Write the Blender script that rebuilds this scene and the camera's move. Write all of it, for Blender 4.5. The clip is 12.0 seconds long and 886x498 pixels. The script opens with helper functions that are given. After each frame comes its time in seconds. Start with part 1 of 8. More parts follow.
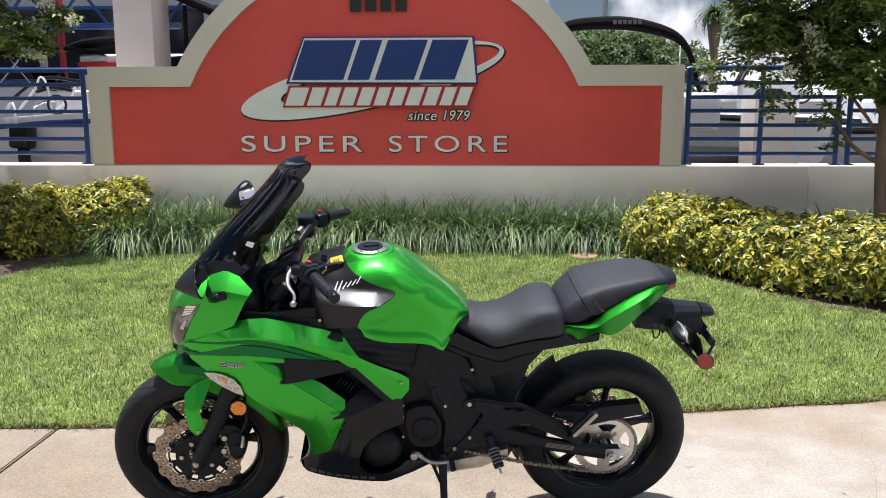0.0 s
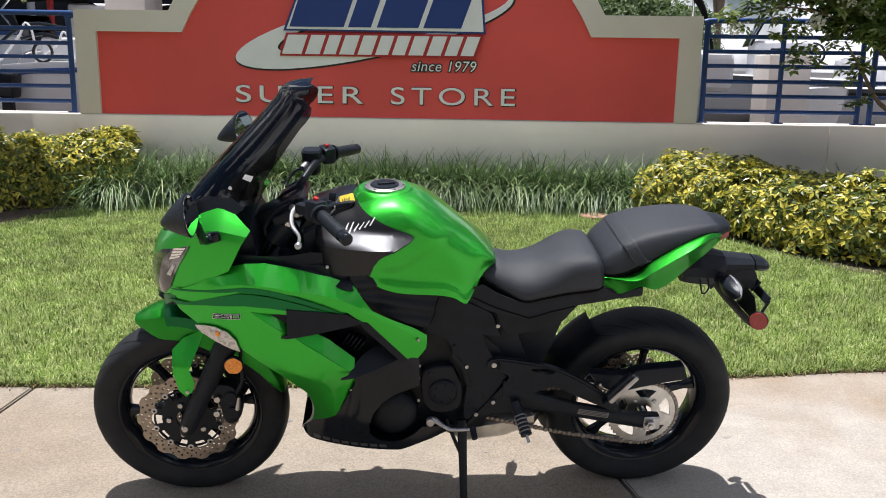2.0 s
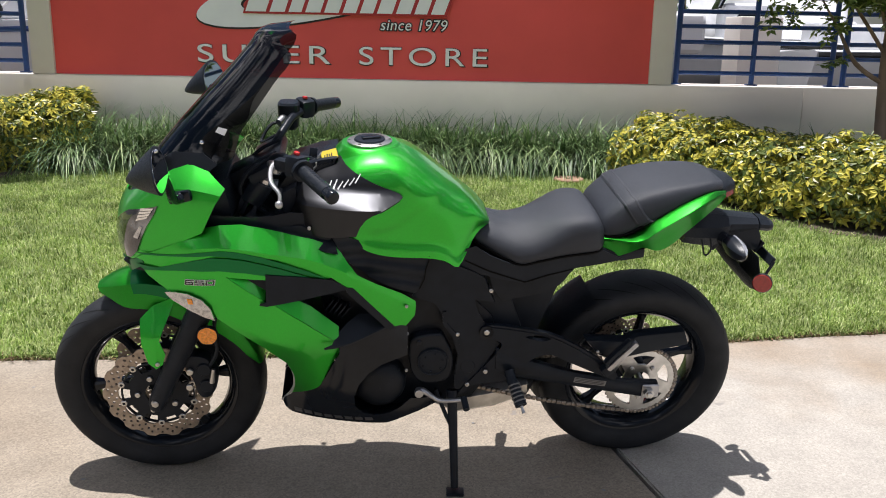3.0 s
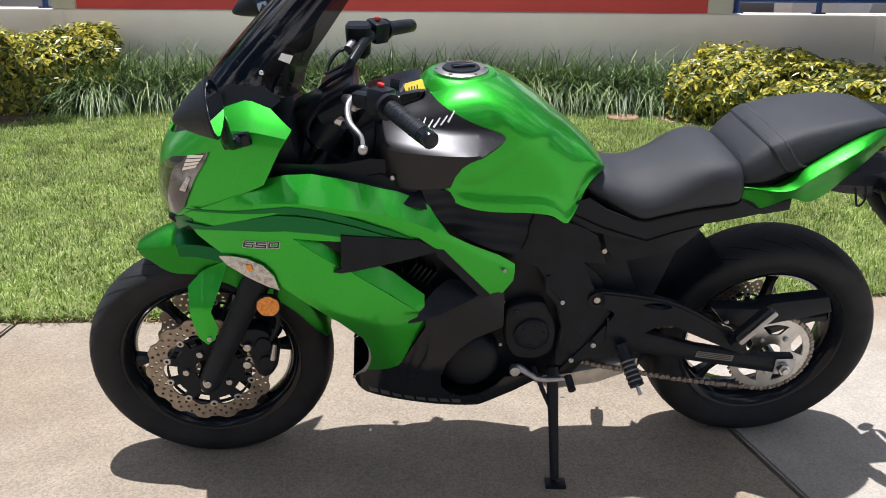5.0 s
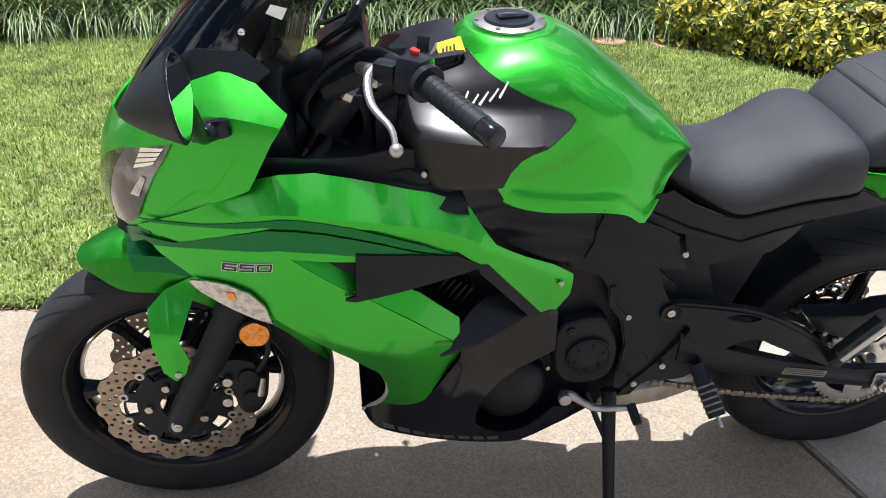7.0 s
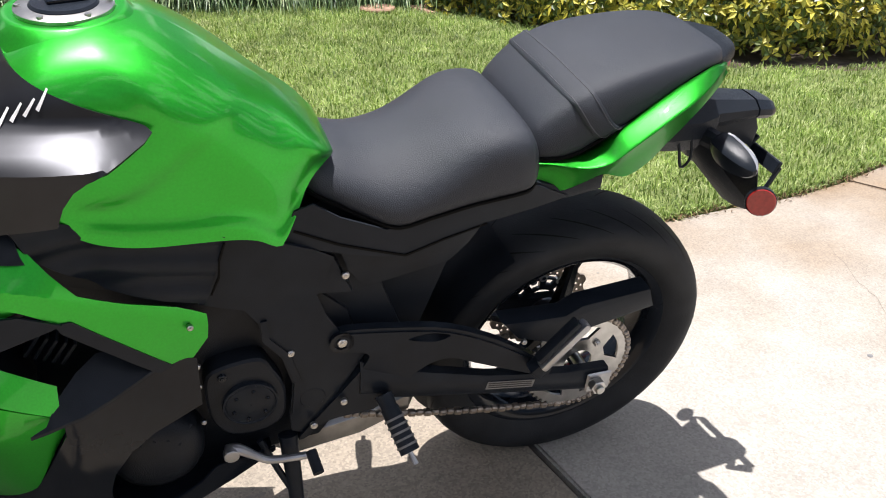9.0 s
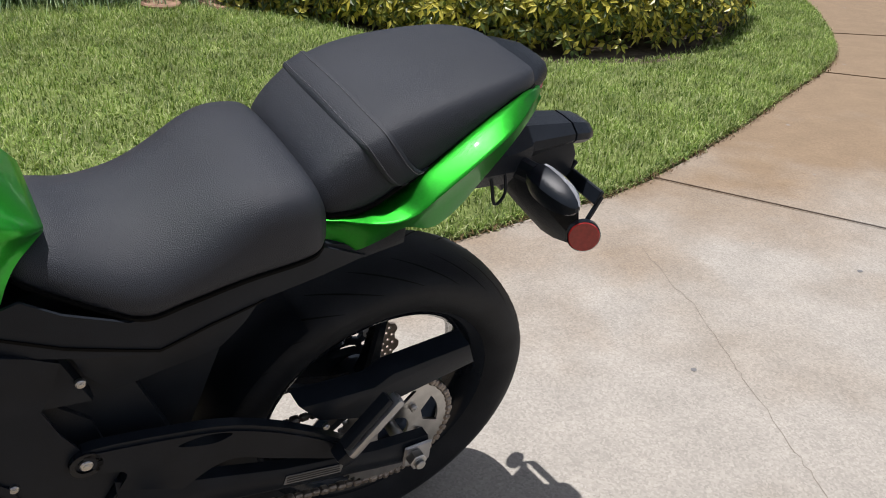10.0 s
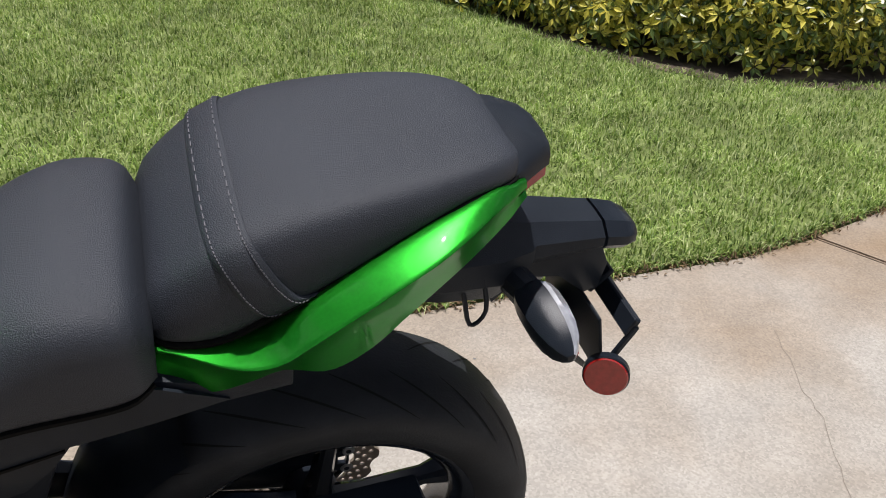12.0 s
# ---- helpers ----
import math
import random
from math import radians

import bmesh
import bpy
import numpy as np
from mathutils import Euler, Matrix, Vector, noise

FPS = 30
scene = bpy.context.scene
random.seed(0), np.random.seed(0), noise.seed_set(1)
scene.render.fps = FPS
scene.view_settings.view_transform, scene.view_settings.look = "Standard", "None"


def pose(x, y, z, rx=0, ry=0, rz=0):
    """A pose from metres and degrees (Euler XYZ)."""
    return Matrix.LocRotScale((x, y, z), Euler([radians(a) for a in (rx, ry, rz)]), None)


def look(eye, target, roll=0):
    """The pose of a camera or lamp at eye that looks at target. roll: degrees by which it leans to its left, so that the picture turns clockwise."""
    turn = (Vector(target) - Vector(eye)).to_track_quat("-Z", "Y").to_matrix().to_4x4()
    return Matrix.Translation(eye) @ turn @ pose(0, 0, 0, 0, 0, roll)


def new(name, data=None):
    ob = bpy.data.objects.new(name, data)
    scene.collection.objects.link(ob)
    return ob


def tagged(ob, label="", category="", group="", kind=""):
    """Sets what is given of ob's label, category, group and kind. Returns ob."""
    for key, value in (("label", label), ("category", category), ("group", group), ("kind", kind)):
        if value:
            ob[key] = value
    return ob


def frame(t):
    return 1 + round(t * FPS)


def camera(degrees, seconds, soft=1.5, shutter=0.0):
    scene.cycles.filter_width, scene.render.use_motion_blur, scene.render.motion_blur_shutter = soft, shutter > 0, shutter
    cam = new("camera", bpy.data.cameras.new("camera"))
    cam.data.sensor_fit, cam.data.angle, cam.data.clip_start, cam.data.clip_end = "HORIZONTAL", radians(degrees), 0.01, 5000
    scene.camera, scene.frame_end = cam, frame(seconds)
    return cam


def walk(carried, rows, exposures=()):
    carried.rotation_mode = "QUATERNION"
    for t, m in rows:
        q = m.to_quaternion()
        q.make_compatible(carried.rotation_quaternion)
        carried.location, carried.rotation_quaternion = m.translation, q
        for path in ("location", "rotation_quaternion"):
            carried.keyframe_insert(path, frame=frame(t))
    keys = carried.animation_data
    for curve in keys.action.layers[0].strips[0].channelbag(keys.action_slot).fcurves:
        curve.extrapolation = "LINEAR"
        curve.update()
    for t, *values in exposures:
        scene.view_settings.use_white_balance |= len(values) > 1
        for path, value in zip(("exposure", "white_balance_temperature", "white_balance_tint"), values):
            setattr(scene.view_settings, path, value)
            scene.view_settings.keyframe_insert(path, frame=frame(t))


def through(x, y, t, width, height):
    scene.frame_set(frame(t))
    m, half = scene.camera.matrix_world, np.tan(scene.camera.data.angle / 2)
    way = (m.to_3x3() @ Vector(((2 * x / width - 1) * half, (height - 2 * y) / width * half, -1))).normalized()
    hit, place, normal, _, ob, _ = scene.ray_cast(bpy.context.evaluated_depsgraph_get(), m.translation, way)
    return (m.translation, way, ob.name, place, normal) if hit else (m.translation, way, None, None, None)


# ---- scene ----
from mathutils import geometry as mathutils_geometry

cam = camera(54.1, 12.0, soft=1.0)

PATH = [
    (0, (0.97, -2.741, 1.496), (0.878, -0.772, 1.16), -0.1),
    (0.5, (0.931, -2.722, 1.472), (0.873, -0.749, 1.148), -0.5),
    (1, (0.891, -2.701, 1.439), (0.867, -0.732, 1.092), 0.3),
    (1.5, (0.872, -2.606, 1.402), (0.834, -0.645, 1.013), 0.8),
    (2, (0.865, -2.419, 1.361), (0.79, -0.463, 0.949), 0.8),
    (2.5, (0.853, -2.323, 1.331), (0.8, -0.375, 0.883), 1.2),
    (2.7, (0.834, -2.298, 1.32), (0.806, -0.352, 0.858), 1.2),
    (4.3, (0.575, -2.063, 1.26), (0.665, -0.151, 0.68), 0.8),
    (4.5, (0.573, -2.022, 1.251), (0.622, -0.111, 0.663), 0.5),
    (5, (0.6, -1.87, 1.234), (0.563, 0.032, 0.617), 0.4),
    (5.5, (0.603, -1.757, 1.216), (0.544, 0.133, 0.563), 1.1),
    (6, (0.512, -1.598, 1.191), (0.492, 0.277, 0.494), 1.2),
    (6.5, (0.426, -1.443, 1.238), (0.476, 0.408, 0.481), 1.0),
    (6.7, (0.422, -1.415, 1.244), (0.483, 0.427, 0.468), 0.9),
    (8.3, (0.7, -1.204, 1.223), (0.872, 0.601, 0.381), -0.3),
    (8.5, (0.715, -1.182, 1.217), (0.969, 0.613, 0.372), -0.2),
    (9, (0.783, -1.132, 1.221), (1.238, 0.615, 0.36), 0.9),
    (9.5, (0.842, -1.025, 1.214), (1.52, 0.644, 0.345), 2.4),
    (10, (0.915, -0.884, 1.212), (1.753, 0.709, 0.341), 2.9),
    (10.5, (0.993, -0.807, 1.215), (1.873, 0.757, 0.333), 2.5),
    (11, (1.156, -0.736, 1.214), (1.914, 0.889, 0.327), 2.9),
    (11.5, (1.282, -0.681, 1.217), (1.877, 1.008, 0.327), 3.3),
    (12, (1.32, -0.607, 1.215), (1.764, 1.109, 0.289), 4.3),
]
walk(cam, [(t, look(eye, target, roll)) for t, eye, target, roll in PATH],
     exposures=[(0, 0.56, 6280, 15), (2.5, 0.48, 6280, 15), (4.5, 0.47, 6280, 15), (6.5, 0.76, 6280, 15), (8.5, 1.06, 6280, 15), (9, 0.78, 6280, 15), (9.5, 0.33, 6280, 15), (10, 0.02, 6280, 15), (10.5, -0.10, 6280, 15), (11, -0.22, 6280, 15), (12, 0.11, 6280, 15)])

# ---- exposure and light ----
SUN_DIR = Vector((0.072, -0.055, -1.0)).normalized()
world = bpy.data.worlds.new("sky")
scene.world = world
world.use_nodes = True
wn, wl = world.node_tree.nodes, world.node_tree.links
wn.clear()
w_out, w_bg = wn.new("ShaderNodeOutputWorld"), wn.new("ShaderNodeBackground")
w_sky = wn.new("ShaderNodeTexSky")
w_sky.sky_type, w_sky.sun_disc = "NISHITA", False
w_sky.ozone_density = 3.0
w_sky.sun_elevation = math.asin(-SUN_DIR.z)
w_sky.sun_rotation = math.atan2(-SUN_DIR.x, -SUN_DIR.y)
w_tc, w_cl, w_ramp, w_mix = (wn.new("ShaderNodeTexCoord"), wn.new("ShaderNodeTexNoise"), wn.new("ShaderNodeValToRGB"), wn.new("ShaderNodeMixRGB"))
w_cl.inputs["Scale"].default_value, w_cl.inputs["Detail"].default_value = 4.5, 8
w_ramp.color_ramp.elements[0].position, w_ramp.color_ramp.elements[1].position = 0.50, 0.60
w_mix.inputs[2].default_value = (26.0, 26.3, 27.0, 1)
wl.new(w_tc.outputs["Generated"], w_cl.inputs["Vector"])
wl.new(w_cl.outputs["Fac"], w_ramp.inputs["Fac"])
wl.new(w_ramp.outputs["Color"], w_mix.inputs[0])
wl.new(w_sky.outputs["Color"], w_mix.inputs[1])
wl.new(w_mix.outputs[0], w_bg.inputs["Color"])
wl.new(w_bg.outputs[0], w_out.inputs["Surface"])
w_bg.inputs["Strength"].default_value = 0.035
sun_data = bpy.data.lights.new("sun", "SUN")
sun_data.energy, sun_data.angle, sun_data.color = 5.0, radians(0.53), (1.0, 0.965, 0.90)
sun = new("sun", sun_data)
sun.matrix_world = look((0, 0, 30), Vector((0, 0, 30)) + SUN_DIR)


# ---- materials ----
def mat(name, color, rough=0.5, metal=0.0, vary=0.0, scale=8.0, bump=0.0, bscale=120.0, coat=0.0, second=None, spots=None, island=0.0, object_random=0.0, spec=0.5, stretch=None, grain=0.0, streak=None):
    """A procedural surface: base colour with a broad mottling (vary, scale), fine relief (bump, bscale), an optional second colour by noise,
    spots (colour, scale, threshold), and random tone from piece to piece."""
    m = bpy.data.materials.new(name)
    m.use_nodes = True
    n, l = m.node_tree.nodes, m.node_tree.links
    b = n["Principled BSDF"]
    b.inputs["Roughness"].default_value, b.inputs["Metallic"].default_value = rough, metal
    b.inputs["Coat Weight"].default_value, b.inputs["Coat Roughness"].default_value = coat, 0.03
    b.inputs["Specular IOR Level"].default_value = spec
    tc = n.new("ShaderNodeTexCoord")
    vec = tc.outputs["Object"]
    if stretch:
        mp = n.new("ShaderNodeMapping")
        mp.inputs["Scale"].default_value = stretch
        l.new(vec, mp.inputs["Vector"])
        vec = mp.outputs["Vector"]
    col = n.new("ShaderNodeRGB")
    col.outputs[0].default_value = (*color, 1)
    out = col.outputs[0]

    def noise_tex(s, detail=6):
        t = n.new("ShaderNodeTexNoise")
        t.inputs["Scale"].default_value, t.inputs["Detail"].default_value = s, detail
        l.new(vec, t.inputs["Vector"])
        return t.outputs["Fac"]

    def ramp(fac, lo, hi):
        r = n.new("ShaderNodeMapRange")
        r.inputs[1].default_value, r.inputs[2].default_value = lo, hi
        l.new(fac, r.inputs[0])
        return r.outputs[0]

    def mix(fac, a, c, kind="MIX"):
        x = n.new("ShaderNodeMixRGB")
        x.blend_type = kind
        if isinstance(fac, float):
            x.inputs[0].default_value = fac
        else:
            l.new(fac, x.inputs[0])
        l.new(a, x.inputs[1])
        if isinstance(c, tuple):
            x.inputs[2].default_value = (*c, 1)
        else:
            l.new(c, x.inputs[2])
        return x.outputs[0]

    if second:
        out = mix(ramp(noise_tex(second[1], 5), second[2], second[3]), out, second[0])
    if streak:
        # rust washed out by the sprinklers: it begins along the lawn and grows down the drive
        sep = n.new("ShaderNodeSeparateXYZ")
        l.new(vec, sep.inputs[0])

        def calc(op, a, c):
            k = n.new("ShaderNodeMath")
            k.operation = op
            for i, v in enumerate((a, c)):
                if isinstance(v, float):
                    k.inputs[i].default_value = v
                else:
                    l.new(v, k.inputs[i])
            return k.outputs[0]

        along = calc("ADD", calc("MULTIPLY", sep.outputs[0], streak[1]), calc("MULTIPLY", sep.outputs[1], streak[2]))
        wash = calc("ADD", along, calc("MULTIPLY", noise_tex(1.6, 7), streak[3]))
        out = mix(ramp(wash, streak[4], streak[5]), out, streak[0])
    if vary:
        g = n.new("ShaderNodeMapRange")
        g.inputs[1].default_value, g.inputs[2].default_value = 0.3, 0.7
        g.inputs[3].default_value, g.inputs[4].default_value = 1 - vary, 1 + vary
        l.new(noise_tex(scale, 8), g.inputs[0])
        out = mix(1.0, out, g.outputs[0], "MULTIPLY")
    if grain:
        g = n.new("ShaderNodeMapRange")
        g.inputs[3].default_value, g.inputs[4].default_value = 1 - grain, 1 + grain
        cells = n.new("ShaderNodeTexVoronoi")
        cells.inputs["Scale"].default_value = 190
        l.new(vec, cells.inputs["Vector"])
        l.new(cells.outputs["Color"], g.inputs[0])
        out = mix(1.0, out, g.outputs[0], "MULTIPLY")
    if spots:
        out = mix(ramp(noise_tex(spots[1], 2), spots[2], spots[2] + 0.04), out, spots[0])
    if island or object_random:
        src = n.new("ShaderNodeNewGeometry").outputs["Random Per Island"] if island else n.new("ShaderNodeObjectInfo").outputs["Random"]
        g = n.new("ShaderNodeMapRange")
        a = island or object_random
        g.inputs[3].default_value, g.inputs[4].default_value = 1 - a, 1 + a
        l.new(src, g.inputs[0])
        out = mix(1.0, out, g.outputs[0], "MULTIPLY")
    l.new(out, b.inputs["Base Color"])
    if bump:
        bp = n.new("ShaderNodeBump")
        bp.inputs["Strength"].default_value, bp.inputs["Distance"].default_value = min(bump, 1.0), 0.002
        l.new(noise_tex(bscale, 4), bp.inputs["Height"])
        l.new(bp.outputs[0], b.inputs["Normal"])
    return m


def leaf_mat(name, colors, rough=0.5, through=0.35, patch=0.0):
    """Foliage: a tone of its own for each leaf, and light that shines through."""
    m = bpy.data.materials.new(name)
    m.use_nodes = True
    n, l = m.node_tree.nodes, m.node_tree.links
    b = n["Principled BSDF"]
    geo, cr = n.new("ShaderNodeNewGeometry"), n.new("ShaderNodeValToRGB")
    while len(cr.color_ramp.elements) < len(colors):
        cr.color_ramp.elements.new(0.5)
    for i, c in enumerate(colors):
        cr.color_ramp.elements[i].position = i / (len(colors) - 1)
        cr.color_ramp.elements[i].color = (*c, 1)
    l.new(geo.outputs["Random Per Island"], cr.inputs[0])
    tone = cr.outputs[0]
    if patch:
        # lusher and drier patches a hand or two across
        tc, nz, g, mul = n.new("ShaderNodeTexCoord"), n.new("ShaderNodeTexNoise"), n.new("ShaderNodeMapRange"), n.new("ShaderNodeMixRGB")
        nz.inputs["Scale"].default_value, nz.inputs["Detail"].default_value = 5.5, 4
        l.new(tc.outputs["Object"], nz.inputs["Vector"])
        g.inputs[1].default_value, g.inputs[2].default_value = 0.33, 0.67
        g.inputs[3].default_value, g.inputs[4].default_value = 1 - patch, 1 + patch
        l.new(nz.outputs["Fac"], g.inputs[0])
        mul.blend_type = "MULTIPLY"
        mul.inputs[0].default_value = 1.0
        l.new(tone, mul.inputs[1])
        l.new(g.outputs[0], mul.inputs[2])
        tone = mul.outputs[0]
    l.new(tone, b.inputs["Base Color"])
    b.inputs["Roughness"].default_value = rough
    tr, mx, out = n.new("ShaderNodeBsdfTranslucent"), n.new("ShaderNodeMixShader"), n["Material Output"]
    l.new(tone, tr.inputs["Color"])
    mx.inputs[0].default_value = through
    l.new(b.outputs[0], mx.inputs[1])
    l.new(tr.outputs[0], mx.inputs[2])
    l.new(mx.outputs[0], out.inputs["Surface"])
    return m


def screen_mat(name, tint, rough=0.02):
    """Tinted sheet: what is behind shows through, darker, under a clear gloss."""
    m = bpy.data.materials.new(name)
    m.use_nodes = True
    n, l = m.node_tree.nodes, m.node_tree.links
    n.remove(n["Principled BSDF"])
    tr, gl, fr, mx = n.new("ShaderNodeBsdfTransparent"), n.new("ShaderNodeBsdfGlossy"), n.new("ShaderNodeFresnel"), n.new("ShaderNodeMixShader")
    tr.inputs["Color"].default_value = (*tint, 1)
    gl.inputs["Roughness"].default_value = rough
    fr.inputs["IOR"].default_value = 1.5
    l.new(fr.outputs[0], mx.inputs[0])
    l.new(tr.outputs[0], mx.inputs[1])
    l.new(gl.outputs[0], mx.inputs[2])
    l.new(mx.outputs[0], n["Material Output"].inputs["Surface"])
    return m


GREEN = mat("green_paint", (0.027, 0.44, 0.030), 0.37, 0.84, spec=0.4, coat=0.5, vary=0.06, scale=300, bump=0.02, bscale=900)
DARK_GREEN = mat("dark_green_paint", (0.002, 0.145, 0.036), 0.36, 0.75, spec=0.3, coat=0.25, vary=0.05, scale=300)
BLACK_GLOSS = mat("black_paint", (0.0075, 0.0100, 0.0145), 0.13, 0.0, spec=0.26, coat=0.0, vary=0.1, scale=60)
BLACK_SATIN = mat("black_satin", (0.0125, 0.0160, 0.0220), 0.28, 0.0, spec=0.14, vary=0.15, scale=25, bump=0.15, bscale=700)
BLACK_MATT = mat("black_moulded_plastic", (0.0150, 0.0185, 0.0245), 0.40, 0.0, spec=0.15, vary=0.15, scale=20, bump=0.3, bscale=900)
ENGINE = mat("black_engine_casting", (0.0115, 0.0140, 0.0185), 0.32, 0.0, spec=0.16, vary=0.3, scale=18, bump=0.35, bscale=400)
GREY_RUBBER = mat("worn_grey_rubber", (0.17, 0.165, 0.16), 0.7, vary=0.2, scale=60)
GROOVE = mat("tread_groove_rubber", (0.008, 0.008, 0.008), 0.8, spec=0.2)
RUBBER = mat("tyre_rubber", (0.0200, 0.0220, 0.0250), 0.58, 0.0, spec=0.18, vary=0.25, scale=14, bump=0.25, bscale=300)
TREAD = mat("worn_tread_rubber", (0.024, 0.025, 0.027), 0.78, 0.0, vary=0.3, scale=10, bump=0.4, bscale=260)
SEAT = mat("seat_vinyl", (0.0240, 0.0280, 0.0365), 0.52, 0.0, spec=0.38, vary=0.10, scale=6, bump=0.55, bscale=800)
SEAM = mat("seat_thread", (0.10, 0.10, 0.11), 0.8)
STEEL = mat("brushed_steel", (0.52, 0.51, 0.49), 0.32, 1.0, vary=0.15, scale=40, bump=0.1, bscale=500)
DISC = mat("brake_disc_steel", (0.33, 0.275, 0.225), 0.42, 0.75, vary=0.2, scale=50)
ALU = mat("cast_aluminium", (0.42, 0.42, 0.43), 0.40, 0.9, vary=0.15, scale=30, bump=0.1, bscale=400)
CHAIN = mat("chain_steel", (0.30, 0.26, 0.22), 0.45, 0.8, vary=0.3, scale=90)
CHROME = mat("chrome", (0.80, 0.80, 0.80), 0.08, 1.0)
TANK_BLACK = mat("satin_tank_black", (0.031, 0.032, 0.036), 0.36, 0.72, spec=0.5, vary=0.1, scale=25)
SCREEN = screen_mat("smoked_screen", (0.10, 0.095, 0.10))
LENS = mat("smoked_lens", (0.030, 0.031, 0.035), 0.05, 0.55, coat=1.0, second=((0.26, 0.265, 0.28), 13, 0.46, 0.62))
CLEAR_LENS = mat("clear_lens", (0.54, 0.54, 0.55), 0.10, 0.85, coat=1.0, second=((0.30, 0.30, 0.31), 75, 0.46, 0.62), bump=0.8, bscale=110)
CLEAR_SMOOTH = mat("clear_smooth_lens", (0.50, 0.51, 0.53), 0.16, 0.6, coat=1.0, vary=0.12, scale=90)
ORANGE = mat("orange_reflector", (0.92, 0.30, 0.012), 0.22, 0.0, coat=0.7, vary=0.2, scale=160)
RED = mat("red_reflector", (0.32, 0.014, 0.011), 0.2, 0.0, coat=0.7, vary=0.2, scale=160)
SUNLIT_EDGE = mat("sunlit_edge_grey", (0.36, 0.355, 0.34), 0.45, vary=0.15, scale=60)
RED_PLASTIC = mat("red_plastic", (0.62, 0.02, 0.02), 0.35)
YELLOW = mat("yellow_tag", (0.75, 0.58, 0.03), 0.6, vary=0.1, scale=40)
WHITE_PAINT = mat("white_paint", (0.86, 0.86, 0.86), 0.45, vary=0.04, scale=5)
MIRROR = mat("mirror_glass", (0.85, 0.86, 0.88), 0.02, 1.0)
MARK = mat("dark_grey_print", (0.05, 0.05, 0.052), 0.5)
LABEL = mat("grey_label", (0.16, 0.16, 0.16), 0.5)
CONCRETE = mat("driveway_concrete", (0.283, 0.265, 0.236), 0.9, vary=0.08, scale=7, bump=0.0, bscale=650, second=((0.245, 0.195, 0.140), 1.3, 0.50, 0.78), spots=((0.25, 0.23, 0.21), 9, 0.735), object_random=0.04, grain=0.20)
TAN_CONCRETE = mat("tan_weathered_concrete", (0.264, 0.228, 0.180), 0.9, vary=0.10, scale=6, second=((0.225, 0.180, 0.130), 1.1, 0.46, 0.74), spots=((0.20, 0.18, 0.16), 11, 0.72), grain=0.28)
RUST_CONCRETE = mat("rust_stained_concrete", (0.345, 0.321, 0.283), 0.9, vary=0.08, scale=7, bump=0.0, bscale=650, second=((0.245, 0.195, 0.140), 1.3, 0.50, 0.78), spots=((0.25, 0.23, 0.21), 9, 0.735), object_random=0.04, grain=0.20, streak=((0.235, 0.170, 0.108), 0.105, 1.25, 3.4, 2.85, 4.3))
CRACK = mat("crack_dirt", (0.20, 0.17, 0.14), 0.95)
GAP = mat("shadow_gap_black", (0.003, 0.003, 0.003), 0.7, spec=0.1)
JOINT = mat("joint_dirt", (0.045, 0.038, 0.030), 0.95, vary=0.3, scale=30)
ASPHALT = mat("asphalt", (0.06, 0.06, 0.06), 0.9, vary=0.2, scale=1.5, bump=0.6, bscale=120)
SOIL = mat("bed_soil", (0.065, 0.048, 0.033), 0.95, vary=0.45, scale=12, bump=1.0, bscale=60, second=((0.15, 0.115, 0.08), 5, 0.5, 0.65))
THATCH = mat("lawn_thatch", (0.15, 0.19, 0.055), 0.95, vary=0.35, scale=9, bump=1.0, bscale=90)
STUCCO = mat("beige_stucco", (0.79, 0.73, 0.665), 0.9, vary=0.06, scale=1.2, bump=0.5, bscale=150, second=((0.67, 0.615, 0.55), 0.7, 0.5, 0.75))
UNSEEN_WALL = mat("unseen_wall_grey", (0.34, 0.33, 0.31), 0.9, vary=0.15, scale=0.6, bump=0.3, bscale=60)
RED_STUCCO = mat("red_stucco", (0.80, 0.100, 0.089), 0.75, vary=0.07, scale=1.5, bump=0.4, bscale=160)
BLUE_STEEL = mat("blue_painted_steel", (0.012, 0.055, 0.20), 0.35, vary=0.12, scale=12)
BLUE_SIGN = mat("blue_sign_face", (0.012, 0.045, 0.22), 0.4, vary=0.05, scale=4)
GREY_SIGN = mat("silver_sign_face", (0.90, 0.90, 0.91), 0.45, vary=0.04, scale=3)
BLACK_SIGN = mat("black_sign_edge", (0.02, 0.02, 0.02), 0.5)
RED_SIGN = mat("red_sign_edge", (0.45, 0.025, 0.025), 0.5)
BARK = mat("smooth_bark", (0.23, 0.17, 0.12), 0.85, vary=0.35, scale=9, bump=0.6, bscale=70, stretch=(1, 1, 0.3))
HULL = mat("white_gelcoat", (0.66, 0.67, 0.69), 0.25, vary=0.06, scale=2)
CANVAS = mat("black_canvas", (0.009, 0.009, 0.010), 0.9, spec=0.1, vary=0.2, scale=4)
TIN = mat("grey_metal_sheet", (0.42, 0.43, 0.45), 0.5, 0.4, vary=0.1, scale=2)
TERRACOTTA = mat("valve_cover", (0.36, 0.22, 0.15), 0.8, vary=0.2, scale=20)
GRASS = leaf_mat("grass_blades", [(0.078, 0.145, 0.024), (0.178, 0.272, 0.048), (0.285, 0.382, 0.086), (0.51, 0.55, 0.27)], 0.55, 0.3, 0.32)
LIRIOPE = leaf_mat("strap_leaves", [(0.03, 0.065, 0.018), (0.065, 0.135, 0.038), (0.15, 0.25, 0.085), (0.33, 0.42, 0.18)], 0.46, 0.10)
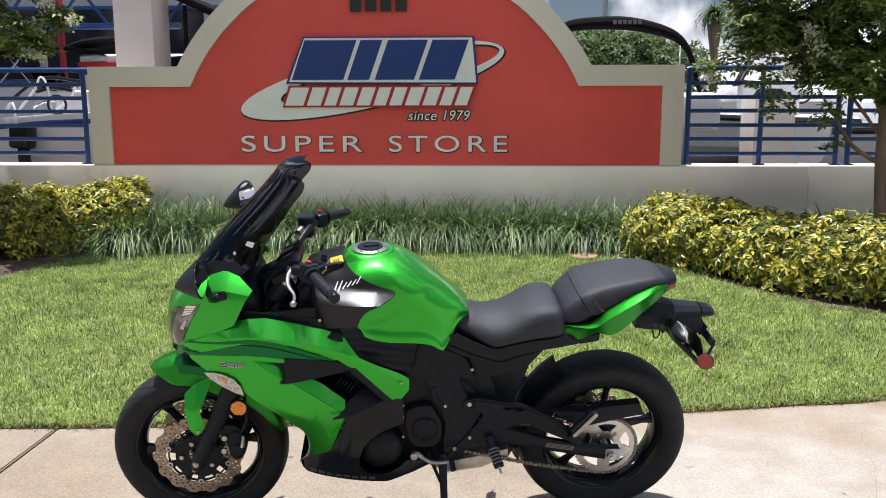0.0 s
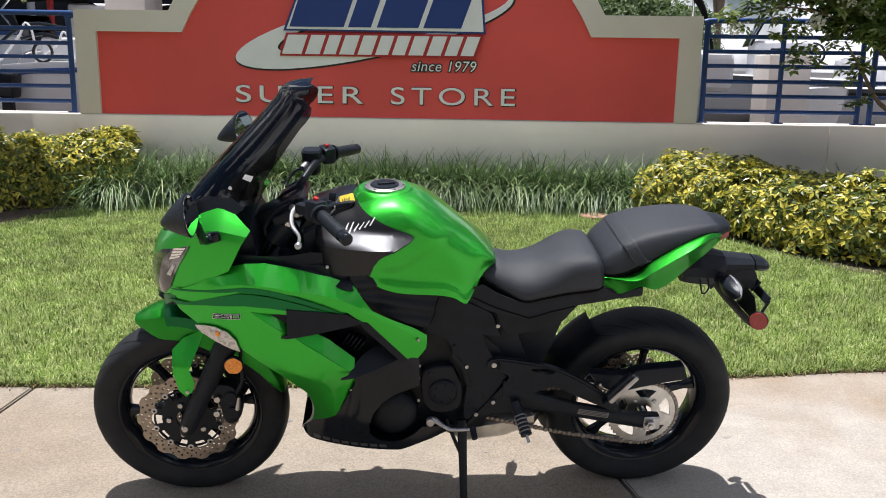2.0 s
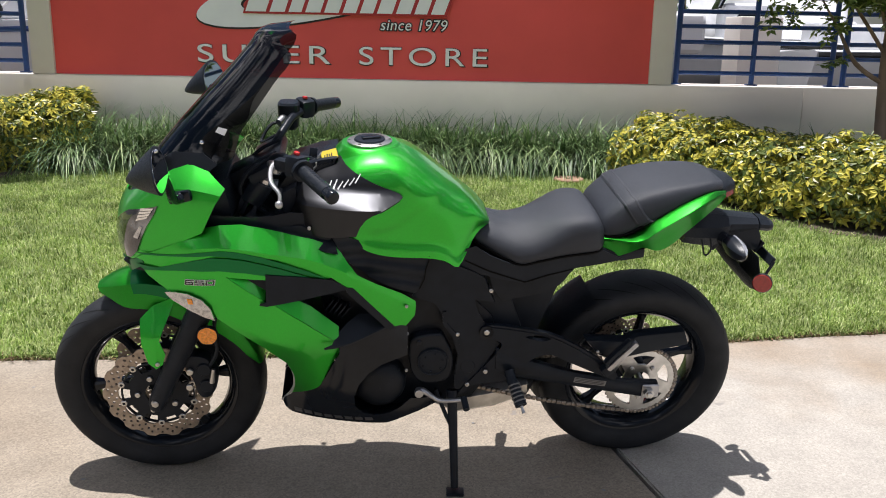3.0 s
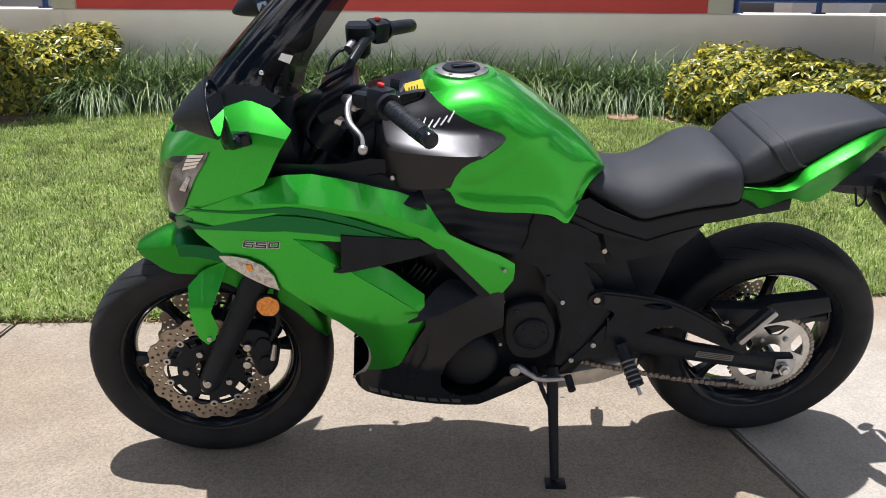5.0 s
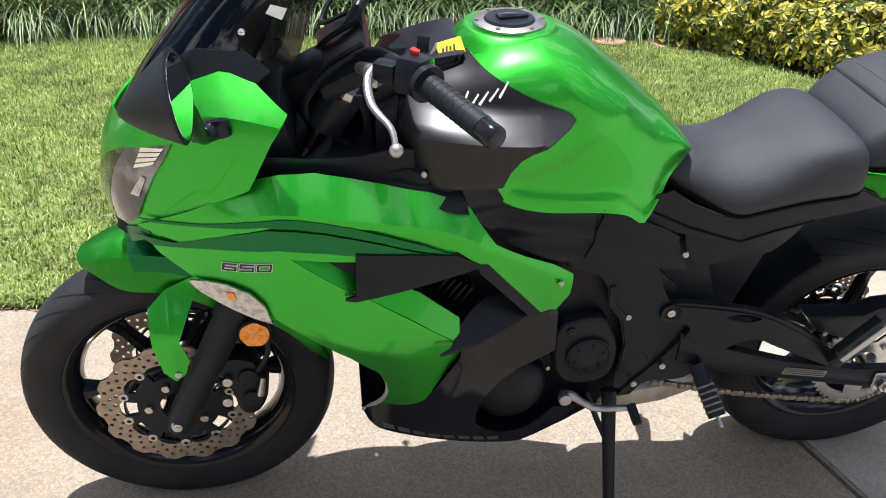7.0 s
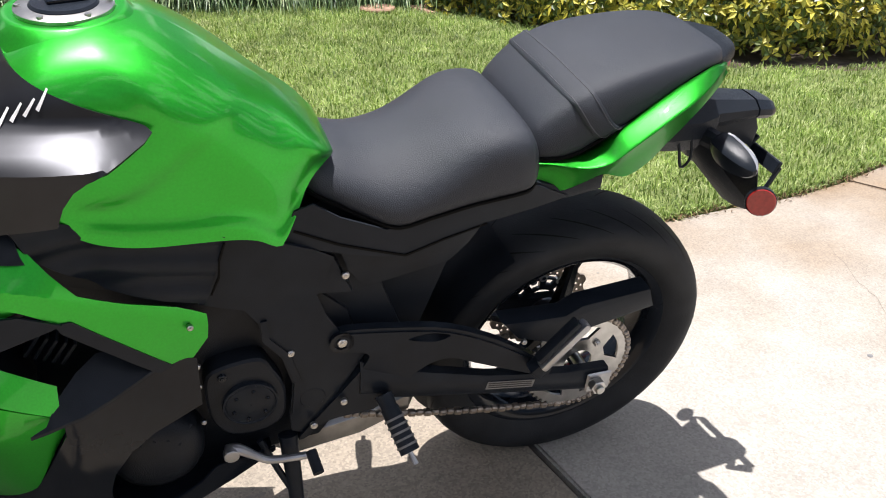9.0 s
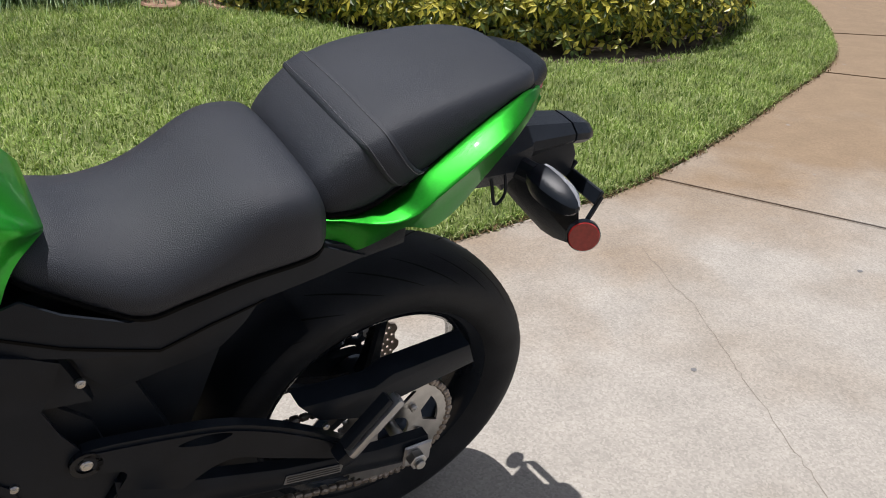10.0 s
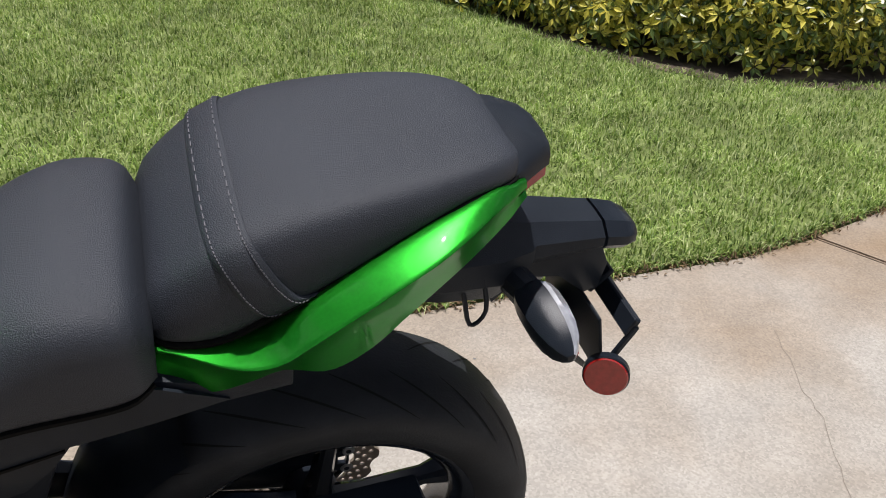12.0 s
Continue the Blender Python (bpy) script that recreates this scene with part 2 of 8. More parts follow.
SCHEFFLERA = leaf_mat("variegated_leaves", [(0.05, 0.085, 0.018), (0.10, 0.14, 0.026), (0.25, 0.26, 0.040), (0.52, 0.46, 0.055), (0.70, 0.62, 0.11)], 0.35, 0.25)
MYRTLE = leaf_mat("small_tree_leaves", [(0.055, 0.105, 0.020), (0.11, 0.175, 0.034), (0.19, 0.27, 0.06), (0.33, 0.39, 0.14)], 0.45, 0.40)
BLOSSOM = leaf_mat("white_blossom", [(0.62, 0.60, 0.46), (0.75, 0.74, 0.62), (0.80, 0.80, 0.72)], 0.7, 0.4)
FAR_LEAF = leaf_mat("far_leaves", [(0.04, 0.08, 0.02), (0.08, 0.14, 0.035), (0.12, 0.18, 0.05)], 0.6, 0.3)


# ---- mesh helpers ----
def finish(bm, sharp=35.0):
    bmesh.ops.recalc_face_normals(bm, faces=bm.faces)
    for f in bm.faces:
        f.smooth = True
    for e in bm.edges:
        e.smooth = len(e.link_faces) == 2 and e.calc_face_angle(0) < radians(sharp)


def mesh_of(name, bm, material, sharp=35.0):
    finish(bm, sharp)
    me = bpy.data.meshes.new(name)
    bm.to_mesh(me)
    bm.free()
    me.materials.append(material)
    return me


def part(name, bm, material, parent, label="", sharp=35.0):
    """One mesh under a thing or a part."""
    ob = new(name, mesh_of(name, bm, material, sharp))
    ob.parent = parent
    if label:
        ob["label"] = label
    return ob


def thing(name, bm, material, label, category, group="", kind="", sharp=35.0):
    return tagged(new(name, mesh_of(name, bm, material, sharp)), label, category, group, kind)


def holder(name, label, category, m=None, group="", kind=""):
    ob = tagged(new(name), label, category, group, kind)
    if m is not None:
        ob.matrix_world = m
    return ob


def raw(name, verts, faces, material, smooth=False):
    me = bpy.data.meshes.new(name)
    me.from_pydata(verts, [], faces)
    me.materials.append(material)
    if smooth:
        me.shade_smooth()
    return new(name, me)


def curve_at(keys, x):
    """A smooth line through (x, value) keys."""
    if x <= keys[0][0]:
        return keys[0][1]
    if x >= keys[-1][0]:
        return keys[-1][1]
    i = max(k for k in range(len(keys) - 1) if keys[k][0] <= x)
    (x0, y0), (x1, y1) = keys[i], keys[i + 1]
    m0 = (y1 - keys[i - 1][1]) / (x1 - keys[i - 1][0]) if i else (y1 - y0) / (x1 - x0)
    m1 = (keys[i + 2][1] - y0) / (keys[i + 2][0] - x0) if i + 2 < len(keys) else (y1 - y0) / (x1 - x0)
    h = x1 - x0
    t = (x - x0) / h
    return (2 * t**3 - 3 * t**2 + 1) * y0 + (t**3 - 2 * t**2 + t) * h * m0 + (3 * t**2 - 2 * t**3) * y1 + (t**3 - t**2) * h * m1


def rounded(pts, per=6, closed=True):
    """A Catmull-Rom line through points of any dimension."""
    n, out = len(pts), []
    v = [Vector(p) for p in pts]
    for i in range(n if closed else n - 1):
        p0 = v[i - 1] if closed or i else v[0]
        p1, p2 = v[i], v[(i + 1) % n]
        p3 = v[(i + 2) % n] if closed or i + 2 < n else v[-1]
        for k in range(per):
            t = k / per
            out.append(0.5 * (2 * p1 + (p2 - p0) * t + (2 * p0 - 5 * p1 + 4 * p2 - p3) * t * t + (3 * p1 - p0 - 3 * p2 + p3) * t**3))
    if not closed:
        out.append(v[-1].copy())
    return out


def loft(bm, rings, cap=True, closed=True):
    rows = [[bm.verts.new(p) for p in r] for r in rings]
    n = len(rows[0])
    for a, b in zip(rows, rows[1:]):
        for i in range(n if closed else n - 1):
            j = (i + 1) % n
            bm.faces.new((a[i], a[j], b[j], b[i]))
    if cap and closed:
        bm.faces.new(rows[0])
        bm.faces.new(rows[-1][::-1])
    return bm


def tube(bm, pts, radius, seg=10, per=4, ends=True):
    """A round bar along a smooth line; radius is one number or one for each point."""
    line = rounded(pts, per, closed=False) if len(pts) > 2 else [Vector(p) for p in pts]
    rs = [radius] * len(line) if not isinstance(radius, (list, tuple)) else [float(np.interp(i / (len(line) - 1), np.linspace(0, 1, len(radius)), radius)) for i in range(len(line))]
    rings, up = [], None
    for i, p in enumerate(line):
        d = (line[min(i + 1, len(line) - 1)] - line[max(i - 1, 0)]).normalized()
        if up is None:
            up = d.orthogonal().normalized()
        up = (up - d * up.dot(d)).normalized()
        side = d.cross(up)
        rings.append([p + (up * math.cos(2 * math.pi * k / seg) + side * math.sin(2 * math.pi * k / seg)) * rs[i] for k in range(seg)])
    return loft(bm, rings, ends)


def lathe(bm, profile, centre, seg=64, axis="y"):
    """Turns (radius, offset) points round an axis through centre; a profile that ends where it began closes on itself."""
    c = Vector(centre)
    rings = []
    for k in range(seg):
        a = 2 * math.pi * k / seg
        row = []
        for r, o in profile:
            if axis == "y":
                row.append(c + Vector((r * math.cos(a), o, r * math.sin(a))))
            else:
                row.append(c + Vector((r * math.cos(a), r * math.sin(a), o)))
        rings.append([bm.verts.new(p) for p in row])
    n = len(profile)
    for k in range(seg):
        a, b = rings[k], rings[(k + 1) % seg]
        for i in range(n):
            j = (i + 1) % n
            bm.faces.new((a[i], a[j], b[j], b[i]))
    return bm


def disc(bm, centre, radius, thick, seg=20, bevel=0.0015):
    """A flat round head whose axis lies across the machine."""
    r, h = radius, thick / 2
    prof = [(0.0005, -h), (r - bevel, -h), (r, -h + bevel), (r, h - bevel), (r - bevel, h), (0.0005, h)]
    return lathe(bm, prof, centre, seg)


def box(bm, size, m, bevel=0.004, seg=2):
    made = bmesh.ops.create_cube(bm, size=1, matrix=m @ Matrix.Diagonal((*size, 1)))
    if bevel:
        es = {e for v in made["verts"] for e in v.link_edges}
        bmesh.ops.bevel(bm, geom=list(es), offset=bevel, segments=seg, affect="EDGES", profile=0.6)
    return bm


def prism(bm, outline, y0, y1, bevel=0.004, seg=2):
    """A plate cut to an outline in x and z, from y0 to y1."""
    a = [bm.verts.new((x, y0, z)) for x, z in outline]
    b = [bm.verts.new((x, y1, z)) for x, z in outline]
    fs = [bm.faces.new(a), bm.faces.new(b[::-1])]
    n = len(a)
    for i in range(n):
        j = (i + 1) % n
        fs.append(bm.faces.new((a[j], a[i], b[i], b[j])))
    bmesh.ops.recalc_face_normals(bm, faces=fs)
    if bevel:
        es = set(fs[0].edges) | set(fs[1].edges)
        bmesh.ops.bevel(bm, geom=list(es), offset=bevel, segments=seg, affect="EDGES", profile=0.6)
    return bm


def flat_fill(loops, inner=()):
    """Triangles inside the first loop and outside the others (2D)."""
    pts, edges = [], []
    for lp in loops:
        s = len(pts)
        pts += [Vector((p[0], p[1])) for p in lp]
        edges += [(s + i, s + (i + 1) % len(lp)) for i in range(len(lp))]
    pts += [Vector(p) for p in inner]
    v, _, f, *_ = mathutils_geometry.delaunay_2d_cdt(pts, edges, [], 0, 1e-6, False)
    keep = []
    for t in f:
        c = ((v[t[0]].x + v[t[1]].x + v[t[2]].x) / 3, (v[t[0]].y + v[t[1]].y + v[t[2]].y) / 3)
        if inside(c, loops[0]) and not any(inside(c, lp) for lp in loops[1:]):
            keep.append(t)
    return v, keep


def inside(p, poly):
    x, y, c = p[0], p[1], False
    for i in range(len(poly)):
        (x0, y0), (x1, y1) = poly[i - 1][:2], poly[i][:2]
        if (y0 > y) != (y1 > y) and x < (x1 - x0) * (y - y0) / (y1 - y0) + x0:
            c = not c
    return c


def along(outline, step):
    out = []
    for i in range(len(outline)):
        a, b = Vector(outline[i][:2]), Vector(outline[(i + 1) % len(outline)][:2])
        k = max(1, round((b - a).length / step))
        out += [a.lerp(b, j / k) for j in range(k)]
    return out


def panel(bm, outline, place, step=0.016, thick=0.004, lift=0.0, mirror=False, crease=None):
    """A thin moulded sheet: an outline in a 2D chart, carried by place(u, v) on to a curved form, with thickness. mirror: the other side of the machine."""
    rim = along(outline, step)
    us, vs = [p[0] for p in rim], [p[1] for p in rim]
    inner, row = [], 0
    v = min(vs) + step * 0.5
    while v < max(vs):
        u = min(us) + step * (0.5 if row % 2 else 0.0)
        while u < max(us):
            if inside((u, v), rim) and min((u - q[0]) ** 2 + (v - q[1]) ** 2 for q in rim) > (0.55 * step) ** 2:
                inner.append((u, v))
            u += step
        v += step * 0.866
        row += 1
    if crease:
        # a row of points along the fold, so that it stays a clean line
        lo, hi = max(min(us), crease[0][0]), min(max(us), crease[-1][0])
        n = max(2, int((hi - lo) / (0.5 * step)))
        row = [(lo + (hi - lo) * i / n, curve_at(crease, lo + (hi - lo) * i / n)) for i in range(n + 1)]
        row = [q for q in row if inside(q, rim) and min((q[0] - k[0]) ** 2 + (q[1] - k[1]) ** 2 for k in rim) > (0.2 * step) ** 2]
        inner = [q for q in inner if not row or min((q[0] - k[0]) ** 2 + (q[1] - k[1]) ** 2 for k in row) > (0.6 * step) ** 2] + row
    flat, faces = flat_fill([rim], inner)
    outer = [Vector(place(p[0], p[1])) for p in flat]
    nrm = [Vector((0, 0, 0)) for _ in outer]
    for f in faces:
        nn = (outer[f[1]] - outer[f[0]]).cross(outer[f[2]] - outer[f[0]])
        if nn.y > 0:
            nn = -nn
        for i in f:
            nrm[i] += nn
    nrm = [q.normalized() for q in nrm]
    s = Vector((1, -1, 1)) if mirror else Vector((1, 1, 1))
    a = [bm.verts.new((p + q * lift) * s) for p, q in zip(outer, nrm)]
    b = [bm.verts.new((p + q * (lift - thick)) * s) for p, q in zip(outer, nrm)]
    count = {}
    for f in faces:
        bm.faces.new([a[i] for i in f])
        bm.faces.new([b[i] for i in reversed(f)])
        for i in range(len(f)):
            e = (f[i], f[(i + 1) % len(f)])
            count[tuple(sorted(e))] = count.get(tuple(sorted(e)), 0) + 1
    for (i, j), c in count.items():
        if c == 1:
            bm.faces.new((a[i], a[j], b[j], b[i]))
    return bm


def ring_plate(bm, outer, holes, y0, y1):
    """A flat plate with holes, from y0 to y1, outlines in x and z."""
    v, f = flat_fill([outer, *holes])
    a = [bm.verts.new((p[0], y0, p[1])) for p in v]
    b = [bm.verts.new((p[0], y1, p[1])) for p in v]
    count = {}
    for t in f:
        bm.faces.new([a[i] for i in t])
        bm.faces.new([b[i] for i in reversed(t)])
        for i in range(3):
            e = tuple(sorted((t[i], t[(i + 1) % 3])))
            count[e] = count.get(e, 0) + 1
    for (i, j), c in count.items():
        if c == 1:
            bm.faces.new((a[i], a[j], b[j], b[i]))
    return bm


def circle(cx, cz, r, n=24, start=0.0):
    return [(cx + r * math.cos(start + 2 * math.pi * i / n), cz + r * math.sin(start + 2 * math.pi * i / n)) for i in range(n)]


def lettering(name, words, size, m, material, parent=None, label="", depth=0.004, shear=0.0, space=1.0, bold=0.0):
    cu = bpy.data.curves.new(name, "FONT")
    cu.body, cu.size, cu.extrude, cu.shear, cu.space_character, cu.offset = words, size, depth, shear, space, bold
    cu.align_x = "CENTER"
    tmp = bpy.data.objects.new(name, cu)
    me = bpy.data.meshes.new_from_object(tmp)
    bpy.data.objects.remove(tmp)
    me.materials.clear()
    me.materials.append(material)
    ob = new(name, me)
    ob.parent = parent
    ob.matrix_basis = m
    if label:
        ob["label"] = label
    return ob


# ---- the motorcycle: x runs from its front axle to its tail, y to its right side, z up its own middle ----
BIKE = Matrix.Translation((-0.018, 0.176, 0.0055)) @ Matrix.Rotation(radians(5.96), 4, "Z") @ Matrix.Rotation(radians(10.4), 4, "X")

SIDE_X = [(-0.1, 0.17), (0, 0.18), (0.074, 0.19), (0.15, 0.225), (0.2, 0.24), (0.3, 0.25), (0.42, 0.237), (0.52, 0.208), (0.6, 0.182), (0.72, 0.132), (0.8, 0.115)]
SIDE_Z = [(0.1, 0.3), (0.16, 0.42), (0.25, 0.6), (0.35, 0.75), (0.45, 0.86), (0.55, 0.96), (0.65, 0.985), (0.73, 0.998), (0.80, 1.0), (0.86, 0.988), (0.92, 0.962), (0.955, 0.935), (0.985, 0.885), (1.02, 0.780)]
SIDE_X = [(-0.1 + 0.03 * k, sum(curve_at(SIDE_X, -0.1 + 0.03 * k + d) for d in (-0.03, -0.015, 0.0, 0.015, 0.03)) / 5) for k in range(31)]
NOSE_X = [(0.6, -0.02), (0.71, -0.052), (0.76, -0.066), (0.8, -0.07), (0.86, -0.06), (0.9, -0.042), (0.94, -0.012), (1.0, 0.05)]
WRAP = 0.14


FOLD = [(0.05, 0.790), (0.10, 0.806), (0.19, 0.830), (0.25, 0.833), (0.31, 0.825), (0.37, 0.811), (0.42, 0.803), (0.463, 0.784), (0.531, 0.746), (0.605, 0.688), (0.685, 0.632), (0.75, 0.58)]
FOLD = [(0.05 + 0.02 * k, sum(curve_at(FOLD, 0.05 + 0.02 * k + d) for d in (-0.04, -0.02, 0.0, 0.02, 0.04)) / 5) for k in range(36)]
TUCK = [(0.10, 0.690), (0.20, 0.645), (0.281, 0.598), (0.371, 0.548), (0.442, 0.515), (0.55, 0.50)]
BROW = [(-0.1, 0.94), (0.0, 0.952), (0.057, 0.962), (0.162, 0.972), (0.229, 0.964), (0.26, 0.955)]


def cowl(u, v):
    """The fairing's left skin: u runs back from the nose round the front, v is the height."""
    if u < 0.1 and v > 0.69:
        a = (0.1 - u) / WRAP
        x = 0.1 - math.sin(a) * (0.1 - curve_at(NOSE_X, v))
        return (x, -curve_at(SIDE_X, x) * curve_at(SIDE_Z, v) * math.cos(a), v)
    under = max(0.0, curve_at(TUCK, u) - v) * step_up(u, 0.12, 0.22) * (1 - step_up(u, 0.36, 0.47))
    brow = max(0.0, v - curve_at(BROW, u))
    return (u, -curve_at(SIDE_X, u) * curve_at(SIDE_Z, v) + 0.26 * under + 0.55 * brow, v)


def blade_skin(u, v):
    """The swept blade: flat below its fold, leaning inwards above it."""
    x, y, z = cowl(u, v)
    over = max(0.0, v - curve_at(FOLD, u)) * step_up(u, 0.08, 0.20)
    return (x, y + 0.75 * over * (1 - 0.75 * step_up(u, 0.48, 0.62)), z)


def inner_skin(u, v):
    x, y, z = cowl(u, v)
    return (x, y + 0.052 * step_up(v, 0.80, 0.86), z)


def chamfer(a, b):
    """A place function that bends inwards past the crease from a to b."""
    a, d = Vector(a), (Vector(b) - Vector(a)).normalized()

    def place(u, v):
        x, y, z = cowl(u, v)
        return (x, y + 0.85 * max(0.0, (v - a.y) * d.x - (u - a.x) * d.y), z)
    return place


def chart(x, z):
    """The cowl's u for a place seen from the side."""
    if x < 0.1 and z > 0.69:
        return (0.1 - WRAP * math.asin(min(1.0, (0.1 - x) / (0.1 - curve_at(NOSE_X, z)))), z)
    return (x, z)


MID_U = 0.1 - WRAP * math.pi / 2

TANK_TOP = [(0.40, 0.95), (0.46, 0.985), (0.52, 1.006), (0.566, 1.026), (0.6, 1.034), (0.646, 1.035), (0.716, 1.013), (0.818, 0.939), (0.894, 0.872), (0.925, 0.838)]
TANK_LOW = [(0.40, 0.82), (0.555, 0.800), (0.60, 0.778), (0.65, 0.766), (0.75, 0.758), (0.80, 0.745), (0.832, 0.722), (0.842, 0.724), (0.862, 0.762), (0.89, 0.808), (0.925, 0.824)]
TANK_W = [(0.40, 0.115), (0.5, 0.145), (0.58, 0.160), (0.67, 0.163), (0.74, 0.160), (0.8, 0.150), (0.85, 0.132), (0.9, 0.104), (0.925, 0.078)]
KNEE = [(0.55, 0.828), (0.577, 0.838), (0.62, 0.841), (0.66, 0.856), (0.71, 0.895), (0.765, 0.933), (0.795, 0.943), (0.83, 0.930), (0.865, 0.892), (0.888, 0.856), (0.91, 0.842), (0.93, 0.835)]
KNEE_RIM = [(0.55, 0.815), (0.63, 0.796), (0.70, 0.789), (0.775, 0.783), (0.81, 0.764), (0.835, 0.738), (0.86, 0.765), (0.90, 0.80)]
SHOULDER = [(0.40, 0.965), (0.46, 0.990), (0.524, 1.006), (0.606, 1.016), (0.645, 1.006), (0.68, 0.968), (0.70, 0.935), (0.715, 0.895)]
SPLIT = [(0.40, 0.950), (0.50, 0.949), (0.62, 0.945), (0.676, 0.935), (0.70, 0.93)]
TANK_G = [(0, 0.98), (0.2, 0.97), (0.4, 0.99), (0.55, 1.0), (0.68, 0.985), (0.78, 0.935), (0.87, 0.82), (0.94, 0.61), (0.985, 0.31), (1.0, 0.0)]


def step_up(x, a, b):
    t = min(1.0, max(0.0, (x - a) / (b - a)))
    return t * t * (3 - 2 * t)


def tank_half(x, z):
    """Half width of the tank: a full shoulder on top, a hollow round the black panel, a flat knee recess below its crease, and a proud rim at the foot."""
    lo, hi = curve_at(TANK_LOW, x), curve_at(TANK_TOP, x)
    f = min(1.0, max(0.0, (z - lo) / (hi - lo)))
    w = curve_at(TANK_W, x) * curve_at(TANK_G, f)
    knee = step_up(curve_at(KNEE, x) - z, -0.006, 0.022) * step_up(x, 0.555, 0.61)
    foot = step_up(curve_at(KNEE_RIM, x) - z, -0.010, 0.008)
    hollow = step_up(curve_at(SHOULDER, x) - z, -0.010, 0.024) * step_up(0.715 - x, 0.0, 0.03) * step_up(z - curve_at(SPLIT, x), -0.055, 0.0)
    return w - 0.010 * knee * (1 - 0.85 * foot) - 0.006 * hollow


def tank_flare(x, z):
    """The black side panel: upright above its split, then a shelf that leans outwards, then down again."""
    d = curve_at(SPLIT, x) - z
    drop = 0.0006 * math.log1p(math.exp(min(60.0, d / 0.0006 / 6))) * 6
    off = 2.1 * min(drop, 0.030)
    return (x, -tank_half(x, max(z, curve_at(SPLIT, x) - 0.004)) - off, z)


SEAT_TOP = [(0.880, 0.834), (0.925, 0.829), (0.965, 0.818), (1.00, 0.815), (1.04, 0.822), (1.08, 0.836), (1.12, 0.853), (1.16, 0.864), (1.195, 0.865), (1.222, 0.856), (1.238, 0.828)]
SEAT_LOW = [(0.868, 0.805), (0.885, 0.781), (0.935, 0.755), (0.985, 0.732), (1.015, 0.727), (1.058, 0.738), (1.14, 0.756), (1.248, 0.769)]
SEAT_W = [(0.868, 0.050), (0.880, 0.078), (0.92, 0.101), (0.97, 0.120), (1.01, 0.136), (1.05, 0.140), (1.12, 0.143), (1.19, 0.145), (1.222, 0.138), (1.238, 0.118)]
PILL_TOP = [(1.232, 0.825), (1.241, 0.846), (1.266, 0.873), (1.302, 0.900), (1.36, 0.922), (1.45, 0.937), (1.53, 0.942), (1.575, 0.937), (1.598, 0.924)]
PILL_LOW = [(1.232, 0.800), (1.25, 0.797), (1.298, 0.808), (1.335, 0.829), (1.376, 0.848), (1.444, 0.883), (1.49, 0.903), (1.53, 0.915), (1.598, 0.914)]
PILL_W = [(1.232, 0.112), (1.245, 0.127), (1.29, 0.142), (1.35, 0.145), (1.42, 0.137), (1.49, 0.121), (1.54, 0.104), (1.575, 0.084), (1.598, 0.052)]
SEAT_FRONT = [(-0.96, 0.0), (-1.0, 0.12), (-0.975, 0.34), (-0.88, 0.57), (-0.71, 0.77), (-0.49, 0.915), (-0.27, 0.985), (0.0, 1.0)]
SEAT_REAR = [(-0.95, 0.0), (-1.0, 0.12), (-1.0, 0.38), (-0.975, 0.62), (-0.91, 0.81), (-0.76, 0.93), (-0.45, 0.98), (0.0, 1.0)]
PILL_FORM = [(-0.97, 0.0), (-1.0, 0.10), (-0.985, 0.34), (-0.945, 0.60), (-0.89, 0.80), (-0.79, 0.93), (-0.50, 0.985), (0.0, 1.0)]
TAIL_W = [(1.2, 0.114), (1.25, 0.126), (1.345, 0.146), (1.40, 0.144), (1.45, 0.136), (1.52, 0.118), (1.57, 0.095), (1.593, 0.078), (1.63, 0.065)]
TAIL_TOP = [(1.205, 0.788), (1.257, 0.794), (1.30, 0.800), (1.34, 0.817), (1.357, 0.836), (1.40, 0.863), (1.45, 0.889), (1.50, 0.908), (1.55, 0.918), (1.592, 0.910)]
TAIL_LOW = [(1.205, 0.780), (1.245, 0.763), (1.272, 0.744), (1.287, 0.743), (1.321, 0.759), (1.348, 0.772), (1.392, 0.762), (1.433, 0.780), (1.464, 0.806), (1.505, 0.838), (1.548, 0.868), (1.592, 0.896)]
TAIL_CREASE = [(1.205, 0.786), (1.257, 0.792), (1.30, 0.797), (1.34, 0.809), (1.365, 0.827), (1.40, 0.849), (1.45, 0.877), (1.50, 0.898), (1.55, 0.909), (1.592, 0.904)]


def seat_shape(x):
    """The rider seat's section: narrow on top at the waist, broad and square at the back."""
    f = step_up(x, 1.03, 1.17)
    return [(a[0] + (b[0] - a[0]) * f, a[1] + (b[1] - a[1]) * f) for a, b in zip(SEAT_FRONT, SEAT_REAR)]


def pill_shape(x):
    return PILL_FORM


def cushion(x, u, top, low, width, form):
    """A padded section: u runs from -1 (left foot) over the flat top to 1 (right foot)."""
    t, b, w = curve_at(top, x), curve_at(low, x), curve_at(width, x)
    form = form(x)
    line = [(i / (len(form) - 1), k) for i, k in enumerate(form)]
    q = 1 - abs(u)
    y, h = curve_at([(i, k[0]) for i, k in line], q), curve_at([(i, k[1]) for i, k in line], q)
    return Vector((x, math.copysign(1, u) * -y * w if u else 0.0, b + (t - b) * h))


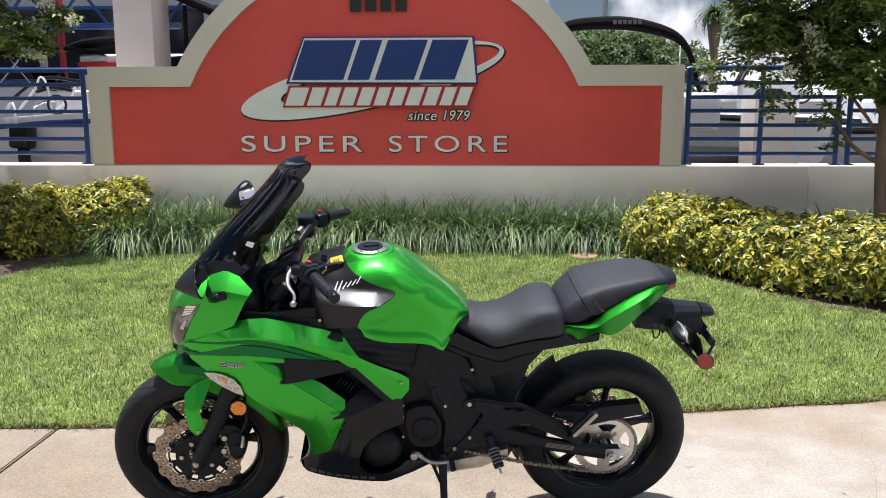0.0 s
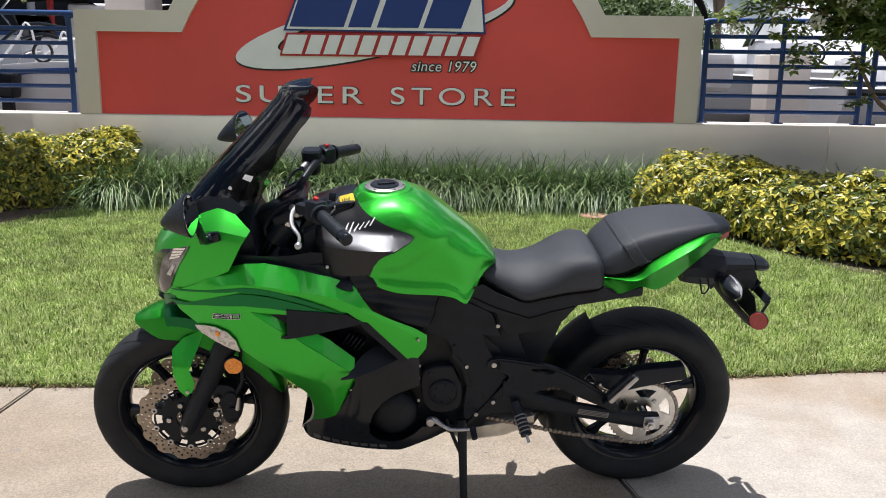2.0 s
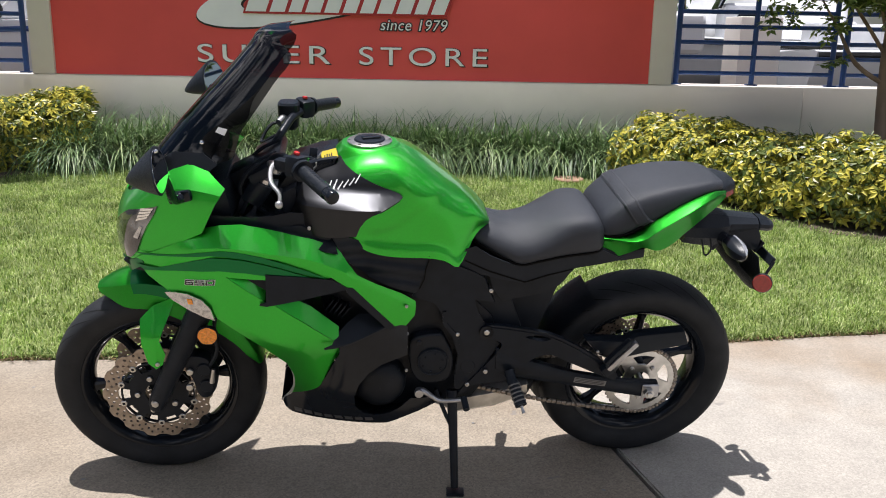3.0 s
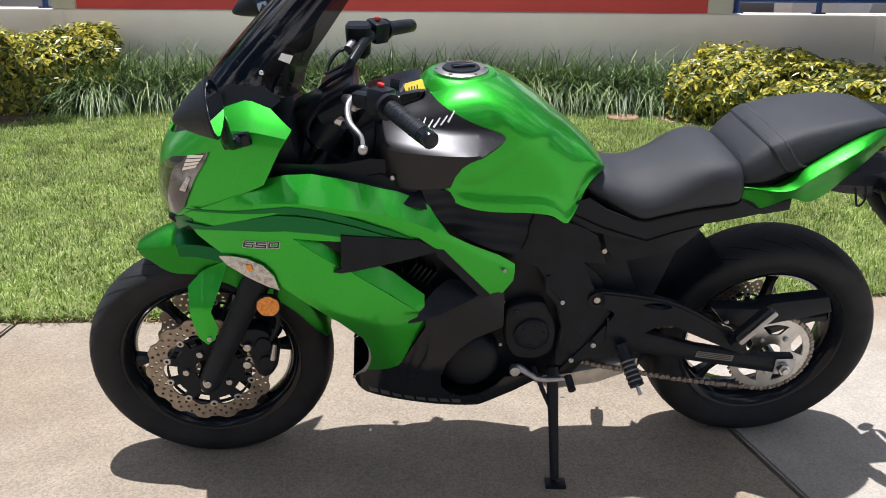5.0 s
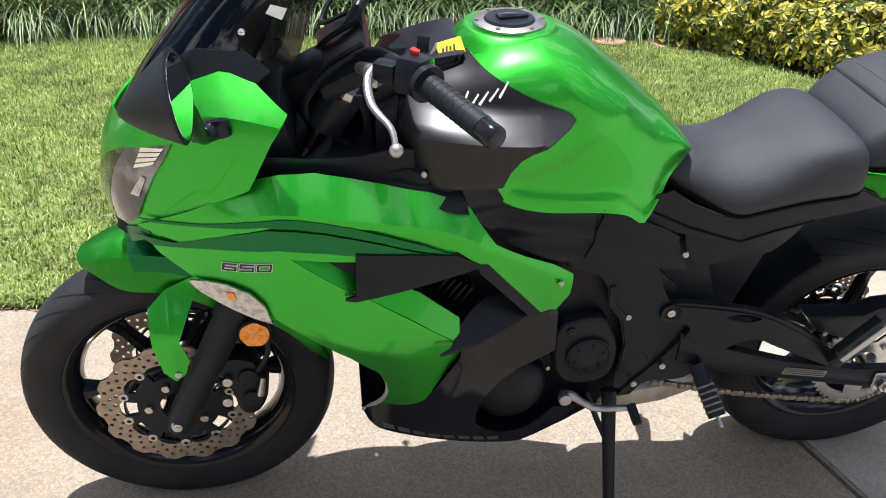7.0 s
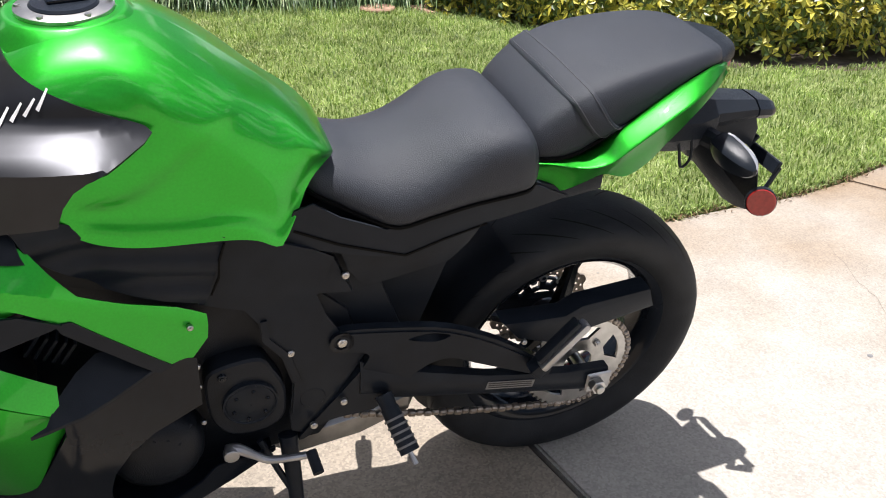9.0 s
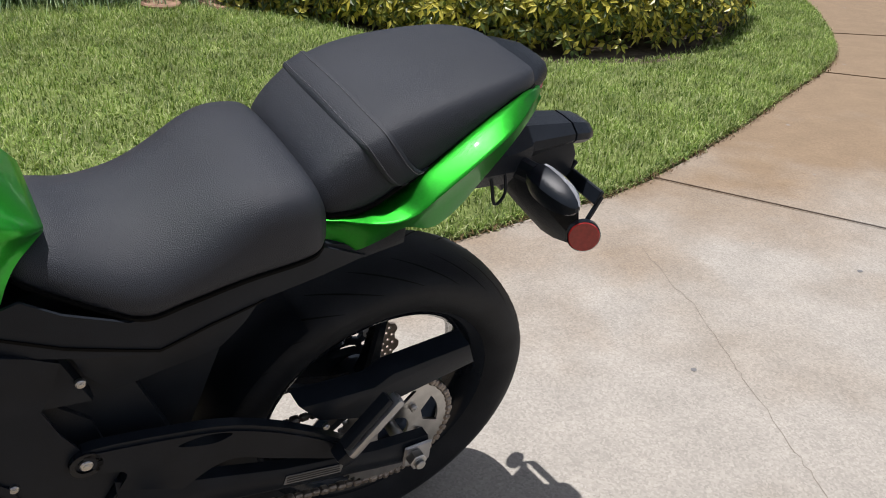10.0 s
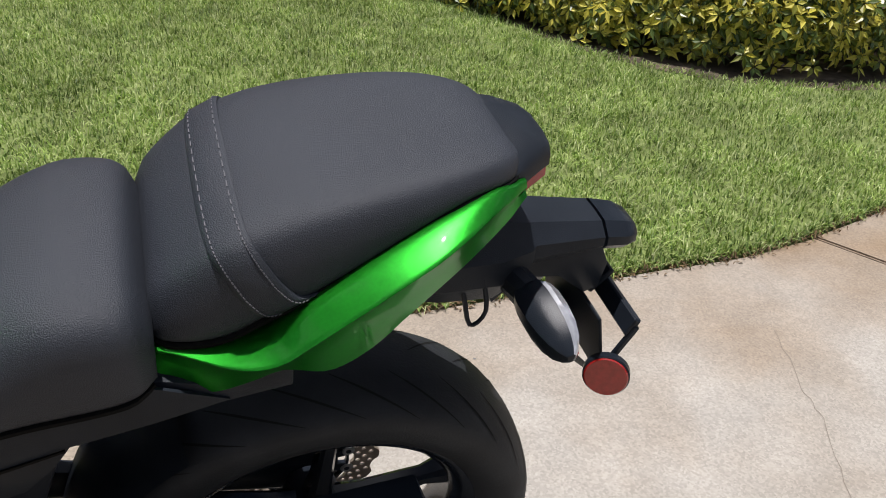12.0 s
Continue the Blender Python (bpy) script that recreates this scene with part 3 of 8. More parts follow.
# the belly pan's lower and upper rim: along the machine, its height, its half width
BELLY_LOW = [(0.344, 0.285, 0.075), (0.360, 0.276, 0.112), (0.380, 0.270, 0.132), (0.447, 0.262, 0.152), (0.55, 0.253, 0.168), (0.65, 0.247, 0.168), (0.74, 0.268, 0.145), (0.82, 0.298, 0.125)]
BELLY_TOP = [(0.344, 0.310, 0.080), (0.360, 0.325, 0.105), (0.382, 0.331, 0.119), (0.42, 0.3555, 0.146), (0.456, 0.379, 0.172), (0.485, 0.450, 0.191), (0.516, 0.526, 0.205), (0.55, 0.532, 0.199), (0.642, 0.557, 0.163), (0.704, 0.545, 0.140), (0.74, 0.50, 0.132), (0.82, 0.45, 0.125)]


def belly_left(x, z):
    """The belly pan: straight from its lower rim up to the edge of the fairing."""
    z0, w0 = (curve_at([(k[0], k[i]) for k in BELLY_LOW], x) for i in (1, 2))
    z1, w1 = (curve_at([(k[0], k[i]) for k in BELLY_TOP], x) for i in (1, 2))
    f = (z - z0) / (z1 - z0)
    return (x, -(w0 + (w1 - w0) * f + 0.012 * math.sin(math.pi * min(1.0, max(0.0, f))) * step_up(x, 0.42, 0.50)), z)


def frame_skin(x, z):
    """The frame's plate: its upper arm leans inwards past a fold, its lower part bulges a little."""
    fold = max(0.0, z - 0.615 - 0.35 * (x - 0.84))
    return (x, -0.122 + 0.6 * (x - 0.85) ** 2 - 0.10 * fold - 0.004 * math.sin((z - 0.3) * 9.0), z)


def flat_left(y):
    return lambda x, z: (x, y, z)


def bolt(parent, x, y, z, r=0.007, material=None, name="bolt"):
    bm = bmesh.new()
    r *= 0.78
    disc(bm, (x, y, z), r, 0.008, 12)
    disc(bm, (x, y - 0.0045, z), r * 0.5, 0.002, 6, 0.0004)
    return part(name, bm, material or STEEL, parent)


def tyre(parent, centre, radius, width, rim_r, label):
    w = width / 2
    prof = [(rim_r, -w * 0.72), (rim_r + 0.012, -w * 0.86), (rim_r + 0.035, -w * 0.99), (radius - 0.040, -w)]
    for k in range(13):
        a = -math.pi / 2 + math.pi * k / 12
        prof.append((radius - 0.036 + 0.036 * max(0.0, math.cos(a)) ** 0.8, w * math.sin(a)))
    prof += [(radius - 0.040, w), (rim_r + 0.035, w * 0.99), (rim_r + 0.012, w * 0.86), (rim_r, w * 0.72)]
    bm = bmesh.new()
    lathe(bm, prof, centre, 96)
    ob = part("tyre", bm, RUBBER, parent, label)
    # siping: slanted grooves let into both shoulders, as dark slivers just proud of the rubber
    bm = bmesh.new()
    for k in range(26):
        for sgn in (-1, 1):
            a0 = 2 * math.pi * (k + (0.5 if sgn > 0 else 0)) / 26
            strip = []
            for j in range(7):
                f = j / 6
                a = a0 + 0.36 * f
                th = (0.15 + 0.62 * (1 - f)) * math.pi / 2
                rr = radius - 0.036 + 0.0366 * max(0.0, math.cos(th)) ** 0.8
                yy = sgn * (w + 0.0006) * math.sin(th)
                wd = 0.0065 * math.sin(math.pi * (0.1 + 0.8 * f)) / radius
                strip.append([Vector(centre) + Vector((rr * math.cos(a + s * wd / 2), yy, rr * math.sin(a + s * wd / 2))) for s in (-1, 1)])
            vs = [[bm.verts.new(p) for p in q] for q in strip]
            for q, r in zip(vs, vs[1:]):
                bm.faces.new((q[0], q[1], r[1], r[0]))
    part("tread_groove", bm, GROOVE, ob, "dark slanted tread grooves")
    return ob


def rim(parent, centre, rim_r, width, spokes, turn, spoke_y, name="rim"):
    w = width / 2
    prof = [(rim_r + 0.002, -w), (rim_r + 0.006, -w + 0.003), (rim_r + 0.004, -w + 0.012), (rim_r - 0.012, -w + 0.022), (rim_r - 0.018, 0), (rim_r - 0.012, w - 0.022), (rim_r + 0.004, w - 0.012),
            (rim_r + 0.006, w - 0.003), (rim_r + 0.002, w), (rim_r - 0.008, w - 0.004), (rim_r - 0.024, w - 0.022), (rim_r - 0.030, 0), (rim_r - 0.024, -w + 0.022), (rim_r - 0.008, -w + 0.004)]
    bm = bmesh.new()
    lathe(bm, prof, centre, 72)
    ob = part(name, bm, BLACK_GLOSS, parent, "gloss black cast rim")
    for k in range(spokes):
        a = turn + 2 * math.pi * k / spokes
        bm = bmesh.new()
        d, n = Vector((math.cos(a), 0, math.sin(a))), Vector((-math.sin(a), 0, math.cos(a)))
        rows = []
        for r, hw, hy in ((0.030, 0.020, 0.024), (0.07, 0.014, 0.018), (rim_r - 0.06, 0.010, 0.013), (rim_r - 0.026, 0.016, 0.020)):
            c = Vector(centre) + d * r + Vector((0, spoke_y, 0))
            rows.append([c + n * hw * sx + Vector((0, hy * sy, 0)) for sx, sy in ((-1, -0.6), (-0.6, -1), (0.6, -1), (1, -0.6), (1, 0.6), (0.6, 1), (-0.6, 1), (-1, 0.6))])
        loft(bm, rows)
        part("spoke", bm, BLACK_GLOSS, ob)
    bm = bmesh.new()
    lathe(bm, [(0.012, -w * 0.8), (0.034, -w * 0.8), (0.040, -w * 0.6), (0.040, w * 0.6), (0.034, w * 0.8), (0.012, w * 0.8)], centre, 32)
    part("hub", bm, BLACK_SATIN, ob)
    return ob


def brake_disc(parent, centre, r_out, r_in, y, petals=14, name="brake_disc"):
    cx, cz = centre
    outer, n = [], petals * 12
    for i in range(n):
        a = 2 * math.pi * i / n
        outer.append((cx + (r_out + 0.0045 * math.tanh(2.2 * math.cos(petals * a))) * math.cos(a), cz + (r_out + 0.0045 * math.tanh(2.2 * math.cos(petals * a))) * math.sin(a)))
    inner, m = [], 10 * 10
    for i in range(m):
        a = 2 * math.pi * i / m
        r = r_in + 0.0035 * math.tanh(2.2 * math.cos(10 * a))
        inner.append((cx + r * math.cos(a), cz + r * math.sin(a)))
    holes = [inner]
    for k in range(30):
        a = 2 * math.pi * k / 30
        for j, rr in enumerate((0.24, 0.5, 0.76)):
            r = r_in + (r_out - r_in) * rr
            holes.append(circle(cx + r * math.cos(a + 0.09 * (j - 1)), cz + r * math.sin(a + 0.09 * (j - 1)), 0.0040, 8))
    bm = bmesh.new()
    ring_plate(bm, outer, holes, y - 0.0025, y + 0.0025)
    ob = part(name, bm, DISC, parent, "drilled petal brake disc")
    bm = bmesh.new()
    windows = []
    for k in range(10):
        a0 = 2 * math.pi * k / 10
        wide = 0.20 if k % 2 else 0.17
        arc = [a0 - wide + 2 * wide * i / 6 for i in range(7)]
        windows.append([(cx + (r_in - 0.009) * math.cos(a), cz + (r_in - 0.009) * math.sin(a)) for a in arc] + [(cx + (r_in - (0.030 if k % 2 else 0.022)) * math.cos(a), cz + (r_in - (0.030 if k % 2 else 0.022)) * math.sin(a)) for a in reversed(arc)])
    ring_plate(bm, circle(cx, cz, r_in - 0.005, 60), [circle(cx, cz, 0.036, 24)] + windows, y - 0.004, y + 0.004)
    carrier = part("disc_carrier", bm, BLACK_SATIN, ob)
    for k in range(5):
        a = 2 * math.pi * (k + 0.5) / 5
        bm = bmesh.new()
        disc(bm, (cx + 0.056 * math.cos(a), y - math.copysign(0.007, -y), cz + 0.056 * math.sin(a)), 0.0085, 0.010, 12)
        part("bolt", bm, STEEL, carrier)
    for k in range(10):
        a = 2 * math.pi * (k + 0.5) / 10
        bm = bmesh.new()
        disc(bm, (cx + (r_in - 0.004) * math.cos(a), y, cz + (r_in - 0.004) * math.sin(a)), 0.0098, 0.011, 16)
        rivet = part("rivet", bm, STEEL, ob)
        bm = bmesh.new()
        disc(bm, (cx + (r_in - 0.004) * math.cos(a), y, cz + (r_in - 0.004) * math.sin(a)), 0.0052, 0.0125, 12)
        part("rivet_hole", bm, BLACK_SATIN, rivet)
    return ob


def both(name, material, parent, label, outline, place, sharp=62, **kw):
    """The same moulding on the left and on the right side."""
    for flip in (False, True):
        bm = bmesh.new()
        panel(bm, outline, place, mirror=flip, **kw)
        part(name, bm, material, parent, label, sharp)


def motorcycle():
    bike = holder("motorcycle", "green and black sport motorcycle leaning on its side stand", "motorcycle", BIKE)

    # front wheel
    fw = bpy.data.objects.new("front_wheel", None)
    scene.collection.objects.link(fw)
    fw.parent = bike
    fw.matrix_basis = pose(-0.006, 0.025, 0.294, 2.0)
    tyre(fw, (0, 0, 0), 0.303, 0.120, 0.220, "black front tyre")
    rim(fw, (0, 0, 0), 0.220, 0.094, 6, 0.1, 0.0)
    brake_disc(fw, (0, 0), 0.150, 0.108, -0.080)
    brake_disc(fw, (0, 0), 0.150, 0.108, 0.070)
    bm = bmesh.new()
    tube(bm, [(0, -0.122, 0.300), (0, 0.122, 0.300)], 0.012, 16)
    part("front_axle", bm, STEEL, bike)
    bolt(bike, 0, -0.1255, 0.300, 0.0125)

    # forks
    for s in (-1, 1):
        bm = bmesh.new()
        tube(bm, [(-0.002, 0.100 * s, 0.268), (0.006, 0.100 * s, 0.30), (0.06, 0.100 * s, 0.415), (0.125, 0.100 * s, 0.55)], [0.018, 0.027, 0.028, 0.030], 18, 3)
        tube(bm, [(0.118, 0.100 * s, 0.535), (0.165, 0.100 * s, 0.63)], 0.034, 18)
        leg = part("fork_leg", bm, BLACK_MATT, bike, "matt black fork leg")
        bm = bmesh.new()
        tube(bm, [(0.15, 0.100 * s, 0.60), (0.322, 0.100 * s, 0.945)], 0.0205, 18)
        part("fork_tube", bm, CHROME, leg)
        bm = bmesh.new()
        tube(bm, [(0.296, 0.100 * s, 0.905), (0.328, 0.100 * s, 0.956)], 0.031, 20)
        part("fork_cap", bm, BLACK_SATIN, leg)
        bm = bmesh.new()
        tube(bm, [(0.325, 0.100 * s, 0.952), (0.333, 0.100 * s, 0.965)], [0.021, 0.018], 8)
        part("adjuster", bm, STEEL, leg)
    bm = bmesh.new()
    box(bm, (0.09, 0.26, 0.030), pose(0.335, 0, 0.985, 0, -27, 0), 0.012)
    box(bm, (0.08, 0.10, 0.16), pose(0.30, 0, 0.90, 0, -27, 0), 0.015)
    part("triple_clamp", bm, BLACK_SATIN, bike)

    # calipers
    for s in (-1, 1):
        bm = bmesh.new()
        outline = [tuple(p) for p in rounded([(0.080, 0.420), (0.108, 0.440), (0.148, 0.430), (0.160, 0.400), (0.172, 0.372), (0.166, 0.330), (0.148, 0.304), (0.126, 0.302), (0.112, 0.322), (0.104, 0.360)], 4)]
        prism(bm, outline, 0.052 * s, 0.104 * s, 0.010)
        for x, z in ((0.138, 0.398), (0.142, 0.345)):
            disc(bm, (x, 0.105 * s, z), 0.019, 0.012, 24)
        cal = part("brake_caliper", bm, BLACK_SATIN, bike, "black brake caliper")
        for x, z in ((0.100, 0.395), (0.096, 0.345)):
            bm = bmesh.new()
            disc(bm, (x, 0.112 * s, z), 0.010, 0.010, 16)
            part("bolt", bm, STEEL, cal)
        bm = bmesh.new()
        tube(bm, [(0.150, 0.10 * s, 0.40), (0.178, 0.11 * s, 0.46), (0.175, 0.105 * s, 0.53), (0.19, 0.10 * s, 0.62)], 0.0055, 8)
        part("brake_hose", bm, BLACK_MATT, cal)
        bm = bmesh.new()
        tube(bm, [(0.158, 0.112 * s, 0.36), (0.166, 0.116 * s, 0.405)], [0.008, 0.005], 10)
        part("bleed_nipple", bm, STEEL, cal)
    for s in (-1, 1):
        bm = bmesh.new()
        disc(bm, (0.161, 0.132 * s, 0.524), 0.0285, 0.010, 32)
        ref = part("side_reflector", bm, BLACK_MATT, bike, "round orange side reflector")
        bm = bmesh.new()
        # flat facets between raised ribs
        ring = [bm.verts.new((0.161 + 0.0258 * math.cos(radians(15 * k)), (0.1392 + 0.0016 * math.cos(radians(90 * k))) * s, 0.524 + 0.0258 * math.sin(radians(15 * k)))) for k in range(24)]
        mid = bm.verts.new((0.161, 0.1386 * s, 0.524))
        for k in range(24):
            bm.faces.new((mid, ring[k], ring[(k + 1) % 24]))
        part("reflector_lens", bm, ORANGE, ref, "", 1)

    # front mudguard
    bm = bmesh.new()
    rows = []
    for k in range(31):
        a = radians(114 - 100 * k / 30)
        r = curve_at([(14, 0.305), (30, 0.306), (45, 0.310), (60, 0.324), (75, 0.340), (95, 0.352), (114, 0.348)], math.degrees(a))
        w = curve_at([(14, 0.046), (22, 0.060), (36, 0.066), (60, 0.073), (95, 0.068), (106, 0.056), (114, 0.030)], math.degrees(a))
        drop = curve_at([(14, 0.010), (22, 0.026), (35, 0.038), (50, 0.054), (62, 0.082), (72, 0.088), (90, 0.084), (104, 0.072), (114, 0.02)], math.degrees(a))
        d = Vector((math.cos(a), 0, math.sin(a)))
        c = Vector((-0.004, 0.012, 0.298))
        rows.append([c + d * (r - dr * drop) + Vector((0, y * w, 0)) for y, dr in ((-1.0, 1), (-1.0, 0.45), (-0.9, 0.12), (-0.55, -0.1), (0, -0.18), (0.55, -0.1), (0.9, 0.12), (1.0, 0.45), (1.0, 1))])
    top = [bm.verts.new(p) for row in rows for p in row]
    for i in range(30):
        for j in range(8):
            bm.faces.new((top[i * 9 + j], top[i * 9 + j + 1], top[(i + 1) * 9 + j + 1], top[(i + 1) * 9 + j]))
    bmesh.ops.solidify(bm, geom=bm.faces[:], thickness=0.004)
    guard = part("front_mudguard", bm, GREEN, bike, "glossy green front mudguard")
    leg = [(-0.024, 0.552), (0.010, 0.585), (0.068, 0.604), (0.062, 0.582), (0.044, 0.540), (0.027, 0.499), (0.040, 0.455), (0.030, 0.424), (0.013, 0.412), (-0.008, 0.430), (-0.020, 0.485)]
    for s in (False, True):
        bm = bmesh.new()
        panel(bm, leg, lambda x, z: (x, -0.062 - 0.054 * step_up(0.61 - z, 0, 0.12) - 0.006 * max(0.0, 1 - abs(x - 0.012) / 0.03), z), mirror=s, step=0.010)
        stay = part("mudguard_stay", bm, GREEN, guard)
        bolt(stay, 0.018, 0.122 if s else -0.122, 0.428, 0.008)
    bm = bmesh.new()
    c = Vector((-0.004, 0.012, 0.298))
    skin = [[c + (p - c) * 1.006 + Vector((0, math.copysign(0.0008, p.y - 0.012), 0)) for p in row[1:8]] for row in rows[5:15]]
    for j in (0, 6):
        skin[0][j] = skin[0][j].lerp(skin[1][j], 0.2)
    loft(bm, skin, closed=False)
    part("mudguard_band", bm, DARK_GREEN, guard, "dark green painted band")

    # fairing
    nose = [(MID_U, 0.722), (MID_U, 0.800), (MID_U, 0.860), (MID_U, 0.905), chart(-0.010, 0.925), chart(0.054, 0.962), (0.116, 1.006), (0.158, 1.020), (0.204, 1.008), (0.247, 0.977), (0.222, 0.940), (0.186, 0.868), (0.100, 0.822), chart(0.020, 0.776), chart(-0.030, 0.738)]
    both("upper_cowl", GREEN, bike, "glossy green upper cowl", nose, cowl, step=0.011, sharp=24, crease=BROW)
    lens = [chart(-0.052, 0.838), chart(-0.036, 0.862), chart(-0.006, 0.888), (chart(0.078, 0.921)), chart(0.068, 0.900), chart(0.044, 0.862), chart(0.010, 0.786), chart(-0.010, 0.762), chart(-0.050, 0.752), chart(-0.060, 0.790)]
    for s in (False, True):
        bm = bmesh.new()
        panel(bm, lens, cowl, mirror=s, step=0.010, lift=0.004)
        lamp = part("headlight", bm, LENS, bike, "smoked clear headlight lens")
        a, b, c, d = Vector((0.016, 0.868)), Vector((0.034, 0.906)), Vector((0.070, 0.915)), Vector((0.048, 0.883))
        for k in range(4):
            lo, hi = (k + 0.10) / 4, (k + 0.86) / 4
            quad = [a.lerp(b, lo), d.lerp(c, lo), d.lerp(c, hi), a.lerp(b, hi)]
            bm = bmesh.new()
            panel(bm, [chart(*q) for q in quad], cowl, mirror=s, step=0.008, thick=0.002, lift=0.0062)
            part("reflector_rib", bm, CHROME, lamp)
        bm = bmesh.new()
        panel(bm, [chart(0.005, 0.824), chart(0.027, 0.860), chart(0.034, 0.858), chart(0.019, 0.824)], cowl, mirror=s, step=0.008, thick=0.002, lift=0.0062)
        part("position_light", bm, CLEAR_LENS, lamp)
    both("nose_lip", DARK_GREEN, bike, "", [(MID_U, 0.705), (MID_U, 0.735), chart(-0.035, 0.738), chart(0.020, 0.772), chart(0.026, 0.752), chart(-0.02, 0.712)], cowl, step=0.012, lift=0.003)

    blade = [chart(0.006, 0.770), (0.100, 0.822), (0.186, 0.868), (0.230, 0.877), (0.279, 0.879), (0.330, 0.869), (0.383, 0.855), (0.450, 0.833), (0.514, 0.801), (0.538, 0.764), (0.563, 0.729), (0.620, 0.690), (0.682, 0.650), (0.7225, 0.618),
             (0.7235, 0.598), (0.7215, 0.576), (0.683, 0.531), (0.612, 0.615), (0.545, 0.693), (0.500, 0.735), (0.458, 0.768), (0.412, 0.789), (0.366, 0.803), (0.300, 0.815), (0.243, 0.820), (0.160, 0.795), (0.080, 0.760)]
    both("upper_fairing", GREEN, bike, "glossy green swept fairing blade", blade, blade_skin, lift=0.006, step=0.010, sharp=24, crease=FOLD)
    both("fairing_side", GREEN, bike, "glossy green fairing side under the blade", [chart(0.020, 0.752), chart(0.040, 0.775), (0.100, 0.795), (0.200, 0.826), (0.280, 0.827), (0.370, 0.811), (0.450, 0.776), (0.500, 0.735), (0.440, 0.727), (0.330, 0.747), (0.150, 0.762), (0.100, 0.752)], cowl, lift=0.0018, step=0.012)
    both("fairing_stripe", DARK_GREEN, bike, "dark green painted band", [chart(0.005, 0.753), (0.070, 0.757), (0.115, 0.777), (0.160, 0.794), (0.205, 0.807), (0.250, 0.807), (0.291, 0.802), (0.335, 0.790), (0.376, 0.776), (0.441, 0.748), (0.485, 0.727), (0.430, 0.740), (0.375, 0.753), (0.289, 0.769), (0.224, 0.773), (0.160, 0.766), (0.111, 0.758), chart(0.028, 0.741)], cowl, lift=0.0068, thick=0.0015, step=0.010)
    both("fairing_line", DARK_GREEN, bike, "dark green painted line", [chart(0.012, 0.787), (0.115, 0.803), (0.175, 0.818), (0.228, 0.827), (0.260, 0.826), (0.291, 0.821), (0.334, 0.810), (0.387, 0.789), (0.441, 0.764), (0.484, 0.737), (0.430, 0.757), (0.376, 0.780), (0.330, 0.796), (0.291, 0.806), (0.250, 0.812), (0.205, 0.813), (0.115, 0.798), chart(0.034, 0.786)], cowl, lift=0.0078, thick=0.0015, step=0.010)
    lower = [chart(0.003, 0.764), (0.090, 0.764), (0.150, 0.776), (0.231, 0.760), (0.276, 0.725), (0.330, 0.685), (0.352, 0.673), (0.430, 0.608), (0.514, 0.530), (0.517, 0.500), (0.500, 0.468), (0.478, 0.420), (0.463, 0.388), (0.457, 0.379), (0.450, 0.3745), (0.442, 0.3695), (0.420, 0.3555), (0.400, 0.3425), (0.390, 0.336), (0.382, 0.331), (0.384, 0.338), (0.390, 0.362), (0.394, 0.395), (0.390, 0.428), (0.376, 0.469), (0.325, 0.534), (0.281, 0.573), (0.206, 0.634), (0.143, 0.688), (0.083, 0.694), chart(0.030, 0.725)]
    both("lower_fairing", GREEN, bike, "glossy green lower fairing", lower, cowl, lift=0.001, step=0.011, crease=TUCK)
    both("fairing_lining", BLACK_MATT, bike, "matt black inside of the lower fairing", [(0.300, 0.575), (0.352, 0.640), (0.430, 0.585), (0.500, 0.520), (0.480, 0.430), (0.440, 0.358), (0.388, 0.340), (0.396, 0.395), (0.392, 0.428), (0.380, 0.469), (0.330, 0.534)], cowl, lift=-0.006, step=0.016)
    # plastic edge of the mouth; its pale grey paints in the sun on it
    for s in (1, -1):
        bm = bmesh.new()
        rim_line = [(0.378, 0.466), (0.390, 0.430), (0.3935, 0.398), (0.389, 0.362), (0.378, 0.326), (0.362, 0.300), (0.350, 0.282)]
        tube(bm, [(x - 0.001, s * (cowl(x, max(z, 0.331))[1] + 0.004 + 0.5 * max(0.0, 0.331 - z)), z) for x, z in rim_line], [0.002, 0.003, 0.0045, 0.0045, 0.0045, 0.004, 0.003], 8, 3)
        part("fairing_rim", bm, SUNLIT_EDGE, bike, "edge of the fairing's mouth, sunlight painted on in pale grey")
    both("fairing_chamfer", GREEN, bike, "green inward-bent edge of the fairing", [(0.231, 0.760), (0.335, 0.775), (0.336, 0.690), (0.330, 0.685), (0.276, 0.725)], chamfer((0.231, 0.758), (0.330, 0.685)), lift=0.001, step=0.011)
    both("fairing_chamfer", GREEN, bike, "green inward-bent edge of the fairing", [(0.352, 0.673), (0.402, 0.672), (0.442, 0.643), (0.515, 0.570), (0.514, 0.530), (0.430, 0.608)], chamfer((0.352, 0.673), (0.514, 0.530)), lift=0.001, step=0.011)
    both("vent_blade", BLACK_SATIN, bike, "satin black vent blade", [(0.336, 0.765), (0.420, 0.752), (0.495, 0.733), (0.541, 0.699), (0.521, 0.696), (0.430, 0.687), (0.335, 0.674), (0.318, 0.678), (0.319, 0.682), (0.335, 0.686)], cowl, lift=0.010, step=0.010)
    for s in (1, -1):
        bm = bmesh.new()
        # a prong that lies on the green, then a shelf that leads into the vent
        outer = [(0.477, -0.228, 0.5305), (0.497, -0.220, 0.528), (0.516, -0.211, 0.526), (0.545, -0.2065, 0.532), (0.580, -0.194, 0.541), (0.615, -0.178, 0.550), (0.645, -0.164, 0.558)]
        back = [(0.477, -0.2275, 0.5325), (0.497, -0.216, 0.535), (0.514, -0.185, 0.553), (0.540, -0.160, 0.572), (0.570, -0.145, 0.590), (0.600, -0.140, 0.585), (0.640, -0.150, 0.566)]
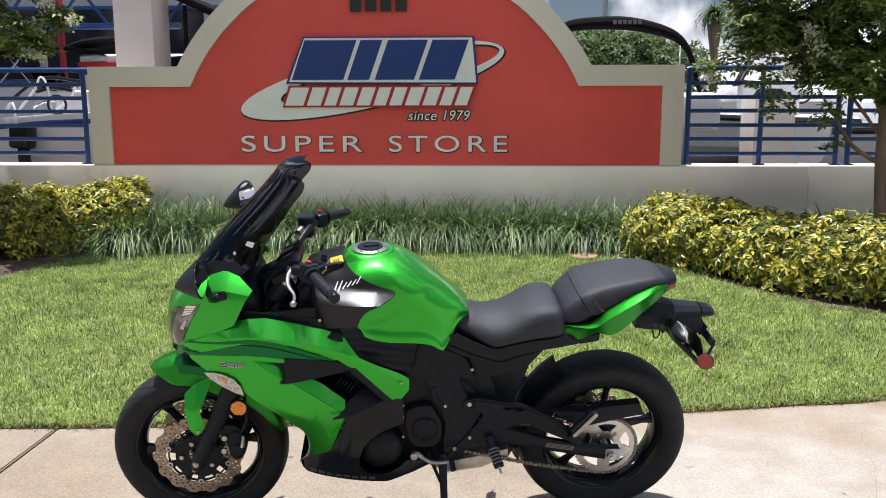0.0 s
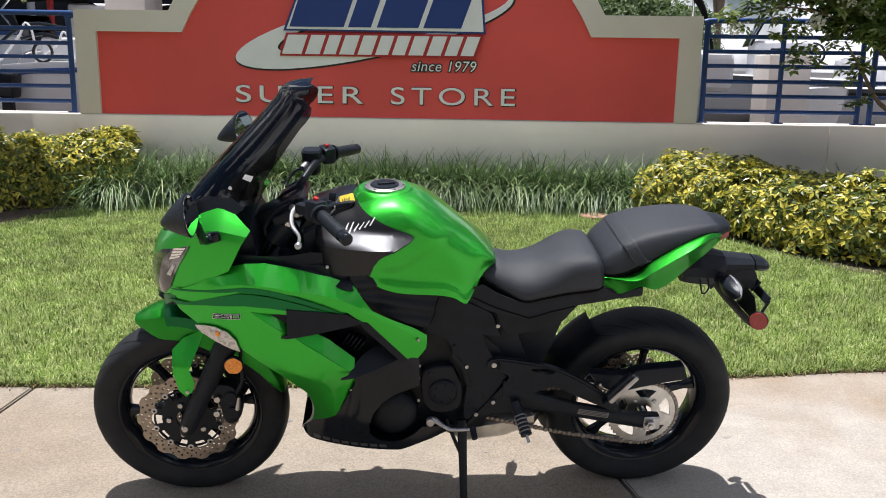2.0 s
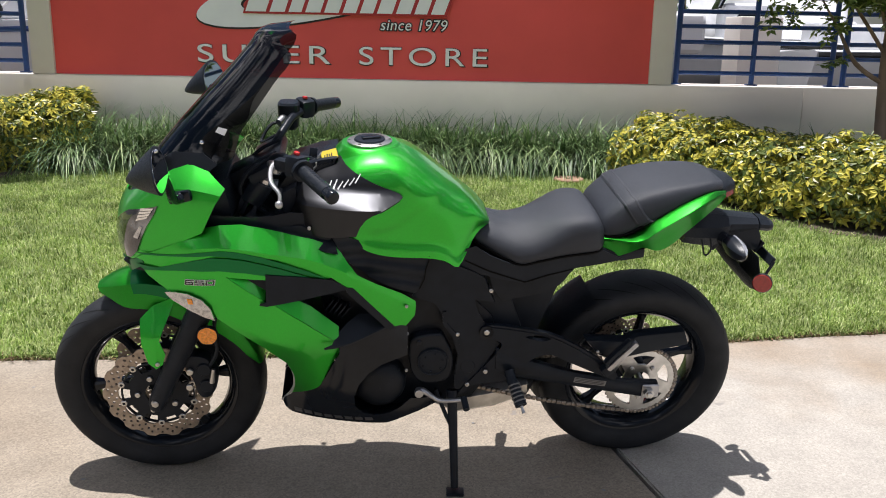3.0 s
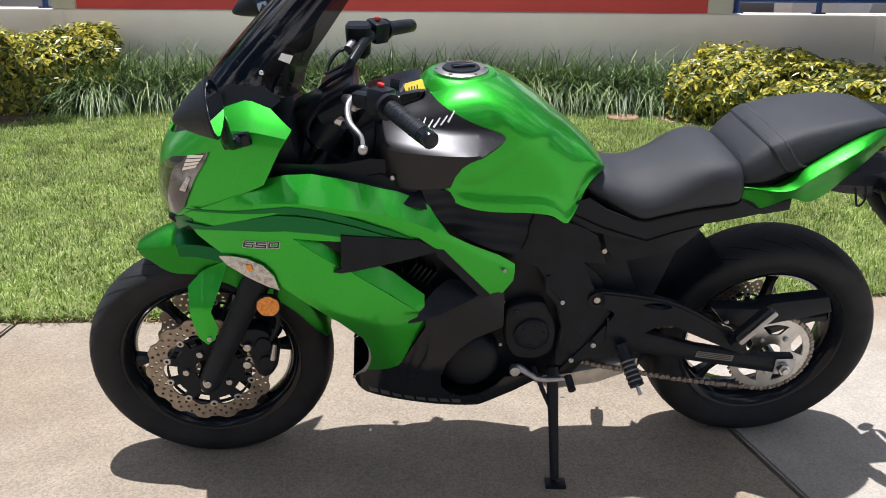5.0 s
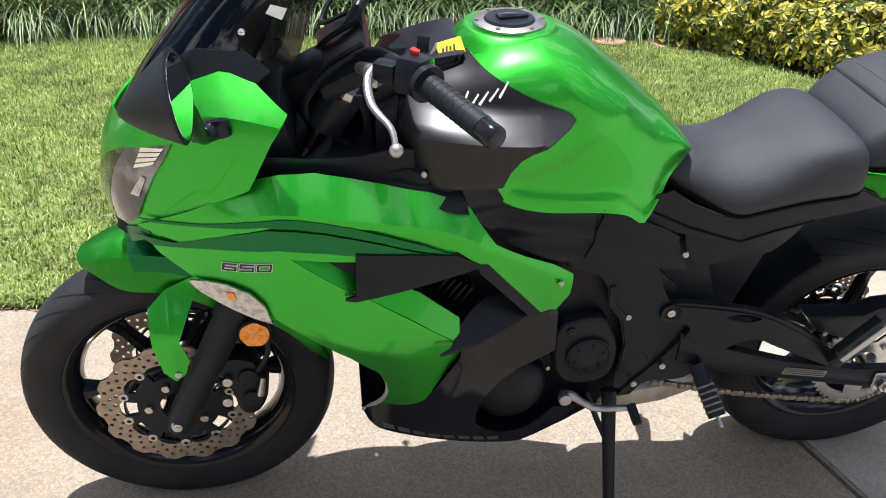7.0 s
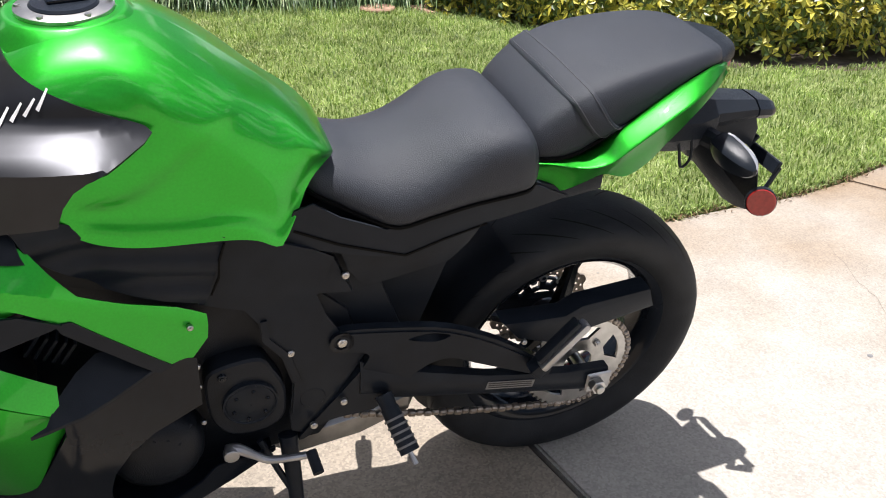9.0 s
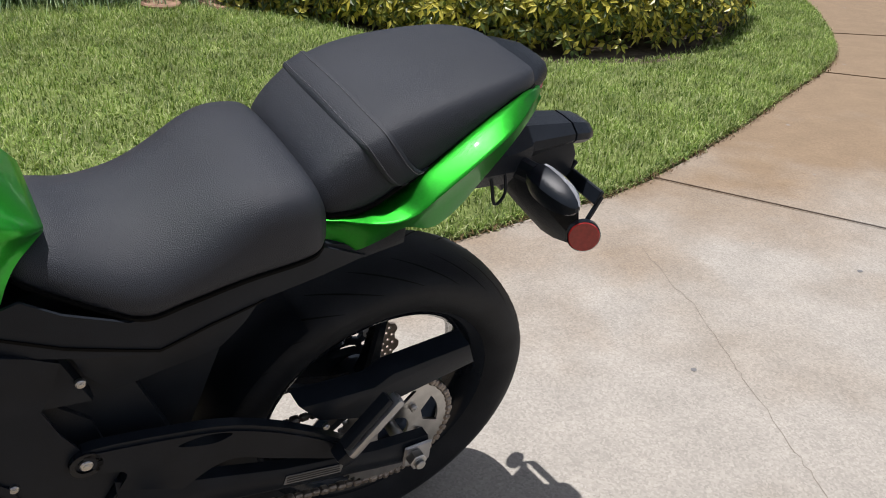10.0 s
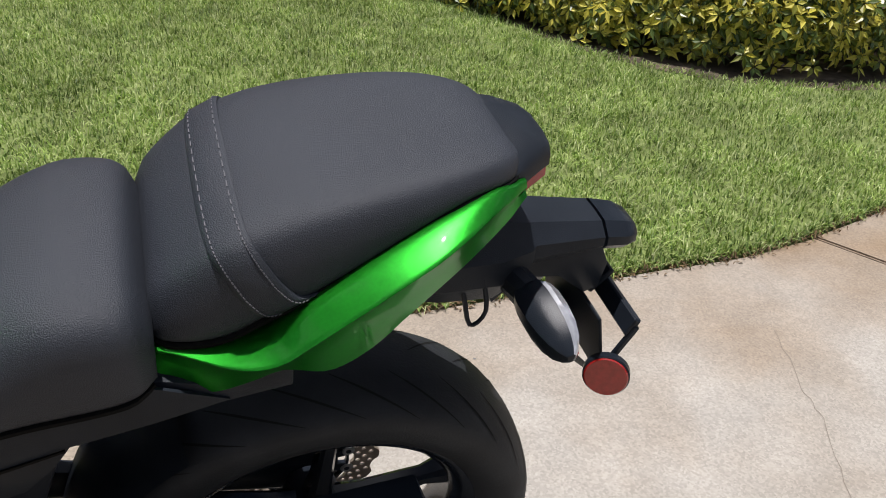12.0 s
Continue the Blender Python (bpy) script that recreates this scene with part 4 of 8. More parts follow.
        rows = [[Vector((x, y * s, z + d)) for x, y, z in row] for row, d in ((outer, -0.004), (outer, 0.001), (back, 0.0), (back, -0.005))]
        loft(bm, rows, closed=False)
        part("vent_shelf", bm, BLACK_SATIN, bike, "satin black shelf at the foot of the vent", 30)
    both("vent_frame", BLACK_SATIN, bike, "", [(0.532, 0.702), (0.552, 0.698), (0.612, 0.622), (0.668, 0.550), (0.646, 0.548), (0.594, 0.615), (0.538, 0.684)], cowl, lift=0.008, thick=0.008, step=0.010)
    both("inner_panel", BLACK_SATIN, bike, "satin black inner fairing panel", [(0.186, 0.868), (0.200, 0.893), (0.240, 0.893), (0.300, 0.892), (0.350, 0.893), (0.400, 0.900), (0.450, 0.893), (0.503, 0.849), (0.520, 0.795), (0.450, 0.825), (0.383, 0.845), (0.279, 0.865)], inner_skin, lift=-0.006)
    both("inner_liner", BLACK_MATT, bike, "matt black liner inside the fairing", [(0.105, 0.815), (0.105, 0.975), (0.160, 0.990), (0.225, 0.955), (0.195, 0.885), (0.470, 0.872), (0.515, 0.790), (0.500, 0.715), (0.340, 0.700), (0.200, 0.680), (0.120, 0.720)], inner_skin, lift=-0.016)
    for x, y, z in ((0.699, -0.149, 0.612), (0.445, -0.190, 0.862), (0.40, -0.205, 0.63)):
        bolt(bike, x, y, z, 0.0065)
    bm = bmesh.new()
    prism(bm, [(-0.040, 0.742), (0.000, 0.775), (0.120, 0.790), (0.170, 0.740), (0.120, 0.705), (0.050, 0.700), (-0.010, 0.715)], -0.120, 0.120, 0.012)
    part("nose_duct", bm, BLACK_MATT, bike, "black duct under the nose")
    bm = bmesh.new()
    prism(bm, [(0.20, 0.80), (0.24, 0.858), (0.42, 0.868), (0.50, 0.84), (0.50, 0.70), (0.36, 0.62), (0.25, 0.70)], -0.185, 0.185, 0.012)
    part("air_duct", bm, BLACK_MATT, bike, "black ducting inside the fairing")
    radiator_bm = bmesh.new()
    box(radiator_bm, (0.035, 0.30, 0.24), pose(0.42, 0, 0.60, 0, -20, 0), 0.006)
    rad = part("radiator", radiator_bm, BLACK_SATIN, bike, "black radiator behind the vents")
    for k in range(5):
        bm = bmesh.new()
        box(bm, (0.005, 0.03, 0.040), pose(0.490 + 0.011 * k, -0.120, 0.610 - 0.006 * k, 0, 35, 0), 0.001, 1)
        part("fin", bm, BLACK_SATIN, rad)

    # belly
    both("belly_pan", BLACK_GLOSS, bike, "glossy black belly pan", [(0.383, 0.330), (0.366, 0.310), (0.350, 0.292), (0.346, 0.284), (0.360, 0.274), (0.380, 0.269), (0.447, 0.261), (0.55, 0.252), (0.65, 0.246), (0.74, 0.267), (0.815, 0.294), (0.815, 0.306), (0.760, 0.312), (0.715, 0.318), (0.690, 0.296), (0.655, 0.281), (0.615, 0.277), (0.580, 0.288), (0.558, 0.315), (0.556, 0.350), (0.568, 0.390), (0.594, 0.424), (0.630, 0.446), (0.668, 0.455), (0.704, 0.462), (0.704, 0.545), (0.680, 0.556), (0.644, 0.556), (0.585, 0.541), (0.545, 0.531), (0.517, 0.522), (0.517, 0.500), (0.500, 0.466), (0.479, 0.419), (0.464, 0.387), (0.458, 0.378), (0.442, 0.3685), (0.420, 0.3545), (0.400, 0.3415)], belly_left, lift=0.0, step=0.011)
    bm = bmesh.new()
    rows = []
    for x, z, w in ((0.348, 0.272, 0.078), (0.37, 0.262, 0.118), (0.40, 0.256, 0.134), (0.45, 0.252, 0.148), (0.56, 0.244, 0.164), (0.65, 0.238, 0.163), (0.75, 0.262, 0.137), (0.81, 0.284, 0.122)):
        rows.append([Vector((x, y * w, z - 0.02 * (1 - y * y) + 0.007)) for y in (-1, -0.8, -0.5, 0, 0.5, 0.8, 1)] + [Vector((x, y * w, z + 0.012)) for y in (0.97, 0.5, 0, -0.5, -0.97)])
    loft(bm, rows)
    part("belly_floor", bm, BLACK_GLOSS, bike)
    for k in range(8):
        bm = bmesh.new()
        x0, z0 = 0.388 + 0.0285 * k, 0.274 - 0.0021 * k
        panel(bm, [(x0, z0), (x0 + 0.021, z0 - 0.001), (x0 + 0.018, z0 + 0.010), (x0 - 0.003, z0 + 0.011)], belly_left, lift=0.0012, thick=0.001, step=0.01)
        part("maker_mark", bm, MARK, bike)

    # engine
    bm = bmesh.new()
    prism(bm, [(0.46, 0.64), (0.52, 0.30), (0.62, 0.25), (0.90, 0.27), (0.99, 0.40), (0.95, 0.55), (0.84, 0.66), (0.70, 0.72), (0.55, 0.74)], -0.095, 0.095, 0.02)
    eng = part("engine", bm, ENGINE, bike, "black engine block")
    bm = bmesh.new()
    lathe(bm, [(0.001, -0.158), (0.030, -0.157), (0.052, -0.152), (0.066, -0.143), (0.074, -0.128), (0.078, -0.10), (0.078, -0.08), (0.001, -0.08)], (0.628, 0, 0.354), 48)
    gen = part("generator_cover", bm, ENGINE, eng, "rounded black engine cover")
    for k in range(4):
        a = radians(40 + 26 * k)
        bm = bmesh.new()
        tube(bm, [(0.628 + 0.044 * math.cos(a), -0.153, 0.354 + 0.044 * math.sin(a)), (0.628 + 0.073 * math.cos(a), -0.131, 0.354 + 0.073 * math.sin(a))], 0.0028, 6)
        part("rib", bm, ENGINE, gen)
    bm = bmesh.new()
    prism(bm, [tuple(p) for p in rounded([(0.712, 0.42), (0.712, 0.485), (0.740, 0.505), (0.797, 0.510), (0.818, 0.480), (0.836, 0.435), (0.832, 0.375), (0.800, 0.352), (0.750, 0.352), (0.722, 0.380)], 4)], -0.130, -0.09, 0.010, 3)
    cov = part("sprocket_cover", bm, ENGINE, eng, "black engine side cover")
    bm = bmesh.new()
    lathe(bm, [(0.001, -0.1385), (0.036, -0.1385), (0.039, -0.1365), (0.041, -0.1385), (0.0435, -0.1375), (0.045, -0.128), (0.001, -0.128)], (0.778, 0, 0.424), 40)
    cap = part("round_cap", bm, BLACK_SATIN, cov)
    for k in range(6):
        a = radians(20 + 60 * k)
        bolt(cap, 0.778 + 0.029 * math.cos(a), -0.138, 0.424 + 0.029 * math.sin(a), 0.0042, BLACK_GLOSS)
    bolt(cov, 0.738, -0.131, 0.486, 0.010, BLACK_GLOSS)
    for x, z in ((0.704, 0.512), (0.703, 0.470), (0.704, 0.392)):
        bolt(eng, x, -0.124, z, 0.0060)
    bm = bmesh.new()
    disc(bm, (0.880, -0.1225, 0.400), 0.022, 0.006, 28)
    part("inspection_cap", bm, BLACK_SATIN, eng)

    # frame covers and side panels
    both("frame_cover", BLACK_SATIN, bike, "satin black frame cover", [(0.763, 0.749), (0.841, 0.722), (0.885, 0.702), (0.916, 0.681), (0.905, 0.645), (0.889, 0.614), (0.905, 0.570), (0.922, 0.540), (0.938, 0.495), (0.970, 0.470), (0.925, 0.398), (0.866, 0.318), (0.845, 0.330), (0.842, 0.370), (0.848, 0.440), (0.832, 0.500), (0.803, 0.540), (0.799, 0.575), (0.780, 0.605), (0.716, 0.625), (0.725, 0.655), (0.742, 0.690)], frame_skin, step=0.012, thick=0.006)
    both("frame_rib", BLACK_SATIN, bike, "", [(0.835, 0.505), (0.850, 0.445), (0.845, 0.375), (0.855, 0.372), (0.861, 0.447), (0.845, 0.508), (0.815, 0.545), (0.812, 0.582), (0.802, 0.580), (0.804, 0.540)], frame_skin, step=0.010, lift=0.004, thick=0.005)
    both("under_tank_panel", BLACK_SATIN, bike, "ribbed satin black panel below the tank", [(0.500, 0.845), (0.569, 0.812), (0.676, 0.786), (0.758, 0.763), (0.738, 0.690), (0.722, 0.650), (0.668, 0.668), (0.598, 0.702), (0.529, 0.772)], lambda x, z: (x, -0.150 + 0.0035 * math.sin((z + 0.16 * (x - 0.6)) * 2 * math.pi / 0.050) - 0.10 * step_up(0.6 - x, 0, 0.15) * 0.6, z), step=0.008)
    both("seat_rail_cover", BLACK_MATT, bike, "matt black panel under the seat", [(0.835, 0.714), (0.858, 0.768), (0.885, 0.778), (0.924, 0.752), (0.993, 0.724), (1.046, 0.732), (1.145, 0.750), (1.235, 0.765), (1.300, 0.732), (1.235, 0.722), (1.150, 0.712), (1.080, 0.690), (1.020, 0.670), (0.940, 0.685)], lambda x, z: (x, -0.118 - 0.016 * math.sin(math.pi * min(1, max(0, (x - 0.83) / 0.47))), z))
    both("panel_gap", GAP, bike, "", [(0.7575, 0.752), (0.755, 0.753), (0.746, 0.725), (0.744, 0.698), (0.732, 0.668), (0.734, 0.667), (0.7465, 0.696), (0.7485, 0.724)], lambda x, z: (x, -0.152, z), lift=0.002, thick=0.003, step=0.012)
    both("panel_seam", GAP, bike, "", [(0.858, 0.737), (0.922, 0.708), (1.024, 0.6755), (1.085, 0.696), (1.155, 0.712), (1.155, 0.7095), (1.085, 0.6925), (1.024, 0.672), (0.922, 0.704), (0.856, 0.734)], lambda x, z: (x, -0.1185 - 0.016 * math.sin(math.pi * min(1, max(0, (x - 0.83) / 0.47))), z), lift=0.0015, thick=0.002, step=0.014)
    both("side_panel", BLACK_SATIN, bike, "satin black side panel", [(0.924, 0.695), (0.942, 0.640), (0.972, 0.598), (1.034, 0.616), (1.109, 0.629), (1.140, 0.662), (1.164, 0.700), (1.103, 0.700), (1.012, 0.682)], lambda x, z: (x, -0.116 - 0.16 * (z - 0.65) * (z > 0.65) + 0.25 * max(0.0, 0.65 - z) + 0.9 * (x - 1.03) ** 2, z), step=0.012)
    for x, y, z, r in ((0.928, -0.129, 0.514, 0.0105), (0.846, -0.126, 0.508, 0.0080), (0.935, -0.118, 0.640, 0.008), (0.930, -0.137, 0.390, 0.0085), (0.879, -0.137, 0.348, 0.0085)):
        bolt(bike, x, y, z, r)
    bm = bmesh.new()
    lathe(bm, [(0.013, -0.131), (0.020, -0.131), (0.021, -0.115), (0.013, -0.115)], (0.928, 0, 0.514), 28)
    part("pivot_collar", bm, BLACK_GLOSS, bike)
    bm = bmesh.new()
    prism(bm, [(0.86, 0.70), (0.95, 0.60), (1.00, 0.45), (1.08, 0.44), (1.14, 0.62), (1.24, 0.74), (1.40, 0.79), (1.40, 0.82), (1.2, 0.80), (0.95, 0.78)], -0.06, 0.06, 0.015)
    part("subframe", bm, BLACK_MATT, bike)
    bm = bmesh.new()
    prism(bm, [(0.50, 0.80), (0.50, 0.70), (0.75, 0.62), (0.95, 0.60), (0.90, 0.72), (0.80, 0.74), (0.6, 0.80)], -0.115, 0.115, 0.01)
    part("main_frame", bm, BLACK_SATIN, bike)

    # rear wheel and drive
    rw = bpy.data.objects.new("rear_wheel", None)
    scene.collection.objects.link(rw)
    rw.parent = bike
    rw.matrix_basis = pose(1.424, 0.050, 0.297, 3.0)
    tyre(rw, (0, 0, 0), 0.310, 0.160, 0.220, "wide black rear tyre")
    rim(rw, (0, 0, 0), 0.220, 0.120, 5, radians(85), 0.0)
    brake_disc(rw, (0, 0), 0.110, 0.072, 0.075)
    RC = (1.420, 0, 0.302)
    n = 46
    teeth = []
    for i in range(n * 4):
        a = 2 * math.pi * i / (n * 4)
        r = 0.108 + (0.005 if i % 4 in (0, 1) else -0.001)
        teeth.append((RC[0] + r * math.cos(a), RC[2] + r * math.sin(a)))
    holes = [circle(RC[0], RC[2], 0.030, 24)]
    for k in range(5):
        a0 = 2 * math.pi * k / 5 + 0.3
        seg = [a0 - 0.40 + 0.8 * j / 8 for j in range(9)]
        holes.append([(RC[0] + 0.088 * math.cos(a), RC[2] + 0.088 * math.sin(a)) for a in seg] + [(RC[0] + 0.058 * math.cos(a), RC[2] + 0.058 * math.sin(a)) for a in (a0 + 0.22, a0 - 0.22)])
    bm = bmesh.new()
    ring_plate(bm, teeth, holes, -0.071, -0.065)
    spr = part("sprocket", bm, STEEL, bike, "steel rear sprocket")
    for k in range(5):
        a = 2 * math.pi * (k + 0.5) / 5 + 0.3
        bolt(spr, RC[0] + 0.055 * math.cos(a), -0.075, RC[2] + 0.055 * math.sin(a), 0.009)
    bm = bmesh.new()
    path = []
    for k in range(34):
        a = radians(-100 + 200 * k / 33)
        path.append(Vector((RC[0] + 0.1105 * math.cos(a), -0.068, RC[2] + 0.1105 * math.sin(a))))
    low, high = path[0], path[-1]
    path = [Vector((0.90, -0.068, 0.300)).lerp(low, k / 32) - Vector((0, 0, 0.010 * math.sin(math.pi * k / 32))) for k in range(32)] + path + [high.lerp(Vector((0.90, -0.068, 0.385)), k / 32) for k in range(1, 33)]
    for i, (p, q) in enumerate(zip(path, path[1:])):
        d = (q - p)
        ang = math.degrees(math.atan2(-d.z, d.x))
        wide = 0.015 if i % 2 else 0.011
        box(bm, (d.length * 0.98, wide, 0.0125), Matrix.Translation((p + q) / 2) @ pose(0, 0, 0, 0, ang, 0), 0.003, 1)
    part("chain", bm, CHAIN, bike, "worn steel drive chain")
    bm = bmesh.new()
    rows = []
    for x, z, h, w in ((0.96, 0.420, 0.040, 0.020), (1.05, 0.385, 0.030, 0.018), (1.20, 0.345, 0.022, 0.016), (1.36, 0.312, 0.022, 0.016), (1.455, 0.300, 0.028, 0.016)):
        rows.append([Vector((x, -0.112 + w * cy, z + h * cz)) for cy, cz in ((-1, -0.5), (-0.6, -1), (0.6, -1), (1, -0.5), (1, 0.5), (0.6, 1), (-0.6, 1), (-1, 0.5))])
    loft(bm, rows)
    rows = [[Vector((p.x, -p.y, p.z)) for p in r] for r in rows]
    loft(bm, rows)
    box(bm, (0.07, 0.24, 0.06), pose(1.0, 0, 0.405), 0.015)
    sw = part("swingarm", bm, BLACK_SATIN, bike, "satin black swingarm")
    bm = bmesh.new()
    panel(bm, [(1.195, 0.341), (1.291, 0.324), (1.295, 0.341), (1.199, 0.358)], flat_left(-0.1295), thick=0.001)
    part("warning_label", bm, LABEL, sw, "small grey printed label")
    for k in range(3):
        bm = bmesh.new()
        panel(bm, [(1.200, 0.3435 + 0.005 * k), (1.288, 0.3278 + 0.005 * k), (1.2884, 0.3298 + 0.005 * k), (1.2004, 0.3455 + 0.005 * k)], flat_left(-0.1302), thick=0.0006)
        part("print_line", bm, BLACK_SIGN, sw)
    bm = bmesh.new()
    tube(bm, [(RC[0], -0.136, 0.305), (RC[0], 0.136, 0.305)], 0.011, 14)
    part("axle", bm, STEEL, sw)
    bm = bmesh.new()
    box(bm, (0.052, 0.006, 0.046), pose(RC[0] + 0.012, -0.131, 0.304), 0.003, 1)
    part("axle_plate", bm, ALU, sw)
    bm = bmesh.new()
    disc(bm, (RC[0] + 0.004, -0.143, 0.305), 0.016, 0.016, 6)
    disc(bm, (RC[0] + 0.004, -0.153, 0.305), 0.009, 0.012, 12)
    part("axle_nut", bm, STEEL, sw)
    bm = bmesh.new()
    prism(bm, [(1.226, 0.466), (1.300, 0.462), (1.350, 0.460), (1.381, 0.477), (1.521, 0.490), (1.538, 0.446), (1.404, 0.418), (1.330, 0.400), (1.26, 0.425)], -0.104, -0.060, 0.006)
    part("chain_guard", bm, BLACK_SATIN, bike, "black chain guard")
    bm = bmesh.new()
    rows = []
    for k in range(21):
        a = radians(122 + 70 * k / 20)
        d = Vector((math.cos(a), 0, math.sin(a)))
        rows.append([Vector((1.424, 0.045, 0.297)) + d * (0.330 - 0.02 * abs(y) ** 3) + Vector((0, 0.095 * y, 0)) for y in (-1, -0.7, -0.35, 0, 0.35, 0.7, 1)])
    loft(bm, rows, closed=False)
    bmesh.ops.solidify(bm, geom=bm.faces[:], thickness=0.004)
    part("inner_mudguard", bm, BLACK_MATT, bike, "matt black inner mudguard")

    bm = bmesh.new()
    prism(bm, [(1.420 + r * math.cos(radians(k)), 0.280 + r * math.sin(radians(k))) for r, span in ((0.285, range(184, 92, -6)), (0.080, range(96, 184, 8))) for k in span], 0.128, 0.136, 0.003)
    part("hugger_side", bm, BLACK_MATT, bike, "matt black side of the wheel hugger")
    bm = bmesh.new()
    prism(bm, [(0.87, 0.70), (0.94, 0.71), (1.00, 0.60), (1.05, 0.47), (0.97, 0.47), (0.91, 0.52), (0.88, 0.60)], -0.085, 0.085, 0.006)
    part("frame_infill", bm, BLACK_MATT, bike)

    # foot controls
    outer = [tuple(p) for p in rounded([(0.910, 0.505), (0.919, 0.526), (0.940, 0.536), (1.038, 0.521), (1.118, 0.501), (1.206, 0.456), (1.290, 0.396), (1.322, 0.366), (1.322, 0.348), (1.300, 0.350), (1.169, 0.412), (1.124, 0.434), (1.083, 0.430), (1.040, 0.402), (1.010, 0.372), (0.985, 0.348), (0.925, 0.345), (0.890, 0.335), (0.868, 0.312), (0.858, 0.318), (0.925, 0.398), (0.968, 0.455), (0.972, 0.478), (0.935, 0.491)], 3)]
    slot = [tuple(p) for p in rounded([(1.040, 0.497), (1.078, 0.502), (1.115, 0.490), (1.088, 0.482)], 4)]
    for s in (-1, 1):
        bm = bmesh.new()
        ring_plate(bm, outer, [slot], 0.112 * s, 0.128 * s)
        side = part("peg_bracket", bm, BLACK_SATIN, bike, "satin black footrest bracket")
        bm = bmesh.new()
        ring_plate(bm, [tuple(p) for p in rounded([(0.925, 0.527), (0.945, 0.529), (1.036, 0.514), (1.115, 0.494), (1.200, 0.450), (1.284, 0.391), (1.310, 0.362), (1.298, 0.358), (1.171, 0.419), (1.124, 0.442), (1.080, 0.438), (1.036, 0.460), (0.99, 0.478), (0.94, 0.499)], 3)], [slot], 0.126 * s, 0.1310 * s)
        part("bracket_face", bm, BLACK_SATIN, side)
        if s < 0:
            br = side
    bolt(br, 1.255, -0.134, 0.446, 0.0065)
    for s in (-1, 1):
        bm = bmesh.new()
        tube(bm, [(0.998, 0.140 * s, 0.392), (1.005, 0.160 * s, 0.373)], [0.016, 0.014], 12)
        peg = part("footpeg", bm, BLACK_SATIN, bike, "rubber-topped rider footpeg")
        bm = bmesh.new()
        tube(bm, [(1.004, 0.158 * s, 0.375), (1.024, 0.220 * s, 0.327)], [0.016, 0.0175], 14)
        part("peg_rubber", bm, BLACK_SATIN, peg)
        for k in range(5):
            p = Vector((1.004, 0.158 * s, 0.375)).lerp(Vector((1.024, 0.220 * s, 0.327)), 0.25 + 0.15 * k)
            d = (Vector((1.024, 0.220 * s, 0.327)) - Vector((1.004, 0.158 * s, 0.375))).normalized()
            bm = bmesh.new()
            tube(bm, [p - d * 0.002, p + d * 0.002], 0.0188, 14)
            part("rib", bm, GREY_RUBBER, peg)
        bm = bmesh.new()
        tube(bm, [(1.024, 0.220 * s, 0.327), (1.030, 0.235 * s, 0.312)], [0.004, 0.005], 8)
        part("feeler", bm, ALU, peg)
        bm = bmesh.new()
        box(bm, (0.116, 0.024, 0.016), pose(1.318, 0.164 * s, 0.450, 0, -49, 0), 0.006)
        pp = part("passenger_peg", bm, ALU, bike, "folded aluminium passenger footpeg")
        bm = bmesh.new()
        box(bm, (0.100, 0.022, 0.012), pose(1.305, 0.162 * s, 0.462, 0, -49, 0), 0.004)
        part("peg_rubber", bm, BLACK_MATT, pp)
        bm = bmesh.new()
        box(bm, (0.036, 0.030, 0.030), pose(1.283, 0.152 * s, 0.398, 0, -40, 0), 0.008)
        part("hinge", bm, BLACK_SATIN, pp)
    bm = bmesh.new()
    tube(bm, [(0.735, -0.135, 0.328), (0.752, -0.142, 0.333), (0.778, -0.150, 0.318), (0.806, -0.158, 0.308), (0.868, -0.174, 0.320)], [0.010, 0.010, 0.007, 0.007, 0.006], 10)
    sh = part("shift_lever", bm, ALU, bike, "bare aluminium gear lever")
    bm = bmesh.new()
    tube(bm, [(0.866, -0.172, 0.326), (0.871, -0.208, 0.310)], 0.0095, 12)
    part("lever_rubber", bm, BLACK_MATT, sh)
    bm = bmesh.new()
    disc(bm, (0.740, -0.146, 0.329), 0.013, 0.016, 18)
    part("lever_pivot", bm, ALU, sh)
    bm = bmesh.new()
    tube(bm, [(0.838, -0.118, 0.318), (0.842, -0.165, 0.200), (0.845, -0.228, 0.052)], [0.017, 0.013, 0.011], 12)
    st = part("side_stand", bm, BLACK_SATIN, bike, "black side stand folded out")
    bm = bmesh.new()
    tube(bm, [(0.790, -0.125, 0.325), (0.815, -0.140, 0.262), (0.838, -0.160, 0.215)], 0.006, 8)
    part("stand_spring", bm, BLACK_SATIN, st)
    bm = bmesh.new()
    box(bm, (0.052, 0.040, 0.010), BIKE.to_3x3().inverted().to_4x4() @ Matrix.Identity(4), 0.003)
    for v in bm.verts:
        v.co += Vector((0.846, -0.236, 0.0425))
    part("stand_foot", bm, BLACK_SATIN, st)

    # silencer under the engine
    bm = bmesh.new()
    rows = []
    for x, z, h, w in ((0.80, 0.225, 0.020, 0.05), (0.86, 0.228, 0.040, 0.085), (0.98, 0.252, 0.042, 0.09), (1.075, 0.275, 0.034, 0.08), (1.10, 0.282, 0.014, 0.05)):
        rows.append([Vector((x, 0.02 + w * cy, z + h * cz)) for cy, cz in ((-1, -0.5), (-0.75, -1), (0.75, -1), (1, -0.5), (1, 0.5), (0.75, 1), (-0.75, 1), (-1, 0.5))])
    loft(bm, rows)
    part("silencer", bm, STEEL, bike, "short steel silencer under the engine")

    # tank
    rings = []
